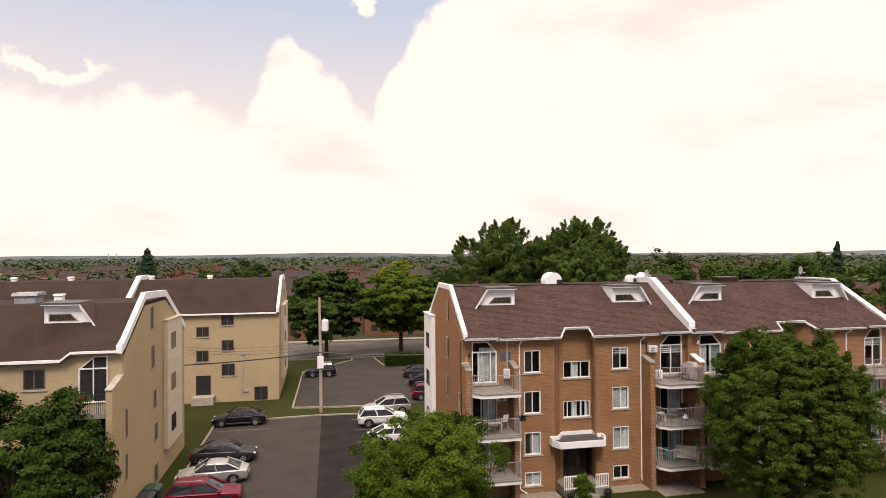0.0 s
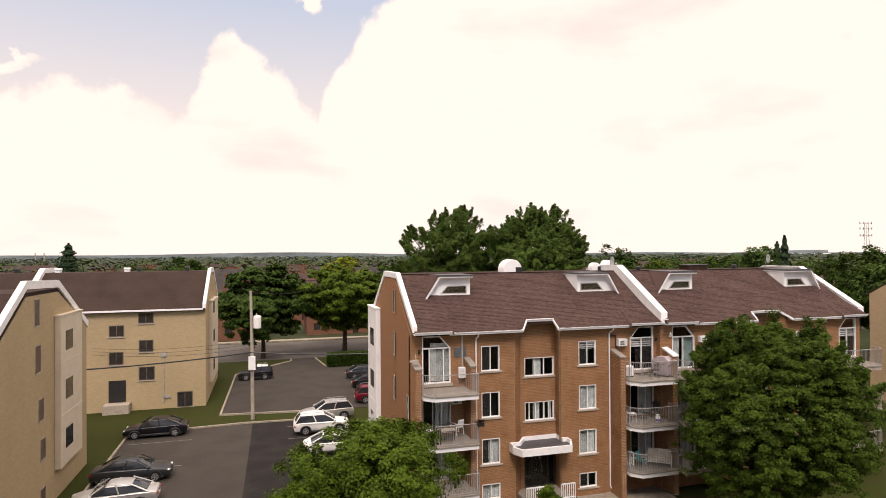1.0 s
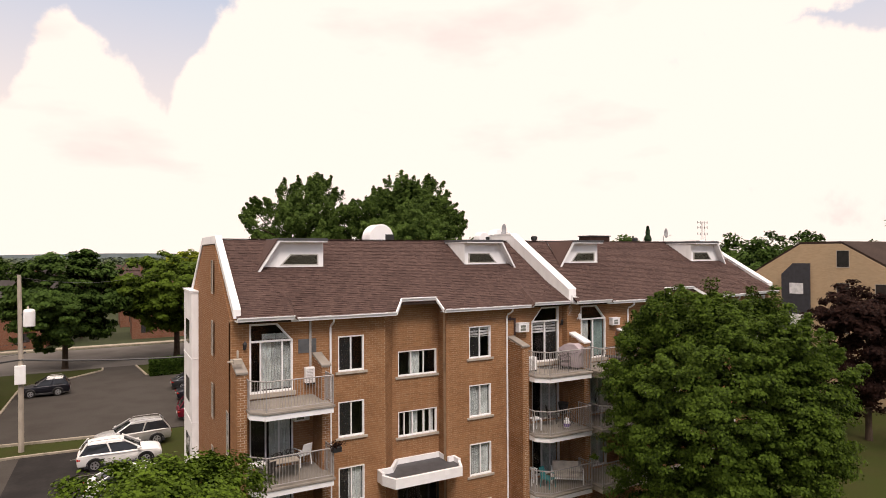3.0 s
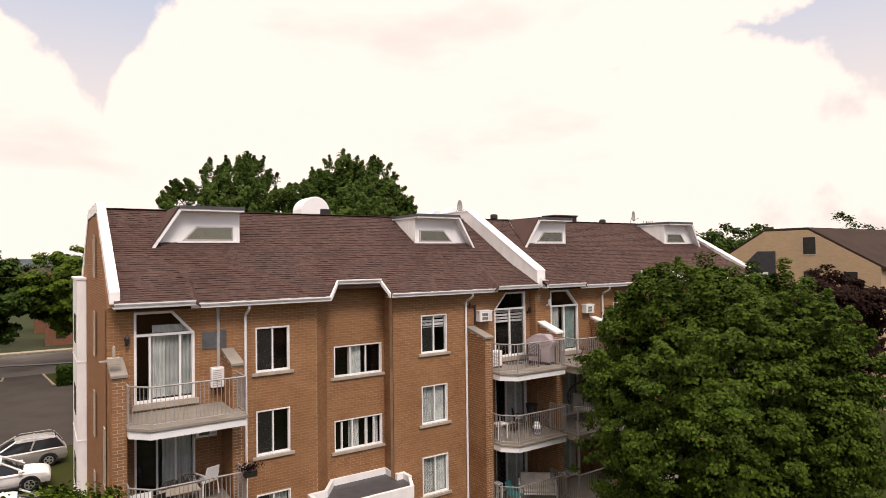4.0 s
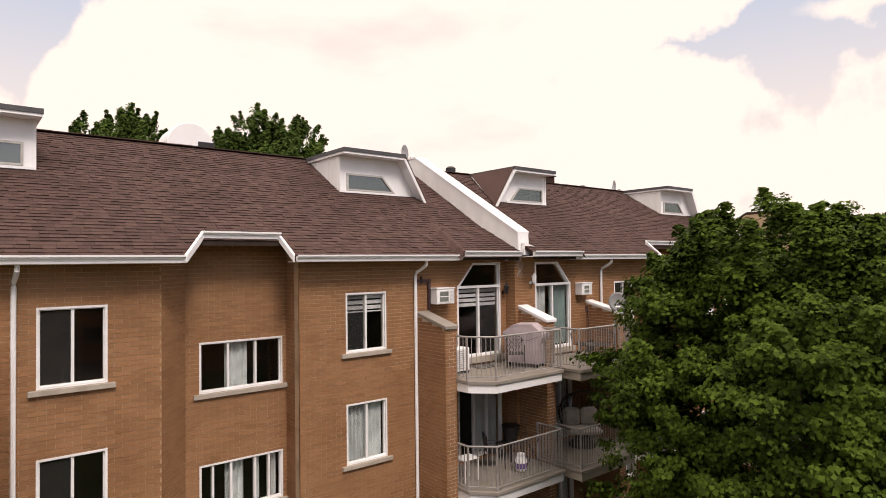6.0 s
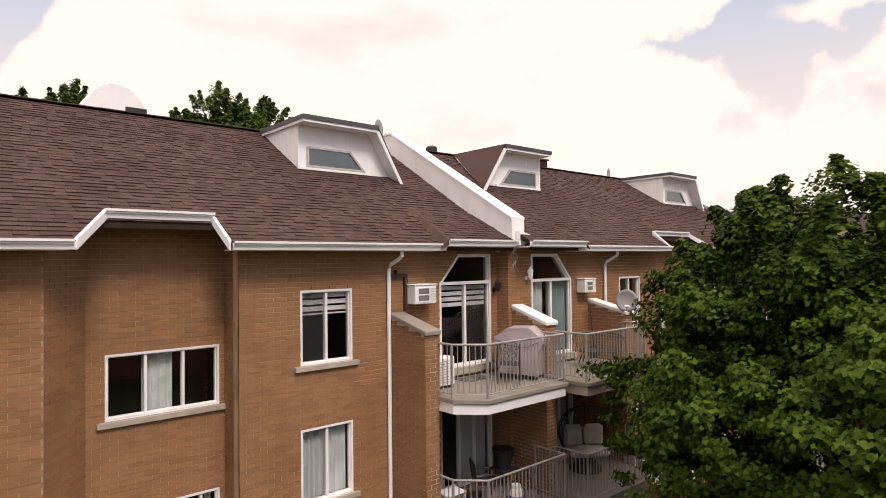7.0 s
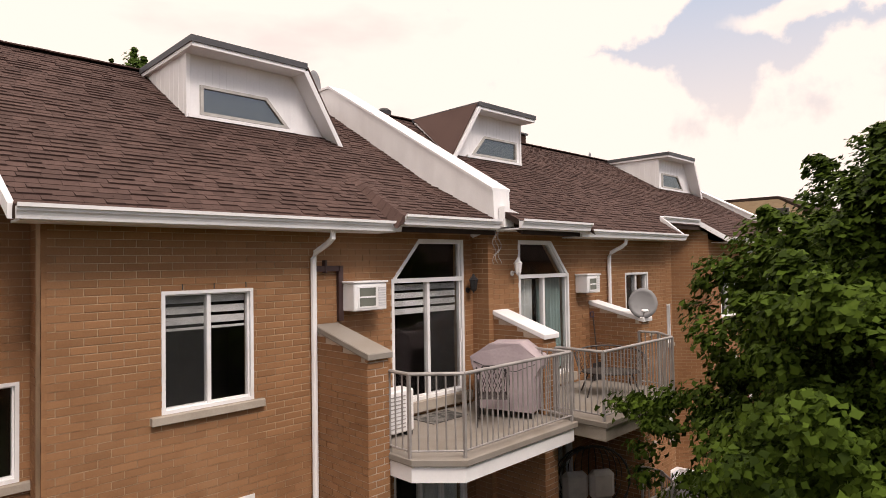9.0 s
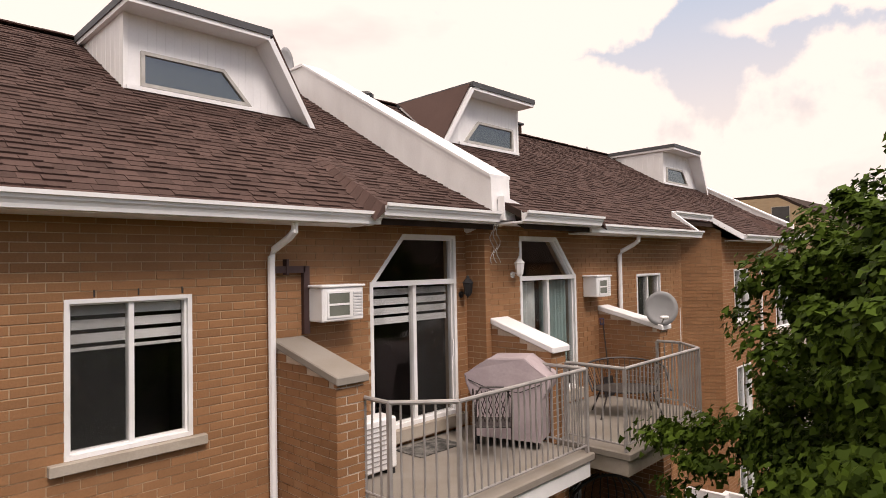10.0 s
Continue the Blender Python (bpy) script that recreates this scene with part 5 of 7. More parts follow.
R1 = yellow_block(49.8, 95.0, -0.3, 13.4, "tan brick walk-up with a white-edged gable and stair panel", eave=10.3, wall=TAN, coping=False)
g = Geo().yz([(9.75, -0.5), (9.75, 10.6), (8.7, 11.58), (7.25, 11.58), (7.25, -0.5)], 49.66, 49.8)
pn = part("stair_panel", g, mat("blue_black_cladding", (0.035, 0.036, 0.045), 0.6), R1, "blue-black stair tower panel")
for z in (9.65, 6.95, 4.25):
    part("pane", Geo().box(49.63, 49.66, 7.8, 9.0, z - 0.75, z + 0.2), BLIND, pn)
for y, z in ((4.1, 11.3), (4.1, 8.6), (4.1, 5.9), (1.2, 8.6)):
    side_slit(R1, 49.8, y, z, z + 1.35, 0.95, -1)

yellow_block(20.0, 37.0, 30.0, 14.0, "orange brick walk-up behind the tall trees", eave=9.35, wall=BRICK_FAR, coping=False)

# ---- trees ----


def leaf_mesh(name, pts, nrm, size, material, rng, lobed=True):
    """Many separate leaves: pts centres, nrm the way each faces, size its length."""
    n = len(pts)
    if lobed:
        tpl = np.array([(0, -0.5), (0.50, -0.12), (0.24, 0.12), (0.0, 0.58), (-0.24, 0.12), (-0.50, -0.12)])
    else:
        tpl = np.array([(0, -0.5), (0.38, 0.0), (0, 0.5), (-0.38, 0.0)])
    k = len(tpl)
    nrm = nrm / np.linalg.norm(nrm, axis=1, keepdims=True)
    r = rng.normal(size=(n, 3))
    u = np.cross(nrm, r)
    u /= np.linalg.norm(u, axis=1, keepdims=True) + 1e-9
    w = np.cross(nrm, u)
    s = size * rng.uniform(0.65, 1.25, size=(n, 1, 1))
    co = pts[:, None, :] + s * (tpl[None, :, :1] * u[:, None, :] + tpl[None, :, 1:] * w[:, None, :])
    co += (s * 0.22 * (tpl[None, :, :1] ** 2 * 2 - 0.1)) * nrm[:, None, :]
    me = bpy.data.meshes.new(name)
    me.vertices.add(n * k)
    me.vertices.foreach_set("co", co.astype(np.float32).ravel())
    me.loops.add(n * k)
    me.loops.foreach_set("vertex_index", np.arange(n * k, dtype=np.int32))
    me.polygons.add(n)
    me.polygons.foreach_set("loop_start", np.arange(0, n * k, k, dtype=np.int32))
    me.materials.append(material)
    me.update(calc_edges=True)
    return me


def clumps(rng, count, rx, ry, rz, cz, lump=0.28, floor=None, hollow=0.55):
    """Clump centres through an uneven crown."""
    out = []
    dirs = rng.normal(size=(9, 3))
    dirs /= np.linalg.norm(dirs, axis=1, keepdims=True)
    amp = rng.uniform(-lump, lump, size=9)
    while len(out) < count:
        d = rng.normal(size=3)
        d /= np.linalg.norm(d)
        rad = 1 + float(np.sum(amp * np.maximum(0, dirs @ d) ** 3))
        r = rng.uniform(hollow, 1.0) ** 0.7 * rad
        p = np.array([d[0] * rx * r, d[1] * ry * r, d[2] * rz * r + cz])
        if floor is None or p[2] > floor:
            out.append(p)
    return np.array(out)


def dome(rng, shape):
    """Directions over a sphere, most of them in its upper half."""
    d = rng.normal(size=(*shape, 3))
    d /= np.linalg.norm(d, axis=-1, keepdims=True)
    low = rng.uniform(size=shape) < 0.5
    d[..., 2] = np.where(low, np.abs(d[..., 2]), d[..., 2])
    return d


def tree(name, x, y, rx, ry, z_low, z_top, material, label, n_clump=260, per=90, leaf=0.16, spread=0.42, seed=1, trunk=0.2, lobed=True, hollow=0.5, lump=0.28, limbs=9, category="tree", extra=(), flat=0.55, boughs=0, bough_r=1.0, shoots=0, shoot_len=0.8):
    rng = np.random.default_rng(seed)
    t = thing(name, label, category, pose(x, y, 0))
    cz, rz = (z_low + z_top) / 2, (z_top - z_low) / 2
    if boughs:
        k = 0.42 * bough_r
        big = clumps(rng, boughs, rx - k, ry - k, rz - 0.7 * k, cz, lump=lump, hollow=hollow)
        d = dome(rng, (boughs, n_clump))
        size = rng.uniform(0.65, 1.25, size=(boughs, 1, 1)) * bough_r
        c = (big[:, None, :] + d * size * np.array([1, 1, 0.95]) * rng.uniform(0.75, 1.0, size=(boughs, n_clump, 1))).reshape(-1, 3)
        inner = clumps(rng, boughs * 3, rx * 0.76, ry * 0.76, rz * 0.76, cz, lump=lump, hollow=0.5)
        c = np.concatenate([c, inner])
    else:
        c = clumps(rng, n_clump, rx, ry, rz, cz, lump=lump, hollow=hollow)
    if shoots:
        # leafy shoots that stand out of the crown, tapering to their tips
        far = np.linalg.norm((c - np.array([0, 0, cz])) / np.array([rx, ry, rz]), axis=1)
        top = c[np.argsort(-far - 0.25 * (c[:, 2] - cz) / rz + rng.uniform(0, 0.22, size=len(c)))[:shoots]]
        way = (top - np.array([0, 0, cz])) / np.array([rx, ry, rz])
        way = way / np.linalg.norm(way, axis=1, keepdims=True) + np.array([0, 0, 0.55]) + rng.normal(size=way.shape) * 0.28
        way = way / np.linalg.norm(way, axis=1, keepdims=True) * shoot_len * rng.uniform(0.5, 1.3, size=(shoots, 1))
        tips = np.concatenate([top + way * q for q in (0.45, 0.75, 1.0)])
        c = np.concatenate([c, tips])
    n_clump = len(c)
    size = rng.uniform(0.6, 1.35, size=(n_clump, 1, 1))
    if shoots:
        size[-3 * shoots:] *= np.repeat([0.80, 0.55, 0.35], shoots)[:, None, None]
    if extra:
        c = np.concatenate([c, np.array(extra)])
        size = np.concatenate([size, rng.uniform(0.6, 1.35, size=(len(extra), 1, 1))])
        n_clump = len(c)
    face = dome(rng, (n_clump, per))
    off = face * spread * np.array([1, 1, flat]) * size * rng.uniform(0.35, 1.1, size=(n_clump, per, 1))
    pts = (c[:, None, :] + off).reshape(-1, 3)
    out = (c - np.array([0, 0, cz]))[:, None, :] / np.array([rx, ry, rz]) * 0.75 + 0.5 * face
    nrm = out.reshape(-1, 3) + np.array([0, 0, 0.24]) + rng.normal(size=pts.shape) * 0.42
    ob = new("crown", leaf_mesh("crown", pts, nrm, leaf, material, rng, lobed))
    ob.parent = t
    g = Geo()
    zt = z_low + 0.25 * (z_top - z_low)
    g.tube([(0, 0, -0.3), (0.03, 0.02, z_low * 0.5), (-0.02, 0.0, zt), (0.05, 0.03, z_low + 0.6 * (z_top - z_low))], [trunk * 1.25, trunk, trunk * 0.8, trunk * 0.3], 10)
    pick = c[rng.choice(n_clump, limbs, replace=False)]
    for p in pick:
        b = Vector((0, 0, zt * rng.uniform(0.75, 1.15)))
        e = Vector(p)
        mid = b.lerp(e, 0.5) + Vector((rng.normal() * 0.15, rng.normal() * 0.15, 0.25))
        g.tube([b, mid, e], [trunk * 0.42, trunk * 0.25, trunk * 0.07], 6)
    part("trunk", g, BARK, t, "dark bark trunk and limbs")
    return t


rngm = random.Random(4)
# upright leaders that stand out of the maple's crown
LEADER = []
for x0, y0, top, n in ((0.2, 2.2, 11.6, 9), (1.2, 1.4, 11.9, 9), (-0.9, 1.2, 11.3, 7), (1.0, 3.0, 11.0, 7), (-0.4, -0.6, 11.5, 8), (-1.6, -1.8, 11.0, 6), (-2.2, 1.6, 10.6, 6), (0.4, -2.4, 11.2, 6), (2.4, 0.4, 11.6, 8), (-0.6, 3.4, 10.5, 6), (1.6, -1.2, 11.7, 8)):
    for q in range(n):
        s = 0.03 + 0.055 * q
        for j in range(2 if q > 2 else 1):
            LEADER.append((x0 + rngm.uniform(-s, s), y0 + rngm.uniform(-s, s), top - 0.6 - 0.19 * q))
# a low spray that reaches the balcony
SPRAY = [(-0.6 - 0.12 * i + rngm.uniform(-0.1, 0.1), 3.6 + 0.14 * i + rngm.uniform(-0.1, 0.1), 7.7 - 0.02 * i + rngm.uniform(-0.12, 0.12)) for i in range(10)]
# boughs on the flank towards the balconies
FLANK = []
while len(FLANK) < 70:
    u, v, w = rngm.uniform(-1, 1), rngm.uniform(-1, 1), rngm.uniform(-1, 1)
    if u * u + v * v + w * w < 1:
        FLANK.append((-0.7 + 1.3 * u, 3.2 + 0.9 * v, 8.5 + 1.3 * w))
tree("maple_tree", 17.7, -7.9, 4.7, 4.5, 1.4, 10.55, LEAF_BIG, "large dense green maple on the front lawn", n_clump=13, per=105, leaf=0.097, spread=0.31, seed=11, trunk=0.26, hollow=0.70, lump=0.10, flat=0.62, limbs=6, boughs=175, bough_r=0.95, shoots=170, shoot_len=0.45,
     extra=SPRAY + LEADER + FLANK)
tree("lawn_tree", -3.0, -6.0, 3.7, 3.7, 1.6, 6.7, LEAF_SMALL, "round bright green tree on the lawn", n_clump=11, per=120, leaf=0.12, spread=0.36, seed=12, trunk=0.16, lobed=False, hollow=0.82, flat=0.95, boughs=70, bough_r=0.8)
tree("lawn_tree", -22.4, -5.5, 4.4, 4.0, 1.5, 9.2, LEAF_MID, "rounded green tree before the yellow building", n_clump=10, per=110, leaf=0.16, spread=0.42, seed=13, lobed=False, hollow=0.80, boughs=60, bough_r=0.95, flat=0.7)
tree("tall_tree", 11.5, 28.0, 5.0, 4.3, 8.6, 18.9, LEAF_TALL, "tall feathery green tree behind the brick building", n_clump=7, per=80, leaf=0.165, spread=0.34, seed=27, trunk=0.35, lump=0.26, hollow=0.45, lobed=False, boughs=150, bough_r=0.72, flat=1.2, shoots=320, shoot_len=0.8)
tree("tall_tree", 19.1, 24.0, 5.3, 4.8, 8.4, 19.0, LEAF_TALL, "broad feathery green tree behind the brick building", n_clump=7, per=80, leaf=0.165, spread=0.35, seed=15, trunk=0.35, lump=0.14, hollow=0.5, lobed=False, boughs=190, bough_r=0.76, flat=1.2, shoots=400, shoot_len=0.8)
tree("street_tree", -7.6, 56.6, 5.6, 5.0, 2.6, 12.4, LEAF_DARK, "dense dark round street tree", n_clump=12, per=90, leaf=0.42, spread=0.65, seed=16, trunk=0.3, lobed=False, boughs=50, bough_r=1.3, hollow=0.7)
tree("street_tree", 4.2, 60.0, 7.8, 6.4, 2.9, 12.9, LEAF_LIGHT, "spreading green street tree", n_clump=9, per=70, leaf=0.42, spread=0.65, seed=17, trunk=0.34, lobed=False, boughs=76, bough_r=1.4, hollow=0.6)
tree("golden_tree", 12.5, 134.0, 6.8, 6.2, 3.0, 12.6, LEAF_YEL, "yellow-green round tree behind the street", n_clump=8, per=50, leaf=0.5, spread=0.75, seed=18, lobed=False, boughs=36, bough_r=1.4, hollow=0.7)
tree("purple_tree", 41.2, -1.5, 3.4, 3.2, 1.5, 10.6, LEAF_RED, "dark purple-leaved tree beyond the lawn", n_clump=9, per=80, leaf=0.22, spread=0.5, seed=19, lobed=False, boughs=40, bough_r=1.0, hollow=0.6)
tree("street_tree", 42.0, -9.0, 3.2, 3.0, 1.2, 7.0, LEAF_MID, "green tree beyond the lawn", n_clump=8, per=60, leaf=0.22, spread=0.5, seed=29, lobed=False, boughs=36, bough_r=0.9, hollow=0.6)
for i, (x, y, r, h) in enumerate(((58, 31, 5, 13.6), (65, 42, 6, 14.4), (52, 41, 5, 13.2), (70, 25, 5.2, 15.6), (74, 32, 5.5, 15.2), (82, 26, 5, 14.6), (92, 34, 6, 15.6), (100, 22, 6, 15), (72, 58, 6, 13.6), (86, 64, 6, 14.6), (98, 54, 6, 15.4))):
    tree("garden_tree", x, y, r, r, 2.0, h, (LEAF_MID, LEAF_DARK)[i % 2], "leafy green tree between the houses", n_clump=7, per=38, leaf=0.43, spread=0.74, seed=40 + i, lobed=False, lump=0.3, boughs=34, bough_r=1.5, hollow=0.5, flat=0.9)
# rows of trees farther into the town
rng = np.random.default_rng(77)
for i in range(26):
    x, y = 44 + 5.4 * i + rng.uniform(-3, 3), rng.uniform(92, 168)
    tree("garden_tree", x, y, rng.uniform(5, 8), rng.uniform(5, 8), 1.5, rng.uniform(10.4, 13.2), (LEAF_MID, LEAF_DARK, LEAF_LIGHT)[i % 3], "leafy green tree farther into the town", n_clump=6, per=15, leaf=0.72, spread=1.1, seed=120 + i, lobed=False, lump=0.3, boughs=26, bough_r=1.9, hollow=0.5, flat=0.8, limbs=4)

tree("young_tree", 7.3, -3.5, 0.55, 0.55, 0.5, 2.4, LEAF_SMALL, "slim young leafy tree beside the entrance path", n_clump=6, per=60, leaf=0.10, spread=0.2, seed=33, trunk=0.03, lobed=False, hollow=0.4, limbs=5, boughs=14, bough_r=0.3)

# hedge at the lot's exit
rng = np.random.default_rng(5)
p = rng.uniform((0.4, 46.6, 0.0), (6.4, 48.2, 1.75), size=(9000, 3))
hd = new("hedge", leaf_mesh("hedge", p, rng.normal(size=p.shape) + np.array([0, -0.4, 0.6]), 0.22, LEAF_MID, rng, False))
tagged(hd, "clipped dark green hedge at the lot exit", "hedge", kind="stuff")

# woods and gardens of the town as far as the horizon
rng = np.random.default_rng(8)
P, N, S = ([], []), ([], []), ([], [])
for i in range(3600):
    d = 95 * (38 ** rng.uniform(0, 1))
    a = rng.uniform(-0.75, 1.35)
    x, y = -5 + d * math.sin(a), -30 + d * math.cos(a)
    if y < 80 and x < 60:
        continue
    if -40 < x < 30 and y < 180 and rng.uniform() < 0.55:
        continue
    if y < 270 and -90 < x < 110:
        continue
    if d < 750 and rng.uniform() < 0.62:
        continue
    r = rng.uniform(2.2, 7.5) * (1 + d / 1800)
    h = rng.uniform(4.0, 12.0) if d < 1500 else rng.uniform(4.0, 9.0)
    n = int(max(26, 130 - d / 9))
    u = dome(rng, (n,))
    q = u * np.array([r, r, 0.62 * h]) * rng.uniform(0.72, 1.08, size=(n, 1)) + np.array([x, y, h * 0.42])
    P[d > 1000].append(q)
    N[d > 1000].append(u * np.array([1, 1, 1.5]) + np.array([0, 0, 0.5]))
    S[d > 1000].append(np.full((n, 1), r * min(0.62, 0.30 + d / 3500)))
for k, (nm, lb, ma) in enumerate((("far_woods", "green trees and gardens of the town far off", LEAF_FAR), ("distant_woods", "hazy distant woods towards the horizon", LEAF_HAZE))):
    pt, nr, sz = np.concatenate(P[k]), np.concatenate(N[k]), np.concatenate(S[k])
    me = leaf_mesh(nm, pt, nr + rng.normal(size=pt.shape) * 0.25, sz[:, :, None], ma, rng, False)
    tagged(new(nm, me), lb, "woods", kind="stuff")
# low hills on the horizon, with the haze put into their colour
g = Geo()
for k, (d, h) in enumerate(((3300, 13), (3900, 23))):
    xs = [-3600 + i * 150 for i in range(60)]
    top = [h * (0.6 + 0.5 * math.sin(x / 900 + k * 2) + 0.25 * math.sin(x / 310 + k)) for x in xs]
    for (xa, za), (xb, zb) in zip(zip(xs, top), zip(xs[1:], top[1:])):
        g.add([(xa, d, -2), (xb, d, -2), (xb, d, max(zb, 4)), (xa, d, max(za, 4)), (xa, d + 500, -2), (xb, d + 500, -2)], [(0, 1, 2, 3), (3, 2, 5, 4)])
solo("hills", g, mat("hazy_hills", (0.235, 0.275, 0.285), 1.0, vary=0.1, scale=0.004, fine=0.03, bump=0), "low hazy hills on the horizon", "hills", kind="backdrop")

# ---- things on the walls, balconies and roofs ----
PURPLE = mat("grey_mauve_cover", (0.40, 0.335, 0.35), 0.8, vary=0.1, scale=3, fine=25, bump=0.25, colour2=(0.31, 0.255, 0.27))
DARKCHAIR = mat("dark_brown_steel", (0.030, 0.024, 0.022), 0.5)
CREAM = mat("cream_cushion", (0.62, 0.57, 0.50), 0.9, vary=0.08, bump=0.2)
WICKER = mat("dark_wicker", (0.035, 0.027, 0.022), 0.7)
TEAL = mat("teal_plastic", (0.03, 0.22, 0.23), 0.45)
DISHGREY = mat("grey_dish", (0.32, 0.32, 0.325), 0.5, vary=0.05, bump=0)
RUBBER = mat("tyre_rubber", (0.018, 0.018, 0.018), 0.85)
ALLOY = mat("alloy_rim", (0.45, 0.45, 0.46), 0.35, metal=0.7, bump=0)
REDLIGHT = mat("red_lamp", (0.45, 0.02, 0.015), 0.25, bump=0)
CLEARLIGHT = mat("clear_lamp", (0.75, 0.74, 0.70), 0.2, bump=0)
CARGLASS = mat("car_glass", (0.02, 0.022, 0.025), 0.06, vary=0.02, bump=0)
MATM = mat("door_mat", (0.06, 0.058, 0.055), 0.95, vary=0.5, scale=9, colour2=(0.25, 0.24, 0.22))
REDCLOTH = mat("red_cloth", (0.36, 0.025, 0.02), 0.85)
COPPER = mat("faded_label", (0.17, 0.10, 0.30), 0.6)


COIL = mat("ac_coil", (0.16, 0.17, 0.14), 0.6)


def window_ac(m, label, w=0.60, h=0.40, d=0.34):
    a = thing("air_conditioner", label, "air conditioner", m)
    part("case", Geo().box(-w / 2, w / 2, -d, 0.0, 0, h), VINYL, a, "white metal case", bevel=0.015)
    part("lid", Geo().box(-w / 2 - 0.02, w / 2 + 0.02, -d - 0.02, 0.0, h, h + 0.03), WHITE, a, bevel=0.008)
    part("grille_panel", Geo().box(-w / 2 + 0.07, 0.10, -d - 0.006, -d, 0.06, h - 0.06), COIL, a, "grey coil behind the grille")
    for x in (-w / 2 + 0.075, 0.095):
        part("bar", Geo().box(x - 0.012, x + 0.012, -d - 0.014, -d, 0.05, h - 0.05), VINYL, a)
    for z in (0.055, h / 2, h - 0.055):
        part("bar", Geo().box(-w / 2 + 0.06, 0.11, -d - 0.012, -d, z - 0.012, z + 0.012), VINYL, a)
    for i in range(8):
        part("louvre", Geo().box(0.14, w / 2 - 0.03, -d - 0.008, -d, 0.06 + i * 0.037, 0.08 + i * 0.037), BLIND, a)
    return a


window_ac(pose(13.77, 0, 8.86), "white window air conditioner set in the brick wall")
window_ac(pose(19.30, -0.38, 8.88), "white window air conditioner set in the brick wall", 0.50, 0.36, 0.29)


def heat_pump(m, label, w=0.68, h=0.66, d=0.30):
    a = thing("heat_pump", label, "heat pump", m)
    part("case", Geo().box(-w / 2, w / 2, -d / 2, d / 2, 0.06, h), VINYL, a, bevel=0.02)
    g = Geo()
    part("fan_well", Geo().tube([(-0.1 * w, -d / 2 - 0.004, 0.06 + (h - 0.06) / 2), (-0.1 * w, -d / 2 + 0.01, 0.06 + (h - 0.06) / 2)], min(0.22, 0.38 * w), 24), BLIND, a, "round fan grille")
    for i in range(9):
        z = 0.14 + i * (h - 0.22) / 8
        part("guard_bar", Geo().box(-w / 2 + 0.04, 0.24 * w, -d / 2 - 0.012, -d / 2 - 0.004, z - 0.006, z + 0.006), RAIL, a)
    for x in (-w / 2 + 0.08, w / 2 - 0.08):
        part("foot", Geo().box(x - 0.04, x + 0.04, -d / 2, d / 2, 0, 0.06), DARKMETAL, a)
    return a


heat_pump(pose(13.86, -0.62, 7.07), "white outdoor heat pump beside the balcony door")
heat_pump(pose(3.57, -0.16, 7.50), "white outdoor heat pump hung on the brick wall", 0.40, 0.66, 0.26)

# conduits, panel and wall lamps
solo("conduit", Geo().box(13.02, 13.42, -0.07, -0.01, 9.44, 9.52).box(13.40, 13.48, -0.07, -0.01, 8.72, 9.52).box(13.16, 13.19, -0.09, -0.005, 9.42, 9.60), BROWNPIPE, "dark brown line-set cover on the brick wall", "conduit")
solo("conduit", Geo().box(3.585, 3.675, -0.08, -0.005, 8.12, 10.0), GREYPIPE, "pale grey line-set cover on the brick wall", "conduit", bevel=0.012)
solo("louvre_panel", Geo().box(3.16, 3.88, -0.03, -0.004, 8.70, 9.25), mat("grey_patch", (0.17, 0.18, 0.19), 0.35, metal=0.5), "grey blanked wall sleeve beside the conduit", "panel", bevel=0.01)


def lantern(m, material, label):
    a = thing("wall_lamp", label, "wall lamp", m)
    part("arm", Geo().tube([(0, 0, 0), (0, -0.06, 0.03), (0, -0.13, 0.0), (0, -0.15, -0.04)], 0.012, 6), material, a)
    part("backplate", Geo().tube([(0, -0.015, 0), (0, 0, 0)], 0.05, 12), material, a)
    part("body", Geo().lathe([(0.03, -0.02), (0.055, 0.02), (0.075, 0.17), (0.085, 0.18), (0.03, 0.25), (0.012, 0.29)], 0, -0.15, 6), material, a)
    return a


lantern(pose(16.98, -0.38, 9.33), WHITE, "small white carriage lamp on the brick wall")
lantern(pose(16.20, 0, 9.05), DARKMETAL, "dark carriage lamp beside the patio door")
lantern(pose(1.12, 0, 9.05), DARKMETAL, "dark carriage lamp beside the patio door")

# loose cable hanging from the parapet
g = Geo()
for k in range(3):
    g.tube([(16.36 + 0.05 * k + 0.05 * math.sin(i * 1.1 + k), -0.50 - 0.02 * k, 10.12 - 0.055 * i) for i in range(12)], 0.006, 5)
solo("cable", g, GREYPIPE, "loose grey cables hanging below the parapet", "cable")
g = Geo()
for x in (11.19, 11.58, 12.0):
    g.box(x - 0.006, x + 0.006, -0.006, 0.02, 9.26, 9.33)
part("weep_slots", g, BLACK, bld, kind="stuff")


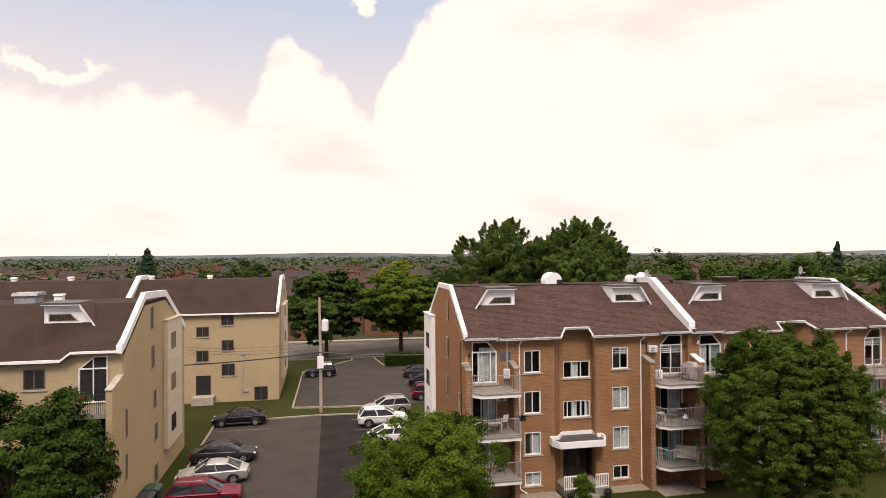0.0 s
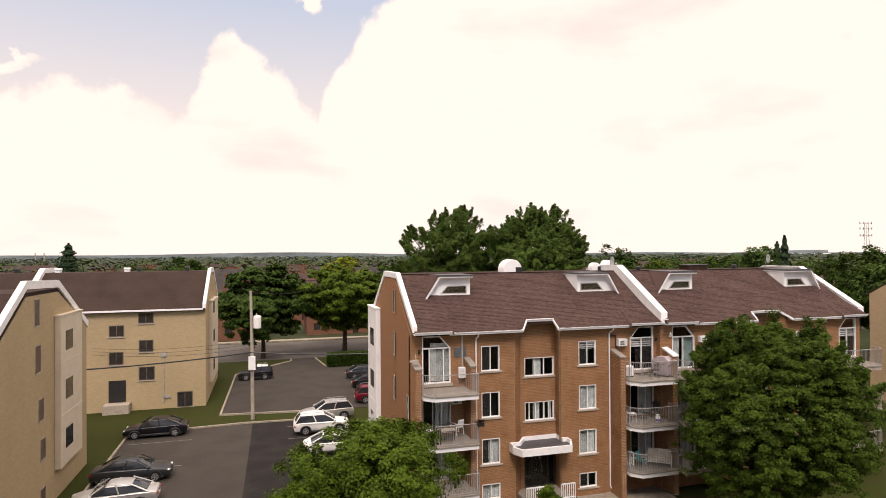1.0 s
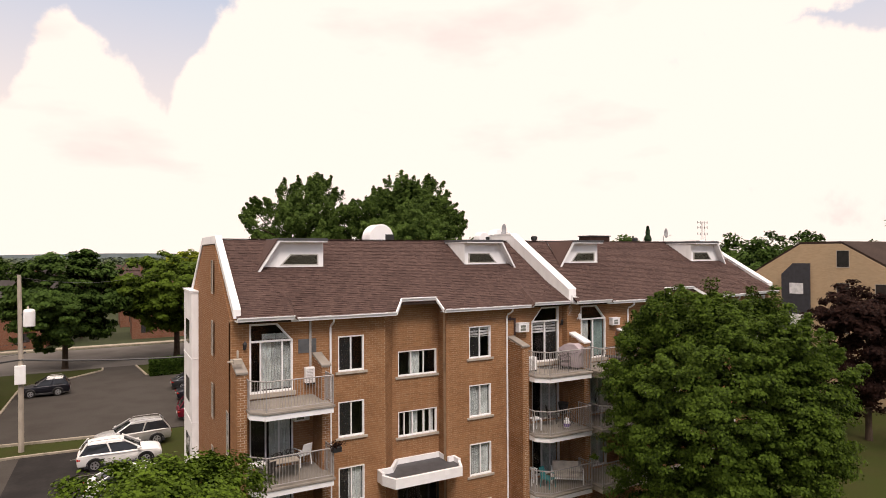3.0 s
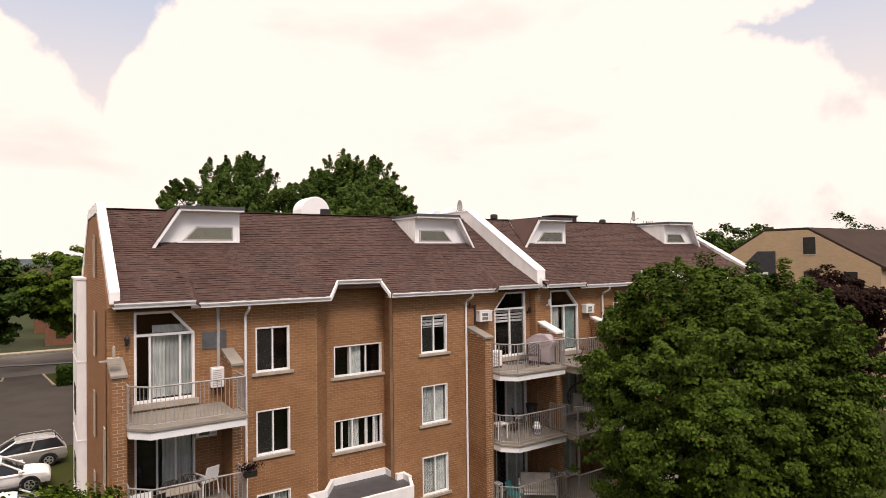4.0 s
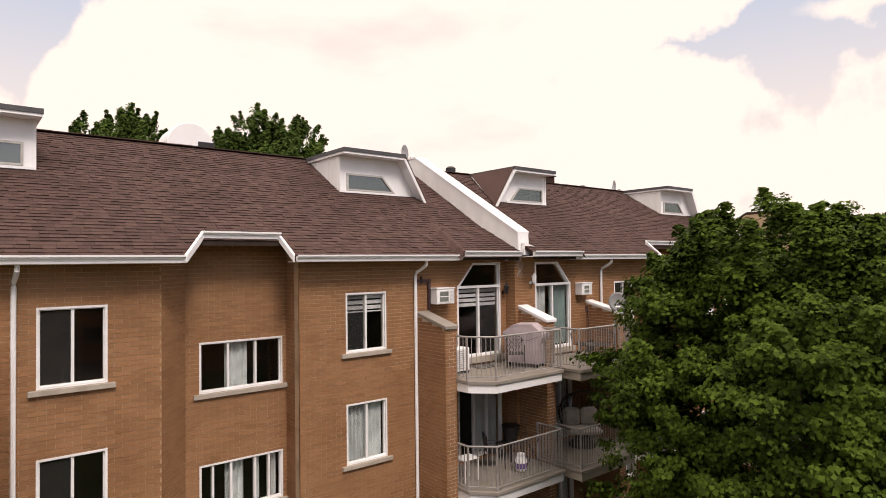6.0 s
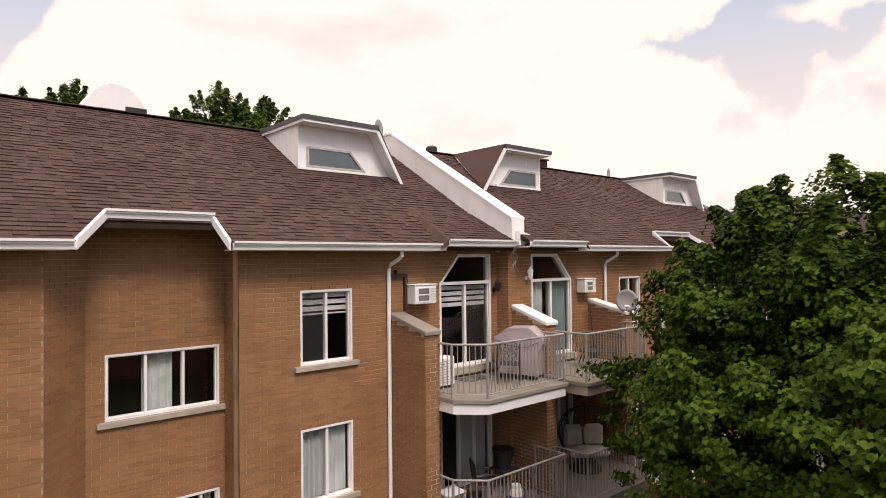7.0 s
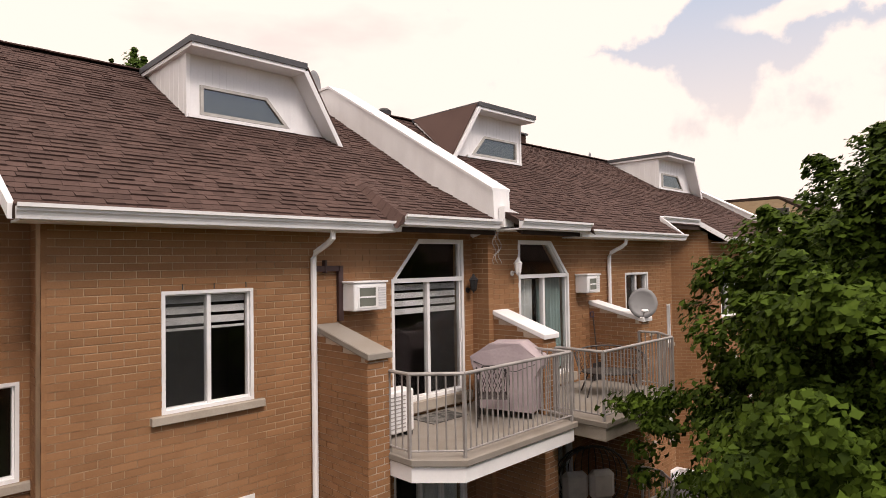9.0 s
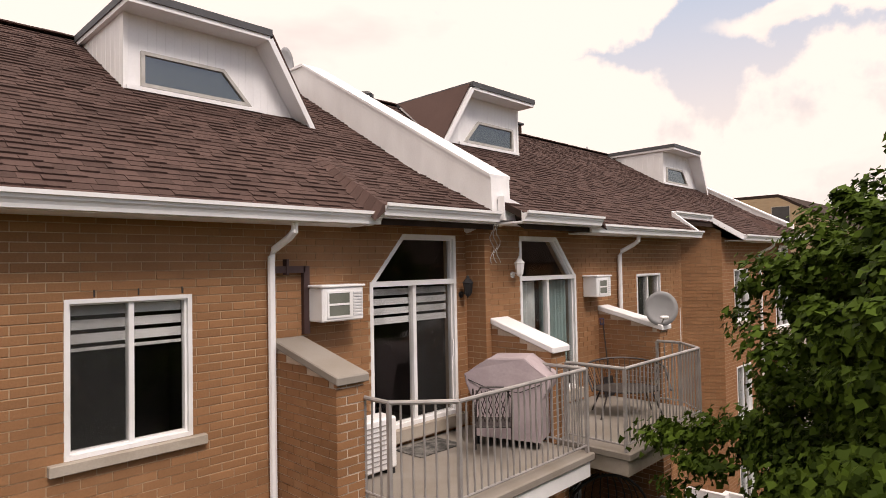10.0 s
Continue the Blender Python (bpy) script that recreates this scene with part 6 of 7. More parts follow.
def barbecue(m):
    b = thing("barbecue", "barbecue grill under a grey mauve fabric cover", "barbecue", m)
    prof = [(-0.45, 0.14), (-0.47, 0.62), (-0.57, 0.82), (-0.58, 0.93), (-0.45, 1.03), (-0.25, 1.17), (0.25, 1.18), (0.45, 1.04), (0.58, 0.93), (0.57, 0.82), (0.47, 0.62), (0.46, 0.10)]
    vs, fs = [], []
    n = len(prof)
    rng = random.Random(9)
    cols = (-0.30, -0.29, -0.20, -0.06, 0.08, 0.20, 0.29, 0.30)
    for k, y in enumerate(cols):
        s = 0.96 if k in (0, len(cols) - 1) else 1.0
        for x, z in prof:
            vs.append((x * s + rng.uniform(-0.012, 0.012), y + 0.05 * (z - 0.6) * (1 if y < 0 else -1) + rng.uniform(-0.015, 0.015), z * (0.985 if s < 1 else 1.0) + rng.uniform(-0.012, 0.012)))
    for k in range(len(cols) - 1):
        for i in range(n - 1):
            fs.append((k * n + i, k * n + i + 1, (k + 1) * n + i + 1, (k + 1) * n + i))
    fs += [list(range(n))[::-1], [(len(cols) - 1) * n + i for i in range(n)]]
    part("cover", Geo().add(vs, fs), PURPLE, b, "sagging grey mauve fabric cover")
    for x, y in ((-0.40, -0.22), (0.40, -0.22), (-0.40, 0.22), (0.40, 0.22)):
        part("leg", Geo().box(x - 0.02, x + 0.02, y - 0.02, y + 0.02, 0, 0.35), BLACK, b)
    part("wheel", Geo().tube([(-0.44, -0.24, 0.09), (-0.40, -0.24, 0.09)], 0.09, 14), BLACK, b)
    part("strap", Geo().tube([(0.50, -0.30, 0.86), (0.20, -0.335, 0.74), (-0.2, -0.335, 0.76), (-0.52, -0.30, 0.87)], 0.006, 5), BLACK, b)
    return b


barbecue(pose(16.06, -1.04, 7.07, 0, 0, -68))


def metal_chair(m, label, material=DARKCHAIR):
    c = thing("patio_chair", label, "chair", m)
    for x in (-0.24, 0.24):
        part("leg", Geo().tube([(x, -0.25, 0), (x * 0.96, -0.22, 0.42), (x, -0.20, 0.62)], 0.012, 6), material, c)
        part("leg", Geo().tube([(x, 0.26, 0), (x * 0.96, 0.20, 0.42), (x, 0.27, 0.90)], 0.012, 6), material, c)
        part("armrest", Geo().tube([(x, -0.22, 0.62), (x, 0.0, 0.65), (x, 0.23, 0.64)], 0.014, 6), material, c)
    part("seat", Geo().slab([(-0.23, -0.24), (0.23, -0.24), (0.22, 0.22), (-0.22, 0.22)], 0.41, 0.43), material, c, bevel=0.006)
    part("back_rim", Geo().tube([(-0.23, 0.21, 0.46), (-0.24, 0.26, 0.78), (-0.14, 0.28, 0.92), (0.14, 0.28, 0.92), (0.24, 0.26, 0.78), (0.23, 0.21, 0.46)], 0.013, 6), material, c)
    for k in range(9):
        x = -0.2 + k * 0.05
        part("lattice", Geo().tube([(x, 0.215, 0.48), (max(-0.2, min(0.2, x + 0.14)), 0.265, 0.88)], 0.006, 5), material, c)
        part("lattice", Geo().tube([(x, 0.215, 0.48), (max(-0.2, min(0.2, x - 0.14)), 0.265, 0.88)], 0.006, 5), material, c)
    return c


chair0 = metal_chair(pose(15.40, -1.25, 7.07, 0, 0, 129), "dark metal patio chair with a lattice back")
for x, y, z, r in ((15.05, -0.75, 4.42, 60), (1.95, -0.95, 4.42, 200), (2.75, -0.75, 4.42, 150), (2.9, -0.8, 1.77, 170)):
    copy_thing(chair0, pose(x, y, z, 0, 0, r))


def love_seat(m):
    s = thing("love_seat", "round-backed dark wire love seat on the balcony", "seat", m)
    rim = [(0.62 * math.cos(a), 0.30 * math.sin(a) + 0.12 * math.sin(a), 0.72 + 0.12 * math.sin(a)) for a in [math.pi * k / 14 for k in range(15)]]
    rim = [(-0.60, -0.32, 0.44)] + [(x * 1.02, y + 0.02, z) for x, y, z in rim[::-1]] + [(0.60, -0.32, 0.44)]
    part("rim", Geo().tube(rim, 0.016, 6), DARKCHAIR, s)
    base = [(0.52 * math.cos(a), 0.36 * math.sin(a), 0.42) for a in [2 * math.pi * k / 20 for k in range(20)]]
    part("seat_ring", Geo().tube(base, 0.014, 6, close=True), DARKCHAIR, s)
    part("seat", Geo().slab([(x * 0.96, y * 0.96) for x, y, _ in base], 0.40, 0.425), WICKER, s, "woven dark seat")
    for k in range(1, 22):
        a = math.pi * k / 22
        part("spoke", Geo().tube([(0.5 * math.cos(a), 0.35 * math.sin(a), 0.42), (0.63 * math.cos(a), 0.44 * math.sin(a), 0.72 + 0.12 * math.sin(a))], 0.005, 5), DARKCHAIR, s)
    for x, y in ((-0.42, -0.26), (0.42, -0.26), (-0.42, 0.26), (0.42, 0.26)):
        part("leg", Geo().tube([(x * 0.8, y * 0.8, 0.42), (x * 1.15, y * 1.25, 0)], 0.014, 6), DARKCHAIR, s)
    return s


love_seat(pose(18.40, -1.52, 7.07, 0, 0, -48))

solo("doormat", Geo().box(14.72, 15.5, -0.62, -0.14, 7.072, 7.088), MATM, "speckled grey doormat before the patio door", "doormat", bevel=0.005)


def shovel(m):
    s = thing("snow_shovel", "dark blue snow shovel leaning on the pier", "shovel", m)
    part("shaft", Geo().tube([(0, 0, 0.3), (0.03, 0.12, 1.32)], 0.014, 6), DARKMETAL, s)
    part("grip", Geo().tube([(-0.05, 0.12, 1.30), (-0.06, 0.13, 1.40), (0.06, 0.13, 1.40), (0.05, 0.12, 1.30)], 0.014, 6, close=True), mat("navy_plastic", (0.02, 0.025, 0.09), 0.4), s)
    part("blade", Geo().prism([(-0.2, -0.02, 0.02), (0.2, -0.02, 0.02), (0.17, 0.02, 0.36), (-0.17, 0.02, 0.36)], (0, 0.012, 0)), DARKMETAL, s)


shovel(pose(19.42, -0.66, 7.07))


def dish(m, r, label, mast=0.5, material=DISHGREY):
    """A satellite dish that looks along -y and up, on a mast that stands at the origin."""
    d = thing("satellite_dish", label, "satellite dish", m)
    g = Geo()
    vs, fs = [], []
    n = 20
    for k in range(5):
        q = k / 4
        vs += [(r * q * math.cos(2 * math.pi * i / n), -0.12 - 0.10 * r * q * q * 2, mast + r * q * 1.08 * math.sin(2 * math.pi * i / n)) for i in range(n)]
    vs += [(x, y + 0.012, z) for x, y, z in vs]
    for k in range(4):
        for i in range(n):
            j = (i + 1) % n
            fs += [(k * n + i, k * n + j, (k + 1) * n + j, (k + 1) * n + i), (5 * n + (k + 1) * n + i, 5 * n + (k + 1) * n + j, 5 * n + k * n + j, 5 * n + k * n + i)]
    fs += [(4 * n + i, 4 * n + (i + 1) % n, 9 * n + (i + 1) % n, 9 * n + i) for i in range(n)]
    part("reflector", g.add(vs, fs), material, d, smooth=True)
    part("mast", Geo().tube([(0, 0.05, -0.25), (0, 0.0, mast * 0.6), (0, -0.10, mast)], 0.02, 8), material, d)
    part("feed_arm", Geo().tube([(0, -0.14, mast - r * 0.95), (0, -0.16 - r * 0.9, mast - r * 0.5)], 0.012, 6), material, d)
    part("feed_horn", Geo().box(-0.07, 0.07, -0.24 - r * 0.9, -0.14 - r * 0.9, mast - r * 0.56, mast - r * 0.36), VINYL, d, bevel=0.02)
    return d


dish(pose(19.72, -1.50, 8.30, 0, 0, -56), 0.28, "grey satellite dish fixed to the balcony pier", 0.38)
dish(pose(16.35, 5.3, 13.38, 0, 0, 30), 0.30, "grey satellite dish on the roof ridge", 0.55)
dish(pose(31.5, 7.0, 13.36, 0, 0, 20), 0.32, "grey satellite dish on the roof", 0.6)

# small white box and pipe on the corner pier
solo("junction_box", Geo().box(0.56, 0.86, -1.08, -0.82, 8.66, 8.84).box(0.36, 0.58, -1.0, -0.94, 8.72, 8.78).lathe([(0.04, 8.84), (0.04, 9.12), (0.025, 9.14)], 0.72, -0.94, 10), SILL, "weathered white service box on the pier cap", "service box", bevel=0.01)


def hooded_vent(m, r, label, w=0.9):
    """A half-round white roof ventilator."""
    v = thing("roof_ventilator", label, "ventilator", m)
    n = 14
    arc = [(r * math.cos(math.pi * k / n), r * 1.08 * math.sin(math.pi * k / n)) for k in range(n + 1)]
    part("hood", Geo().xz(arc + [(-r, -0.25), (r, -0.25)], 0, w), WHITE, v, "bright white curved hood", bevel=0.02)
    part("mouth", Geo().box(r * 0.30, r * 1.02, -0.02, 0.0, -0.22, r * 0.28), BLACK, v, "dark square outlet")
    return v


hooded_vent(pose(9.05, 5.5, 13.40), 0.66, "white half-round roof ventilator on the flat ridge", 1.1)
hooded_vent(pose(15.9, 6.4, 13.45), 0.34, "small white half-round roof ventilator", 0.6)
hooded_vent(pose(16.9, 6.4, 13.62), 0.34, "small white half-round roof ventilator", 0.6)


def flue(x, y, z, r, h):
    f = thing("roof_flue", "short black round roof flue", "flue", pose(x, y, z))
    part("pipe", Geo().lathe([(r, -0.3), (r, h)], 0, 0, 14), DARKMETAL, f)
    part("cowl", Geo().lathe([(r * 1.35, h), (r * 1.35, h + 0.16), (r * 0.8, h + 0.22)], 0, 0, 14), DARKMETAL, f)


for x, y, z in ((18.3, 4.8, 13.1), (27.2, 5.6, 13.1)):
    flue(x, y, z, 0.14, 0.25)
u = thing("roof_unit", "low brown roof exhaust unit", "roof unit", pose(23.0, 4.9, 13.15))
part("body", Geo().box(-0.8, 0.8, -0.5, 0.5, -0.1, 0.42), ROOF_UNDER, u, bevel=0.02)
part("lid", Geo().box(-0.85, 0.85, -0.55, 0.55, 0.42, 0.48), SLATE, u, bevel=0.01)


def planter(m, label):
    p = thing("planter", label, "pot", m)
    part("pot", Geo().lathe([(0.17, 0), (0.23, 0.40), (0.26, 0.42), (0.26, 0.46), (0.22, 0.46)], 0, 0, 16), BLACK, p)
    rq = np.random.default_rng(6)
    v = rq.normal(size=(120, 3)) * np.array([0.11, 0.11, 0.07]) + np.array([0, 0, 0.54])
    o = new("leaves", leaf_mesh("leaves", v, rq.normal(size=v.shape) + np.array([0, 0, 0.6]), 0.08, LEAF_DARK, rq, False))
    o.parent = p


planter(pose(7.2, -1.75, 0.0), "black pot of greenery beside the porch")
planter(pose(9.75, -1.7, 0.0), "black pot of greenery beside the porch")

# ---- furniture on the lower balconies ----


def side_table(m, material, label, w=0.5, d=0.4, h=0.55):
    t = thing("side_table", label, "table", m)
    part("tabletop", Geo().box(-w / 2, w / 2, -d / 2, d / 2, h, h + 0.03), material, t, bevel=0.006)
    for x in (-w / 2 + 0.03, w / 2 - 0.03):
        for y in (-d / 2 + 0.03, d / 2 - 0.03):
            part("leg", Geo().box(x - 0.018, x + 0.018, y - 0.018, y + 0.018, 0, h), material, t)
    return t


side_table(pose(13.85, -1.0, 4.42), WHITE, "white square patio side table")
side_table(pose(2.25, -1.45, 4.42), SILL, "pale wooden patio table", 1.0, 0.55, 0.68)
side_table(pose(1.35, -1.1, 4.42), WHITE, "white plastic patio table", 0.55, 0.5, 0.6)
solo("planter", Geo().lathe([(0.17, 0), (0.25, 0.42), (0.27, 0.45), (0.24, 0.45)], 0, 0, 16), BLACK, "black round plant pot", "pot", pose(15.9, -0.55, 4.90))
side_table(pose(15.9, -0.55, 4.42), DARKCHAIR, "dark metal plant stand", 0.5, 0.5, 0.45)
t = thing("propane_tank", "white propane tank with a purple label", "gas tank", pose(15.35, -1.45, 4.42))
part("cylinder", Geo().lathe([(0.12, 0.02), (0.155, 0.06), (0.155, 0.30), (0.11, 0.38), (0.03, 0.41)], 0, 0, 18), WHITE, t, smooth=True)
part("label_band", Geo().lathe([(0.158, 0.10), (0.158, 0.24)], 0, 0, 18), COPPER, t, "purple label band")
part("collar", Geo().lathe([(0.10, 0.38), (0.10, 0.47), (0.08, 0.47)], 0, 0, 14), WHITE, t)
t = thing("folding_rack", "dark folding drying rack", "rack", pose(15.75, -1.3, 4.42))
for y in (-0.22, 0.22):
    part("leg", Geo().tube([(-0.35, y, 0), (0.30, y, 0.85)], 0.012, 6), DARKCHAIR, t)
    part("leg", Geo().tube([(0.35, y, 0), (-0.30, y, 0.85)], 0.012, 6), DARKCHAIR, t)
for k in range(5):
    x = -0.30 + 0.15 * k
    part("rung", Geo().tube([(x, -0.22, 0.85), (x, 0.22, 0.85)], 0.007, 5), DARKCHAIR, t)


def plastic_chair(m, material, label):
    c = thing("plastic_chair", label, "chair", m)
    part("seat", Geo().slab([(-0.25, -0.25), (0.25, -0.25), (0.22, 0.22), (-0.22, 0.22)], 0.38, 0.42), material, c, bevel=0.012)
    part("backrest", Geo().prism([(-0.23, 0.20, 0.40), (0.23, 0.20, 0.40), (0.20, 0.34, 0.86), (-0.20, 0.34, 0.86)], (0, 0.03, 0)), material, c, bevel=0.01)
    for x in (-0.23, 0.23):
        part("armrest", Geo().box(x - 0.025, x + 0.025, -0.22, 0.26, 0.60, 0.63), material, c)
        for y in (-0.22, 0.2):
            part("leg", Geo().tube([(x, y, 0.62 if y < 0 else 0.4), (x * 1.1, y * 1.15, 0)], 0.02, 6), material, c)
    return c


plastic_chair(pose(14.45, -1.15, 1.77, 0, 0, 20), TEAL, "teal plastic patio chair")
plastic_chair(pose(1.55, -1.55, 4.42, 0, 0, 200), DARKCHAIR, "dark plastic patio chair")
plastic_chair(pose(3.1, -0.75, 4.62, 0, 0, 200), WHITE, "white cushioned patio chair")
so = thing("patio_sofa", "white-framed patio sofa with pale cushions", "sofa", pose(15.65, -1.1, 1.77, 0, 0, -38))
part("frame", Geo().box(-0.75, 0.75, -0.35, 0.35, 0.22, 0.28), WHITE, so, bevel=0.01)
for x in (-0.72, 0.72):
    for y in (-0.32, 0.32):
        part("leg", Geo().box(x - 0.03, x + 0.03, y - 0.03, y + 0.03, 0, 0.6), WHITE, so)
    part("armrest", Geo().box(x - 0.03, x + 0.03, -0.35, 0.35, 0.58, 0.62), WHITE, so)
part("cushion", Geo().box(-0.68, 0.68, -0.33, 0.25, 0.28, 0.42), CREAM, so, "pale seat cushion", bevel=0.04)
part("backrest", Geo().prism([(-0.68, 0.20, 0.40), (0.68, 0.20, 0.40), (0.68, 0.36, 0.85), (-0.68, 0.36, 0.85)], (0, 0.10, 0)), CREAM, so, "pale back cushion", bevel=0.03)
side_table(pose(14.0, -0.6, 1.77), VINYL, "white narrow side cabinet", 0.35, 0.3, 0.75)


def egg_chair(m):
    e = thing("egg_chair", "double wicker egg chair with cream cushions", "chair", m)
    for k in range(13):
        a = -1.25 + 2.5 * k / 12
        part("rib", Geo().tube([(0.72 * math.sin(a) * math.sin(b), 0.30 - 0.52 * math.cos(a) * math.sin(b) * -1, 1.0 - 0.62 * math.cos(b)) for b in [0.25 + 2.5 * j / 8 for j in range(9)]], 0.010, 5), WICKER, e)
    part("rim", Geo().tube([(0.72 * math.sin(2 * math.pi * k / 22), 0.22, 0.98 + 0.66 * math.cos(2 * math.pi * k / 22)) for k in range(22)], 0.022, 6, close=True), WICKER, e)
    part("base", Geo().lathe([(0.40, 0), (0.42, 0.05), (0.12, 0.36)], 0, 0.3, 16), WICKER, e)
    part("cushion", Geo().box(-0.52, 0.52, -0.08, 0.55, 0.40, 0.58), CREAM, e, "cream seat cushion", bevel=0.07)
    for x in (-0.27, 0.27):
        part("back_cushion", Geo().box(x - 0.25, x + 0.25, 0.38, 0.60, 0.55, 1.10), CREAM, e, "cream back cushion", bevel=0.08)
    return e


egg_chair(pose(18.2, -1.35, 4.42, 0, 0, -35))
window_ac(pose(3.20, -0.02, 6.15), "white window air conditioner under the balcony")
hb = thing("flower_box", "dark hanging flower box on the balcony rail", "flower box", pose(3.98, -2.08, 5.45))
part("box", Geo().box(-0.18, 0.18, -0.14, 0.10, -0.12, 0.08), BLACK, hb, bevel=0.02)
rngq = np.random.default_rng(2)
q = rngq.normal(size=(260, 3)) * np.array([0.13, 0.10, 0.06]) + np.array([0, 0, 0.12])
hbl = new("leaves", leaf_mesh("leaves", q, rngq.normal(size=q.shape), 0.06, LEAF_RED, rngq))
hbl.parent = hb
rc = thing("draped_blanket", "red blanket draped on the balcony rail", "blanket", pose(0, 0, 0))
part("cloth", curtain_geo(-21.6, -20.5, 7.80, 8.12, -1.92, 3, 0.03, 0.3), REDCLOTH, rc)

# ---- utility pole and lines ----
up = thing("utility_pole", "weathered wooden utility pole with a grey transformer", "utility pole", pose(-8.25, 24.0, 0))
part("pole", Geo().tube([(0, 0, -0.4), (-0.03, 0, 5.6), (-0.12, 0, 11.35)], [0.17, 0.15, 0.11], 12), WOODPOLE, up)
tr = part("transformer", Geo().lathe([(0.30, 8.0), (0.34, 8.05), (0.34, 9.0), (0.28, 9.12), (0.08, 9.16)], 0.42, -0.05, 18), VINYL, up, "pale grey transformer can", smooth=False)
part("bracket", Geo().box(-0.05, 0.30, -0.08, 0.0, 8.75, 8.85), DARKMETAL, up)
part("bushing", Geo().lathe([(0.05, 9.12), (0.07, 9.2), (0.03, 9.35)], 0.36, -0.05, 10), SILL, up)
part("splice_box", Geo().box(-0.34, 0.26, -0.35, -0.12, 4.35, 5.55), VINYL, up, "white terminal cabinet", bevel=0.02)
for k in range(3):
    part("insulator", Geo().lathe([(0.04, 7.0 - 0.35 * k), (0.07, 7.05 - 0.35 * k), (0.04, 7.12 - 0.35 * k)], 0.2, -0.1, 8), DARKMETAL, up)


def line(a, b, sag, r, label, material=BLACK):
    a, b = Vector(a), Vector(b)
    pts = [a.lerp(b, k / 16) - Vector((0, 0, sag * (1 - (2 * k / 16 - 1) ** 2))) for k in range(17)]
    solo("power_line", Geo().tube(pts, r, 5), material, label, "cable")


line((-8.3, 23.9, 5.9), (-40.0, 25.5, 5.7), 0.8, 0.06, "thick black overhead service cable")
line((-8.3, 23.9, 5.9), (14.0, 22.0, 6.1), 0.6, 0.06, "thick black overhead service cable")
for k in range(3):
    line((-8.1, 23.9, 7.0 - 0.35 * k), (-22.5, 30.3, 6.0 - 0.3 * k), 0.4, 0.014, "thin overhead wire to the yellow building")
line((-8.35, 24.0, 11.2), (2.0, 58.0, 11.0), 0.9, 0.014, "thin overhead wire crossing the lot")

# ---- cars ----


def paint(name, c, metal=0.3):
    return mat(name, c, 0.28, metal=metal, vary=0.02, scale=2, bump=0.0, colour2=tuple(v * 0.85 for v in c))


def curve(pts, n=5):
    """A smooth line through points of a side view."""
    q = [pts[0], *pts, pts[-1]]
    out = []
    for a, b, c, d in zip(q, q[1:], q[2:], q[3:]):
        for k in range(n):
            t = k / n
            out.append(tuple(0.5 * (2 * b[i] + (c[i] - a[i]) * t + (2 * a[i] - 5 * b[i] + 4 * c[i] - d[i]) * t * t + (3 * b[i] - a[i] - 3 * c[i] + d[i]) * t ** 3) for i in (0, 1)))
    return out + [pts[-1]]


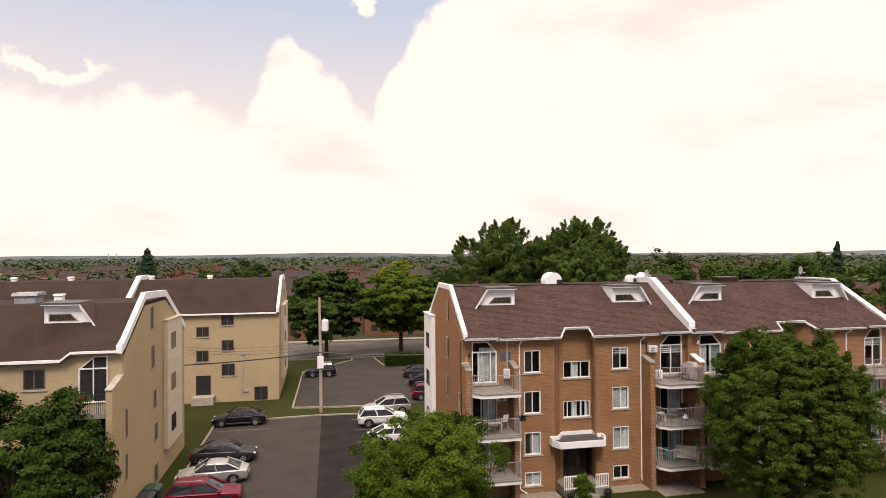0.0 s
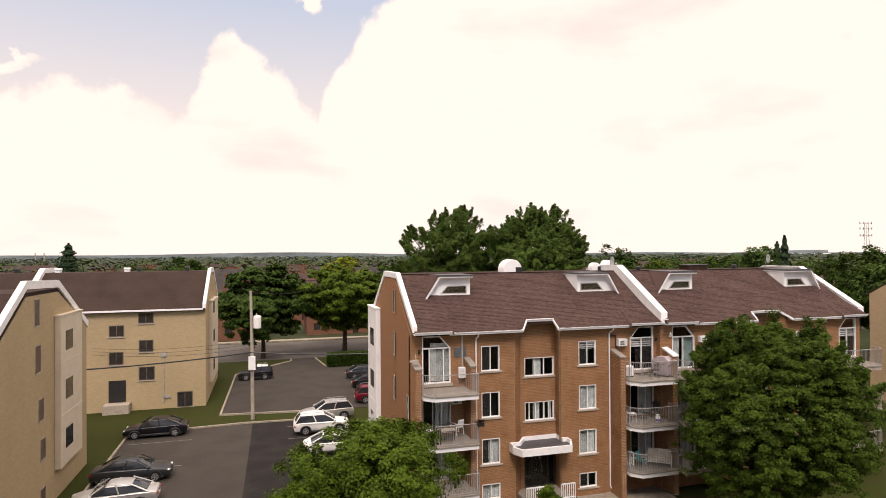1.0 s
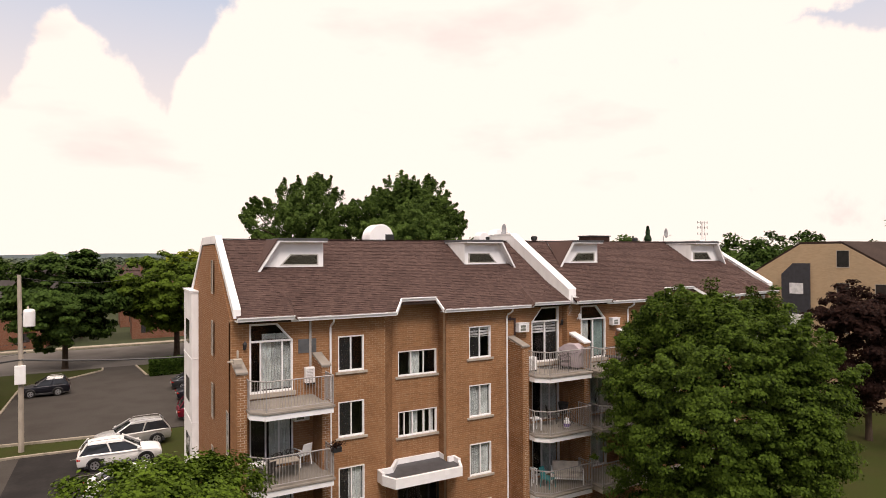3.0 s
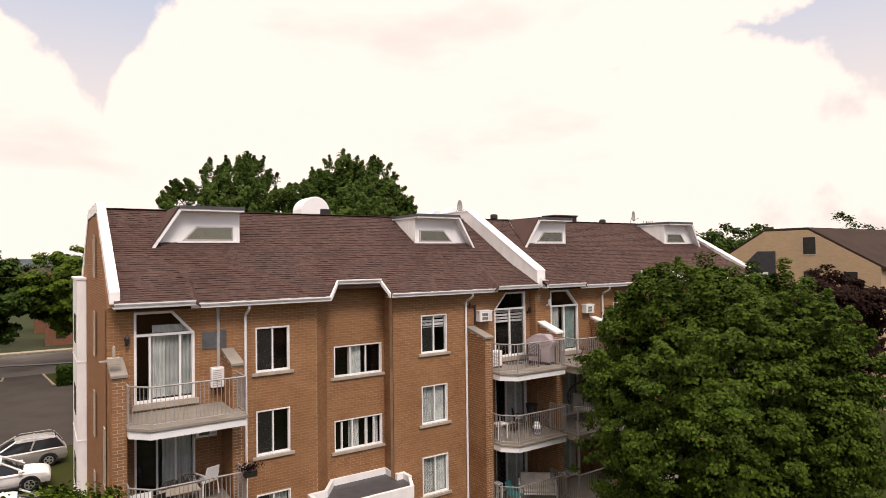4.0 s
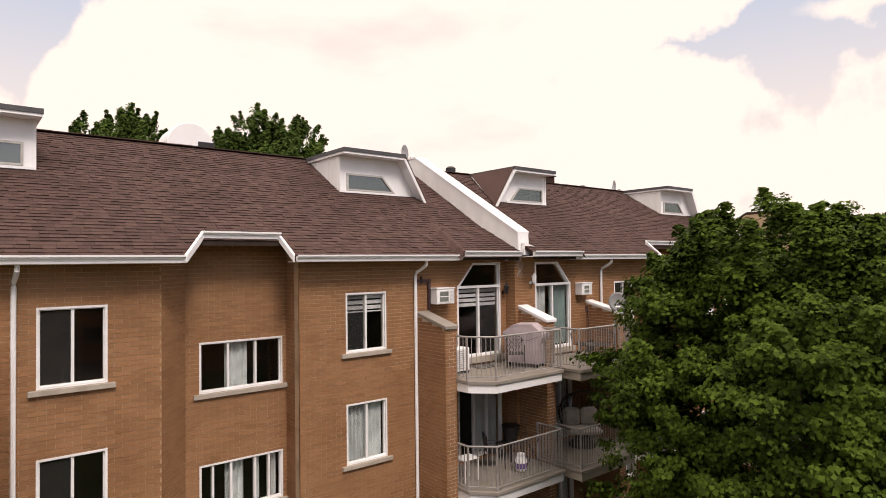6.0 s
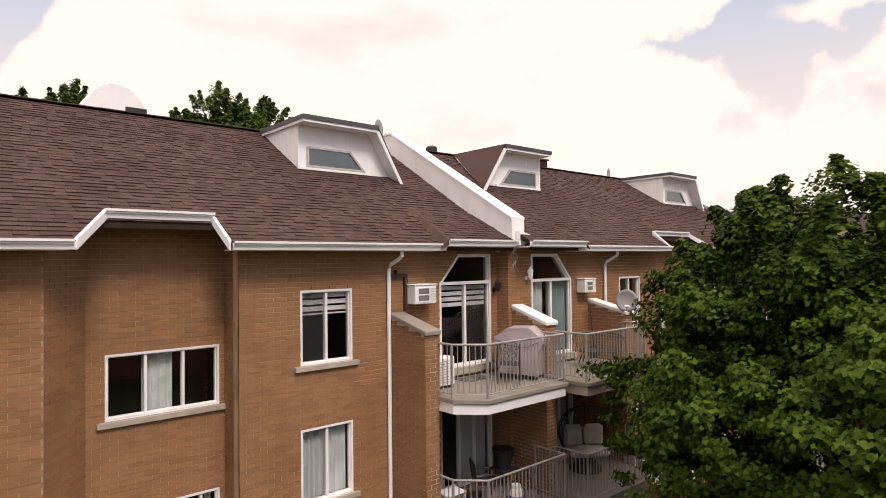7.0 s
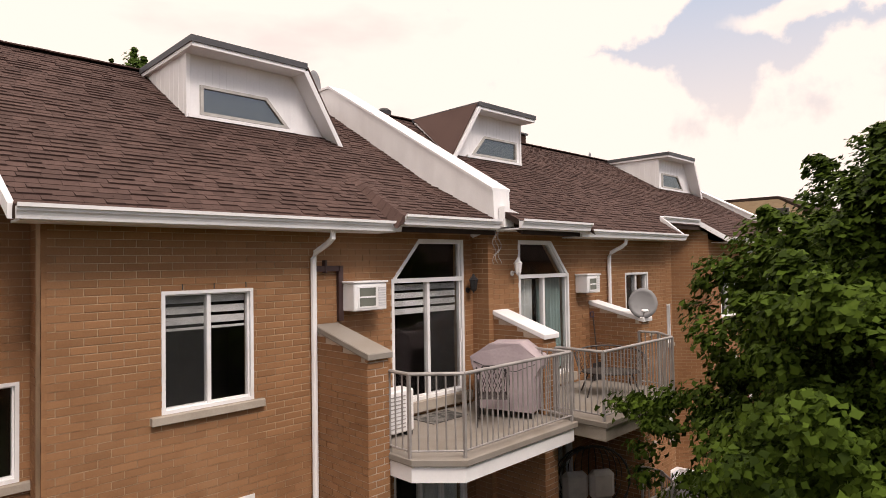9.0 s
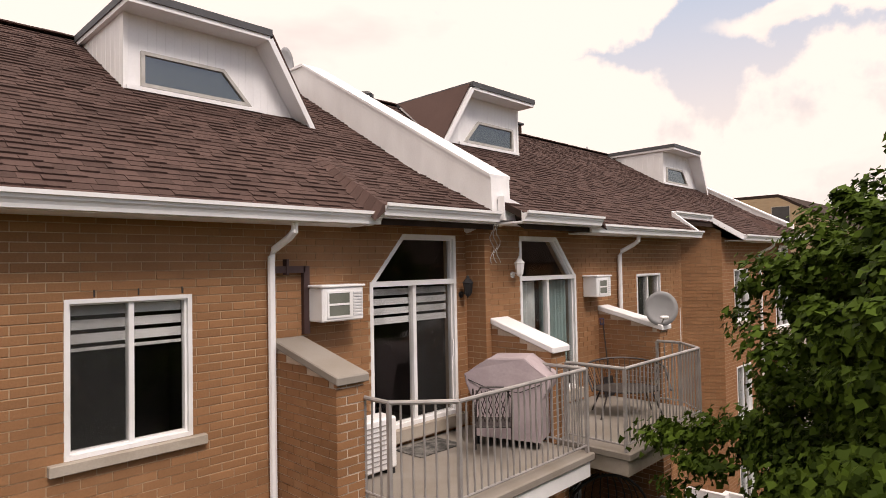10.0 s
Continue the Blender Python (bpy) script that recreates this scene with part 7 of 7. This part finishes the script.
def car(m, body, label, suv=False, top=None, length=0.0):
    """A parked car whose nose points along +x."""
    c = thing("car", label, "car", m)
    L, W = length or (4.5 if suv else 4.75), 0.90
    h = L / 2
    belt, roof = (1.02, 1.62) if suv else (0.93, 1.44)
    if suv:
        side = [(-h + 0.06, 0.30), (-h, 0.50), (-h, 0.80), (-h + 0.10, 1.00), (-h + 0.5, belt + 0.03), (0.0, belt), (h - 1.20, belt - 0.01), (h - 0.55, 0.95), (h - 0.14, 0.84), (h, 0.62), (h - 0.04, 0.30)]
        arc = [(-h + 0.12, belt - 0.04), (-h + 0.26, belt + 0.30), (-h + 0.55, roof - 0.07), (-h + 1.1, roof), (-0.2, roof + 0.02), (h - 2.15, roof - 0.06), (h - 1.75, belt + 0.36), (h - 1.12, belt - 0.04)]
    else:
        side = [(-h + 0.06, 0.28), (-h, 0.48), (-h + 0.01, 0.74), (-h + 0.12, 0.91), (-h + 0.7, 0.98), (-0.2, belt + 0.02), (h - 1.40, belt), (h - 0.65, 0.85), (h - 0.16, 0.72), (h, 0.54), (h - 0.04, 0.28)]
        arc = [(-h + 0.42, belt - 0.03), (-h + 0.95, belt + 0.27), (-h + 1.50, roof - 0.06), (-h + 2.05, roof + 0.01), (0.15, roof), (h - 1.95, roof - 0.10), (h - 1.62, belt + 0.24), (h - 1.15, belt - 0.03)]
    b0, b1, r0, r1 = arc[0][0], arc[-1][0], arc[2][0], arc[5][0]
    side = curve(side, 4)
    n = len(side)
    vs, fs = [], []
    rows = [(W * math.sin(a), 0.80 + 0.20 * math.cos(a) ** 0.7) for a in [radians(v) for v in (-90, -76, -62, -45, -24, 0, 24, 45, 62, 76, 90)]]
    for y, k in rows:
        vs += [(x * (0.955 + 0.045 * k), y * (1 - 0.16 * (abs(x) / h) ** 5), 0.52 + (z - 0.52) * k) for x, z in side]
    for a in range(len(rows) - 1):
        fs += [(a * n + i, a * n + (i + 1) % n, (a + 1) * n + (i + 1) % n, (a + 1) * n + i) for i in range(n)]
    fs += [list(range(n - 1, -1, -1)), [(len(rows) - 1) * n + i for i in range(n)]]
    part("body", Geo().add(vs, fs), body, c, smooth=True)
    # windows all round under a curved roof skin
    yb, yr = W - 0.11, W - 0.29
    arc = curve(arc, 4)
    wide = lambda z: yb - (yb - yr) * max(0.0, min(1.0, (z - belt) / (roof - belt))) ** 1.4

    def shell(pts, lift, lean):
        k = len(pts)
        vs, fs = [], []
        cross = (-1.0, -0.86, -0.5, 0.0, 0.5, 0.86, 1.0)
        for q in cross:
            vs += [(x, q * (wide(z) + lean), z + lift - 0.045 * q * q * (z > belt)) for x, z in pts]
        for r in range(len(cross) - 1):
            fs += [(r * k + q, r * k + q + 1, (r + 1) * k + q + 1, (r + 1) * k + q) for q in range(k - 1)]
        return Geo().add(vs, fs + [list(range(k - 1, -1, -1)), list(range((len(cross) - 1) * k, len(cross) * k))])
    part("glasshouse", shell(arc, 0.0, 0.0), CARGLASS, c, "dark car windows")
    part("roof", shell([p for p in arc if p[1] > roof - 0.10], 0.014, 0.012), top or body, c)
    for s in (-1, 1):
        for q0, q1 in (((b1, s * yb, belt), (r1, s * yr, roof)), ((b0, s * yb, belt), (r0, s * yr, roof)), (((b0 + b1) / 2, s * yb, belt), ((r0 + r1) / 2 + 0.05, s * yr, roof))):
            part("pillar", Geo().tube([q0, q1], 0.045, 6), body, c)
        part("mirror", Geo().box(b1 - 0.25, b1 - 0.08, s * (W + 0.10) - 0.09, s * (W + 0.10) + 0.09, belt, belt + 0.13), body, c, bevel=0.03)
        part("headlight", Geo().box(h - 0.42, h - 0.03, s * (W - 0.27) - 0.15, s * (W - 0.27) + 0.12, 0.60, 0.71), CLEARLIGHT, c, bevel=0.04)
        part("tail_light", Geo().box(-h - 0.005, -h + 0.20, s * (W - 0.27) - 0.15, s * (W - 0.27) + 0.12, 0.68, 0.81), REDLIGHT, c, bevel=0.03)
        if suv:
            part("roof_rail", Geo().tube([(r0 + 0.1, s * (yr - 0.02), roof + 0.05), (r0 + 0.2, s * (yr - 0.02), roof + 0.10), (r1 - 0.2, s * (yr - 0.02), roof + 0.10), (r1 - 0.1, s * (yr - 0.02), roof + 0.05)], 0.018, 6), RAIL, c)
        for x in (-h + 0.92, h - 0.90):
            R = 0.36 if suv else 0.33
            w = part("wheel", Geo().tube([(x, s * (W - 0.24), R), (x, s * (W - 0.03), R)], R, 22), RUBBER, c, "black tyre")
            part("rim", Geo().tube([(x, s * (W - 0.10), R), (x, s * (W - 0.015), R)], R * 0.66, 14), ALLOY, w, "silver alloy rim")
            for k in range(5):
                a = 2 * math.pi * k / 5
                part("spoke_gap", Geo().tube([(x + 0.4 * R * math.cos(a), s * (W - 0.04), R + 0.4 * R * math.sin(a)), (x + 0.4 * R * math.cos(a), s * (W - 0.011), R + 0.4 * R * math.sin(a))], R * 0.15, 7), RUBBER, w)
            part("arch", Geo().tube([(x + (R + 0.06) * math.cos(a), s * (W - 0.055), R + (R + 0.03) * math.sin(a)) for a in [math.pi * k / 8 for k in range(9)]], 0.045, 5), BLACK, c)
    part("number_plate", Geo().box(-h - 0.045, -h - 0.02, -0.16, 0.16, 0.55, 0.67), CLEARLIGHT, c)
    part("grille", Geo().box(h - 0.05, h + 0.03, -0.40, 0.40, 0.42, 0.62), BLACK, c, bevel=0.02)
    part("sill_trim", Geo().box(-h + 0.4, h - 0.4, -W + 0.05, W - 0.05, 0.20, 0.36), BLACK, c, bevel=0.03)
    return c


SILVER, WHITEP, BLACKP = paint("silver_paint", (0.52, 0.51, 0.49), 0.5), paint("white_paint", (0.78, 0.77, 0.75), 0.0), paint("black_paint", (0.012, 0.012, 0.018))
GREYP, REDP = paint("graphite_paint", (0.045, 0.048, 0.052), 0.5), paint("red_paint", (0.17, 0.007, 0.022))
car(pose(-15.6, 21.1, 0, 0, 0, 180), BLACKP, "black sedan parked along the lawn kerb")
car(pose(-15.4, 10.9, 0), GREYP, "dark grey sedan parked nose out")
car(pose(-15.5, 6.6, 0, 0, 0, 180), SILVER, "silver sedan parked nose to the kerb")
car(pose(-15.3, 2.6, 0), REDP, "dark red crossover with roof rails", suv=True)
car(pose(-1.9, 22.0, 0, 0, 0, 184), SILVER, "silver crossover with roof rails", suv=True)
car(pose(-2.7, 18.2, 0), WHITEP, "white crossover with black trim", suv=True)
car(pose(-2.1, 12.7, 0), WHITEP, "white sedan half hidden by the tree")
car(pose(-8.35, 42.1, 0, 0, 0, 180), BLACKP, "small black hatchback with a white roof", suv=True, top=WHITEP, length=3.9)
car(pose(4.2, 39.2, 0), GREYP, "dark grey sedan parked behind the building")
car(pose(4.2, 34.0, 0), BLACKP, "black sedan parked behind the building")
car(pose(3.5, 27.2, 0), REDP, "red crossover parked behind the building", suv=True)

def wheeled_bin(m, material, label):
    w = thing("wheeled_bin", label, "bin", m)
    g = Geo()
    g.add([(-0.42, -0.34, 0.10), (0.42, -0.34, 0.10), (0.42, 0.34, 0.10), (-0.42, 0.34, 0.10), (-0.52, -0.46, 1.02), (0.52, -0.46, 1.02), (0.52, 0.44, 1.02), (-0.52, 0.44, 1.02)],
          [(0, 3, 2, 1), (4, 5, 6, 7), (0, 1, 5, 4), (1, 2, 6, 5), (2, 3, 7, 6), (3, 0, 4, 7)])
    part("body", g, material, w, bevel=0.03)
    part("lid", Geo().yz([(-0.50, 1.02), (-0.50, 1.06), (-0.2, 1.16), (0.30, 1.18), (0.48, 1.10), (0.48, 1.02)], -0.55, 0.55), material, w, bevel=0.02)
    for x in (-0.36, 0.36):
        part("wheel", Geo().tube([(x - 0.05, 0.30, 0.11), (x + 0.05, 0.30, 0.11)], 0.11, 12), RUBBER, w)
    part("handle", Geo().tube([(-0.4, 0.52, 1.0), (0.4, 0.52, 1.0)], 0.015, 6), BLACK, w)


wheeled_bin(pose(-18.55, 3.4, -0.04, 0, 0, 90), mat("green_plastic", (0.020, 0.060, 0.040), 0.45, vary=0.05), "dark green wheeled bin beside the yellow wall")
wheeled_bin(pose(-18.6, 2.1, -0.04, 0, 0, 90), BLACK, "black wheeled bin beside the yellow wall")


def roof_vent(x, y, z, w, h, material, label):
    v = thing("roof_vent", label, "roof vent", pose(x, y, z))
    part("base", Geo().box(-w * 0.4, w * 0.4, -w * 0.4, w * 0.4, -0.3, h * 0.55), material, v)
    part("hood", Geo().prism([(-w / 2, -w / 2, h * 0.5), (-w / 2, w / 2, h * 0.5), (-w / 2, w * 0.4, h), (-w / 2, -w * 0.4, h)], (w, 0, 0)), material, v, bevel=0.03)


for x in (-20.9, -27.2, -35.6, -41.3):
    roof_vent(x, 36.9, 12.92, 0.6, 0.4, WHITE, "white square roof vent on the flat ridge")
for x in (-19.9, -15.2, -31.0):
    roof_vent(x, 37.5, 12.92, 0.45, 0.45, DARKMETAL, "black roof vent on the flat ridge")
roof_vent(-26.7, 6.2, 12.82, 1.5, 0.45, DISHGREY, "grey low roof vent on the yellow block")
roof_vent(-25.0, 6.4, 12.82, 0.6, 0.3, WHITE, "small white roof vent on the yellow block")

# paint lines of the parking bays
g = Geo()
for y in (12.9, 19.0):
    g.box(-17.3, -12.7, y - 0.05, y + 0.05, 0.0, 0.004)
for y in (13.3, 16.9, 20.4):
    g.box(-5.4, -0.8, y - 0.05, y + 0.05, 0.0, 0.004)
solo("bay_lines", g, mat("worn_line_paint", (0.17, 0.155, 0.135), 0.9, vary=0.3), "faded parking bay lines on the asphalt", "road marking", kind="stuff")

# ---- roofs of the town behind the street ----
HROOF = [mat("town_roof", c, 0.95, vary=0.2, scale=0.5, fine=6, bump=0.1) for c in ((0.085, 0.048, 0.038), (0.070, 0.045, 0.040), (0.055, 0.048, 0.046))]


def row_house(x, y, w, d, eave, ridge, k, label, turn=0):
    h = thing("house", label, "house", pose(x, y, -0.1, 0, 0, turn))
    part("wall", Geo().xz([(-w / 2, -0.3), (-w / 2, eave), (0, ridge - 0.15), (w / 2, eave), (w / 2, -0.3)], -d / 2, d / 2) if k % 3 == 0 else Geo().yz([(-d / 2, -0.3), (-d / 2, eave), (0, ridge - 0.15), (d / 2, eave), (d / 2, -0.3)], -w / 2, w / 2), TAN if k % 5 == 2 and y > 110 else REDWALL, h, "brick house walls")
    if k % 3 == 0:
        g = Geo().xz([(-w / 2 - 0.3, eave - 0.15), (0, ridge), (w / 2 + 0.3, eave - 0.15), (w / 2 + 0.3, eave - 0.3), (0, ridge - 0.16), (-w / 2 - 0.3, eave - 0.3)], -d / 2 - 0.3, d / 2 + 0.3)
    else:
        g = Geo().yz([(-d / 2 - 0.3, eave - 0.15), (0, ridge), (d / 2 + 0.3, eave - 0.15), (d / 2 + 0.3, eave - 0.3), (0, ridge - 0.16), (-d / 2 - 0.3, eave - 0.3)], -w / 2 - 0.3, w / 2 + 0.3)
    part("roof", g, HROOF[k % 3], h, "low brown roof")
    part("chimney", Geo().box(w * 0.2, w * 0.2 + 0.7, -0.3, 0.4, ridge - 1.0, ridge + 0.7), REDWALL, h)
    for q in (-w * 0.28, w * 0.22):
        for z in (0.9, 3.5):
            if z + 1.2 < eave:
                part("window", Geo().box(q - 0.6, q + 0.6, -d / 2 - 0.03, -d / 2, z, z + 1.2), DARKGLASS, h)


rngh = random.Random(21)
k = 0
for y, xa, xb, step in ((84, -34, 40, 9.5), (104, -60, 60, 10.5), (128, -90, 110, 12), (158, -120, 130, 14), (200, -150, 190, 17), (260, -200, 260, 22), (340, -280, 320, 28), (450, -380, 420, 36)):
    x = xa
    while x < xb:
        if rngh.random() < 0.86:
            row_house(x, y + rngh.uniform(-2, 2), step * rngh.uniform(0.78, 0.95), 10, rngh.uniform(5.0, 5.9), rngh.uniform(7.3, 8.6), k, ("tan brick" if k % 5 == 2 and y > 110 else "red brick") + " town house with a low brown roof", rngh.uniform(-4, 4))
        k += 1
        x += step
for x, y in ((44, 58), (58, 62), (72, 66), (88, 60), (104, 70), (36, 34), (44, 36)):
    row_house(x, y, 11, 11, 5.8, 9.2, k, "brick town house behind the garden trees", 10)
    k += 1


def conifer(x, y, h, r, label, seed):
    rng = np.random.default_rng(seed)
    t = thing("spruce_tree", label, "tree", pose(x, y, 0))
    z = rng.uniform(0.06, 1.0, size=6500) ** 0.8
    a = rng.uniform(0, 2 * math.pi, size=6500)
    rr = r * (1 - z) ** 0.72 * rng.uniform(0.2, 1.0, size=6500) * (0.8 + 0.26 * np.sin(z * 80))
    p = np.stack([rr * np.cos(a), rr * np.sin(a), z * h - 0.1 * rr], axis=1)
    ob = new("crown", leaf_mesh("crown", p, np.stack([np.cos(a), np.sin(a), 0.8 + 0 * a], axis=1) + rng.normal(size=p.shape) * 0.4, 0.5, LEAF_CON, rng, False))
    ob.parent = t
    part("trunk", Geo().tube([(0, 0, -0.3), (0, 0, h * 0.95)], [0.25, 0.03], 8), BARK, t)


conifer(-52.8, 132, 17.6, 8.0, "tall dark spruce above the roofs", 3)
conifer(79.7, 52.8, 17.2, 2.8, "tall dark spruce above the roofs", 4)
conifer(120, 95, 17.0, 4.6, "tall dark spruce above the roofs", 5)
for i, (x, y, r, h, mm) in enumerate(((-29, 152, 7.4, 15, LEAF_MID), (-30, 98, 4.5, 9, LEAF_MID), (-11.5, 80, 3.0, 7.5, LEAF_YEL), (-7.0, 86, 3, 9.0, LEAF_RED), (16, 84, 4.5, 10, LEAF_DARK), (-50, 70, 5, 9.5, LEAF_MID), (28, 66, 5, 11, LEAF_MID), (-66, 95, 6, 10.5, LEAF_DARK),
                                      (38, 88, 6, 13, LEAF_MID), (22, 110, 5, 12.5, LEAF_DARK), (48, 105, 6, 14, LEAF_MID), (62, 82, 6, 13, LEAF_DARK), (80, 105, 7, 15, LEAF_MID), (-85, 120, 7, 12, LEAF_MID), (-38, 135, 6, 12, LEAF_DARK))):
    tree("garden_tree", x, y, r, r, 2.0, h, mm, "leafy garden tree among the houses", n_clump=7, per=26, leaf=0.57, spread=0.8, seed=60 + i, lobed=False, lump=0.3, boughs=32, bough_r=1.5, hollow=0.5, flat=0.9)

# lattice mast far off
mt = thing("radio_mast", "slim grey lattice mast far away", "mast", pose(204, 139, 0))
for x, y in ((-1, -1), (1, -1), (0, 1)):
    part("leg", Geo().tube([(x * 1.2, y * 1.2, 0), (x * 0.5, y * 0.5, 25)], 0.08, 5), RAIL, mt)
for kk in range(16):
    z = 1.5 * kk
    part("brace", Geo().tube([(-1.1 + 0.02 * z, -1.0, z), (1.1 - 0.02 * z, -1.0, z + 1.5)], 0.06, 4), RAIL, mt)
for z in (20, 22.5, 24.5):
    part("antenna", Geo().box(-2.9, 2.9, -0.08, 0.08, z, z + 0.12).box(-2.9, -2.7, -0.1, 0.1, z - 0.3, z + 0.6).box(2.7, 2.9, -0.1, 0.1, z - 0.3, z + 0.6).box(-1.2, -1.0, -0.1, 0.1, z - 0.3, z + 0.6).box(1.0, 1.2, -0.1, 0.1, z - 0.3, z + 0.6), RAIL, mt)

# factory stacks on the horizon
for x in (-499, -482):
    solo("factory_stack", Geo().lathe([(1.6, -1), (1.2, 16), (0.9, 22)], 0, 0, 10), SILL, "tall pale factory stack far away", "chimney", pose(x, 1500, 0))
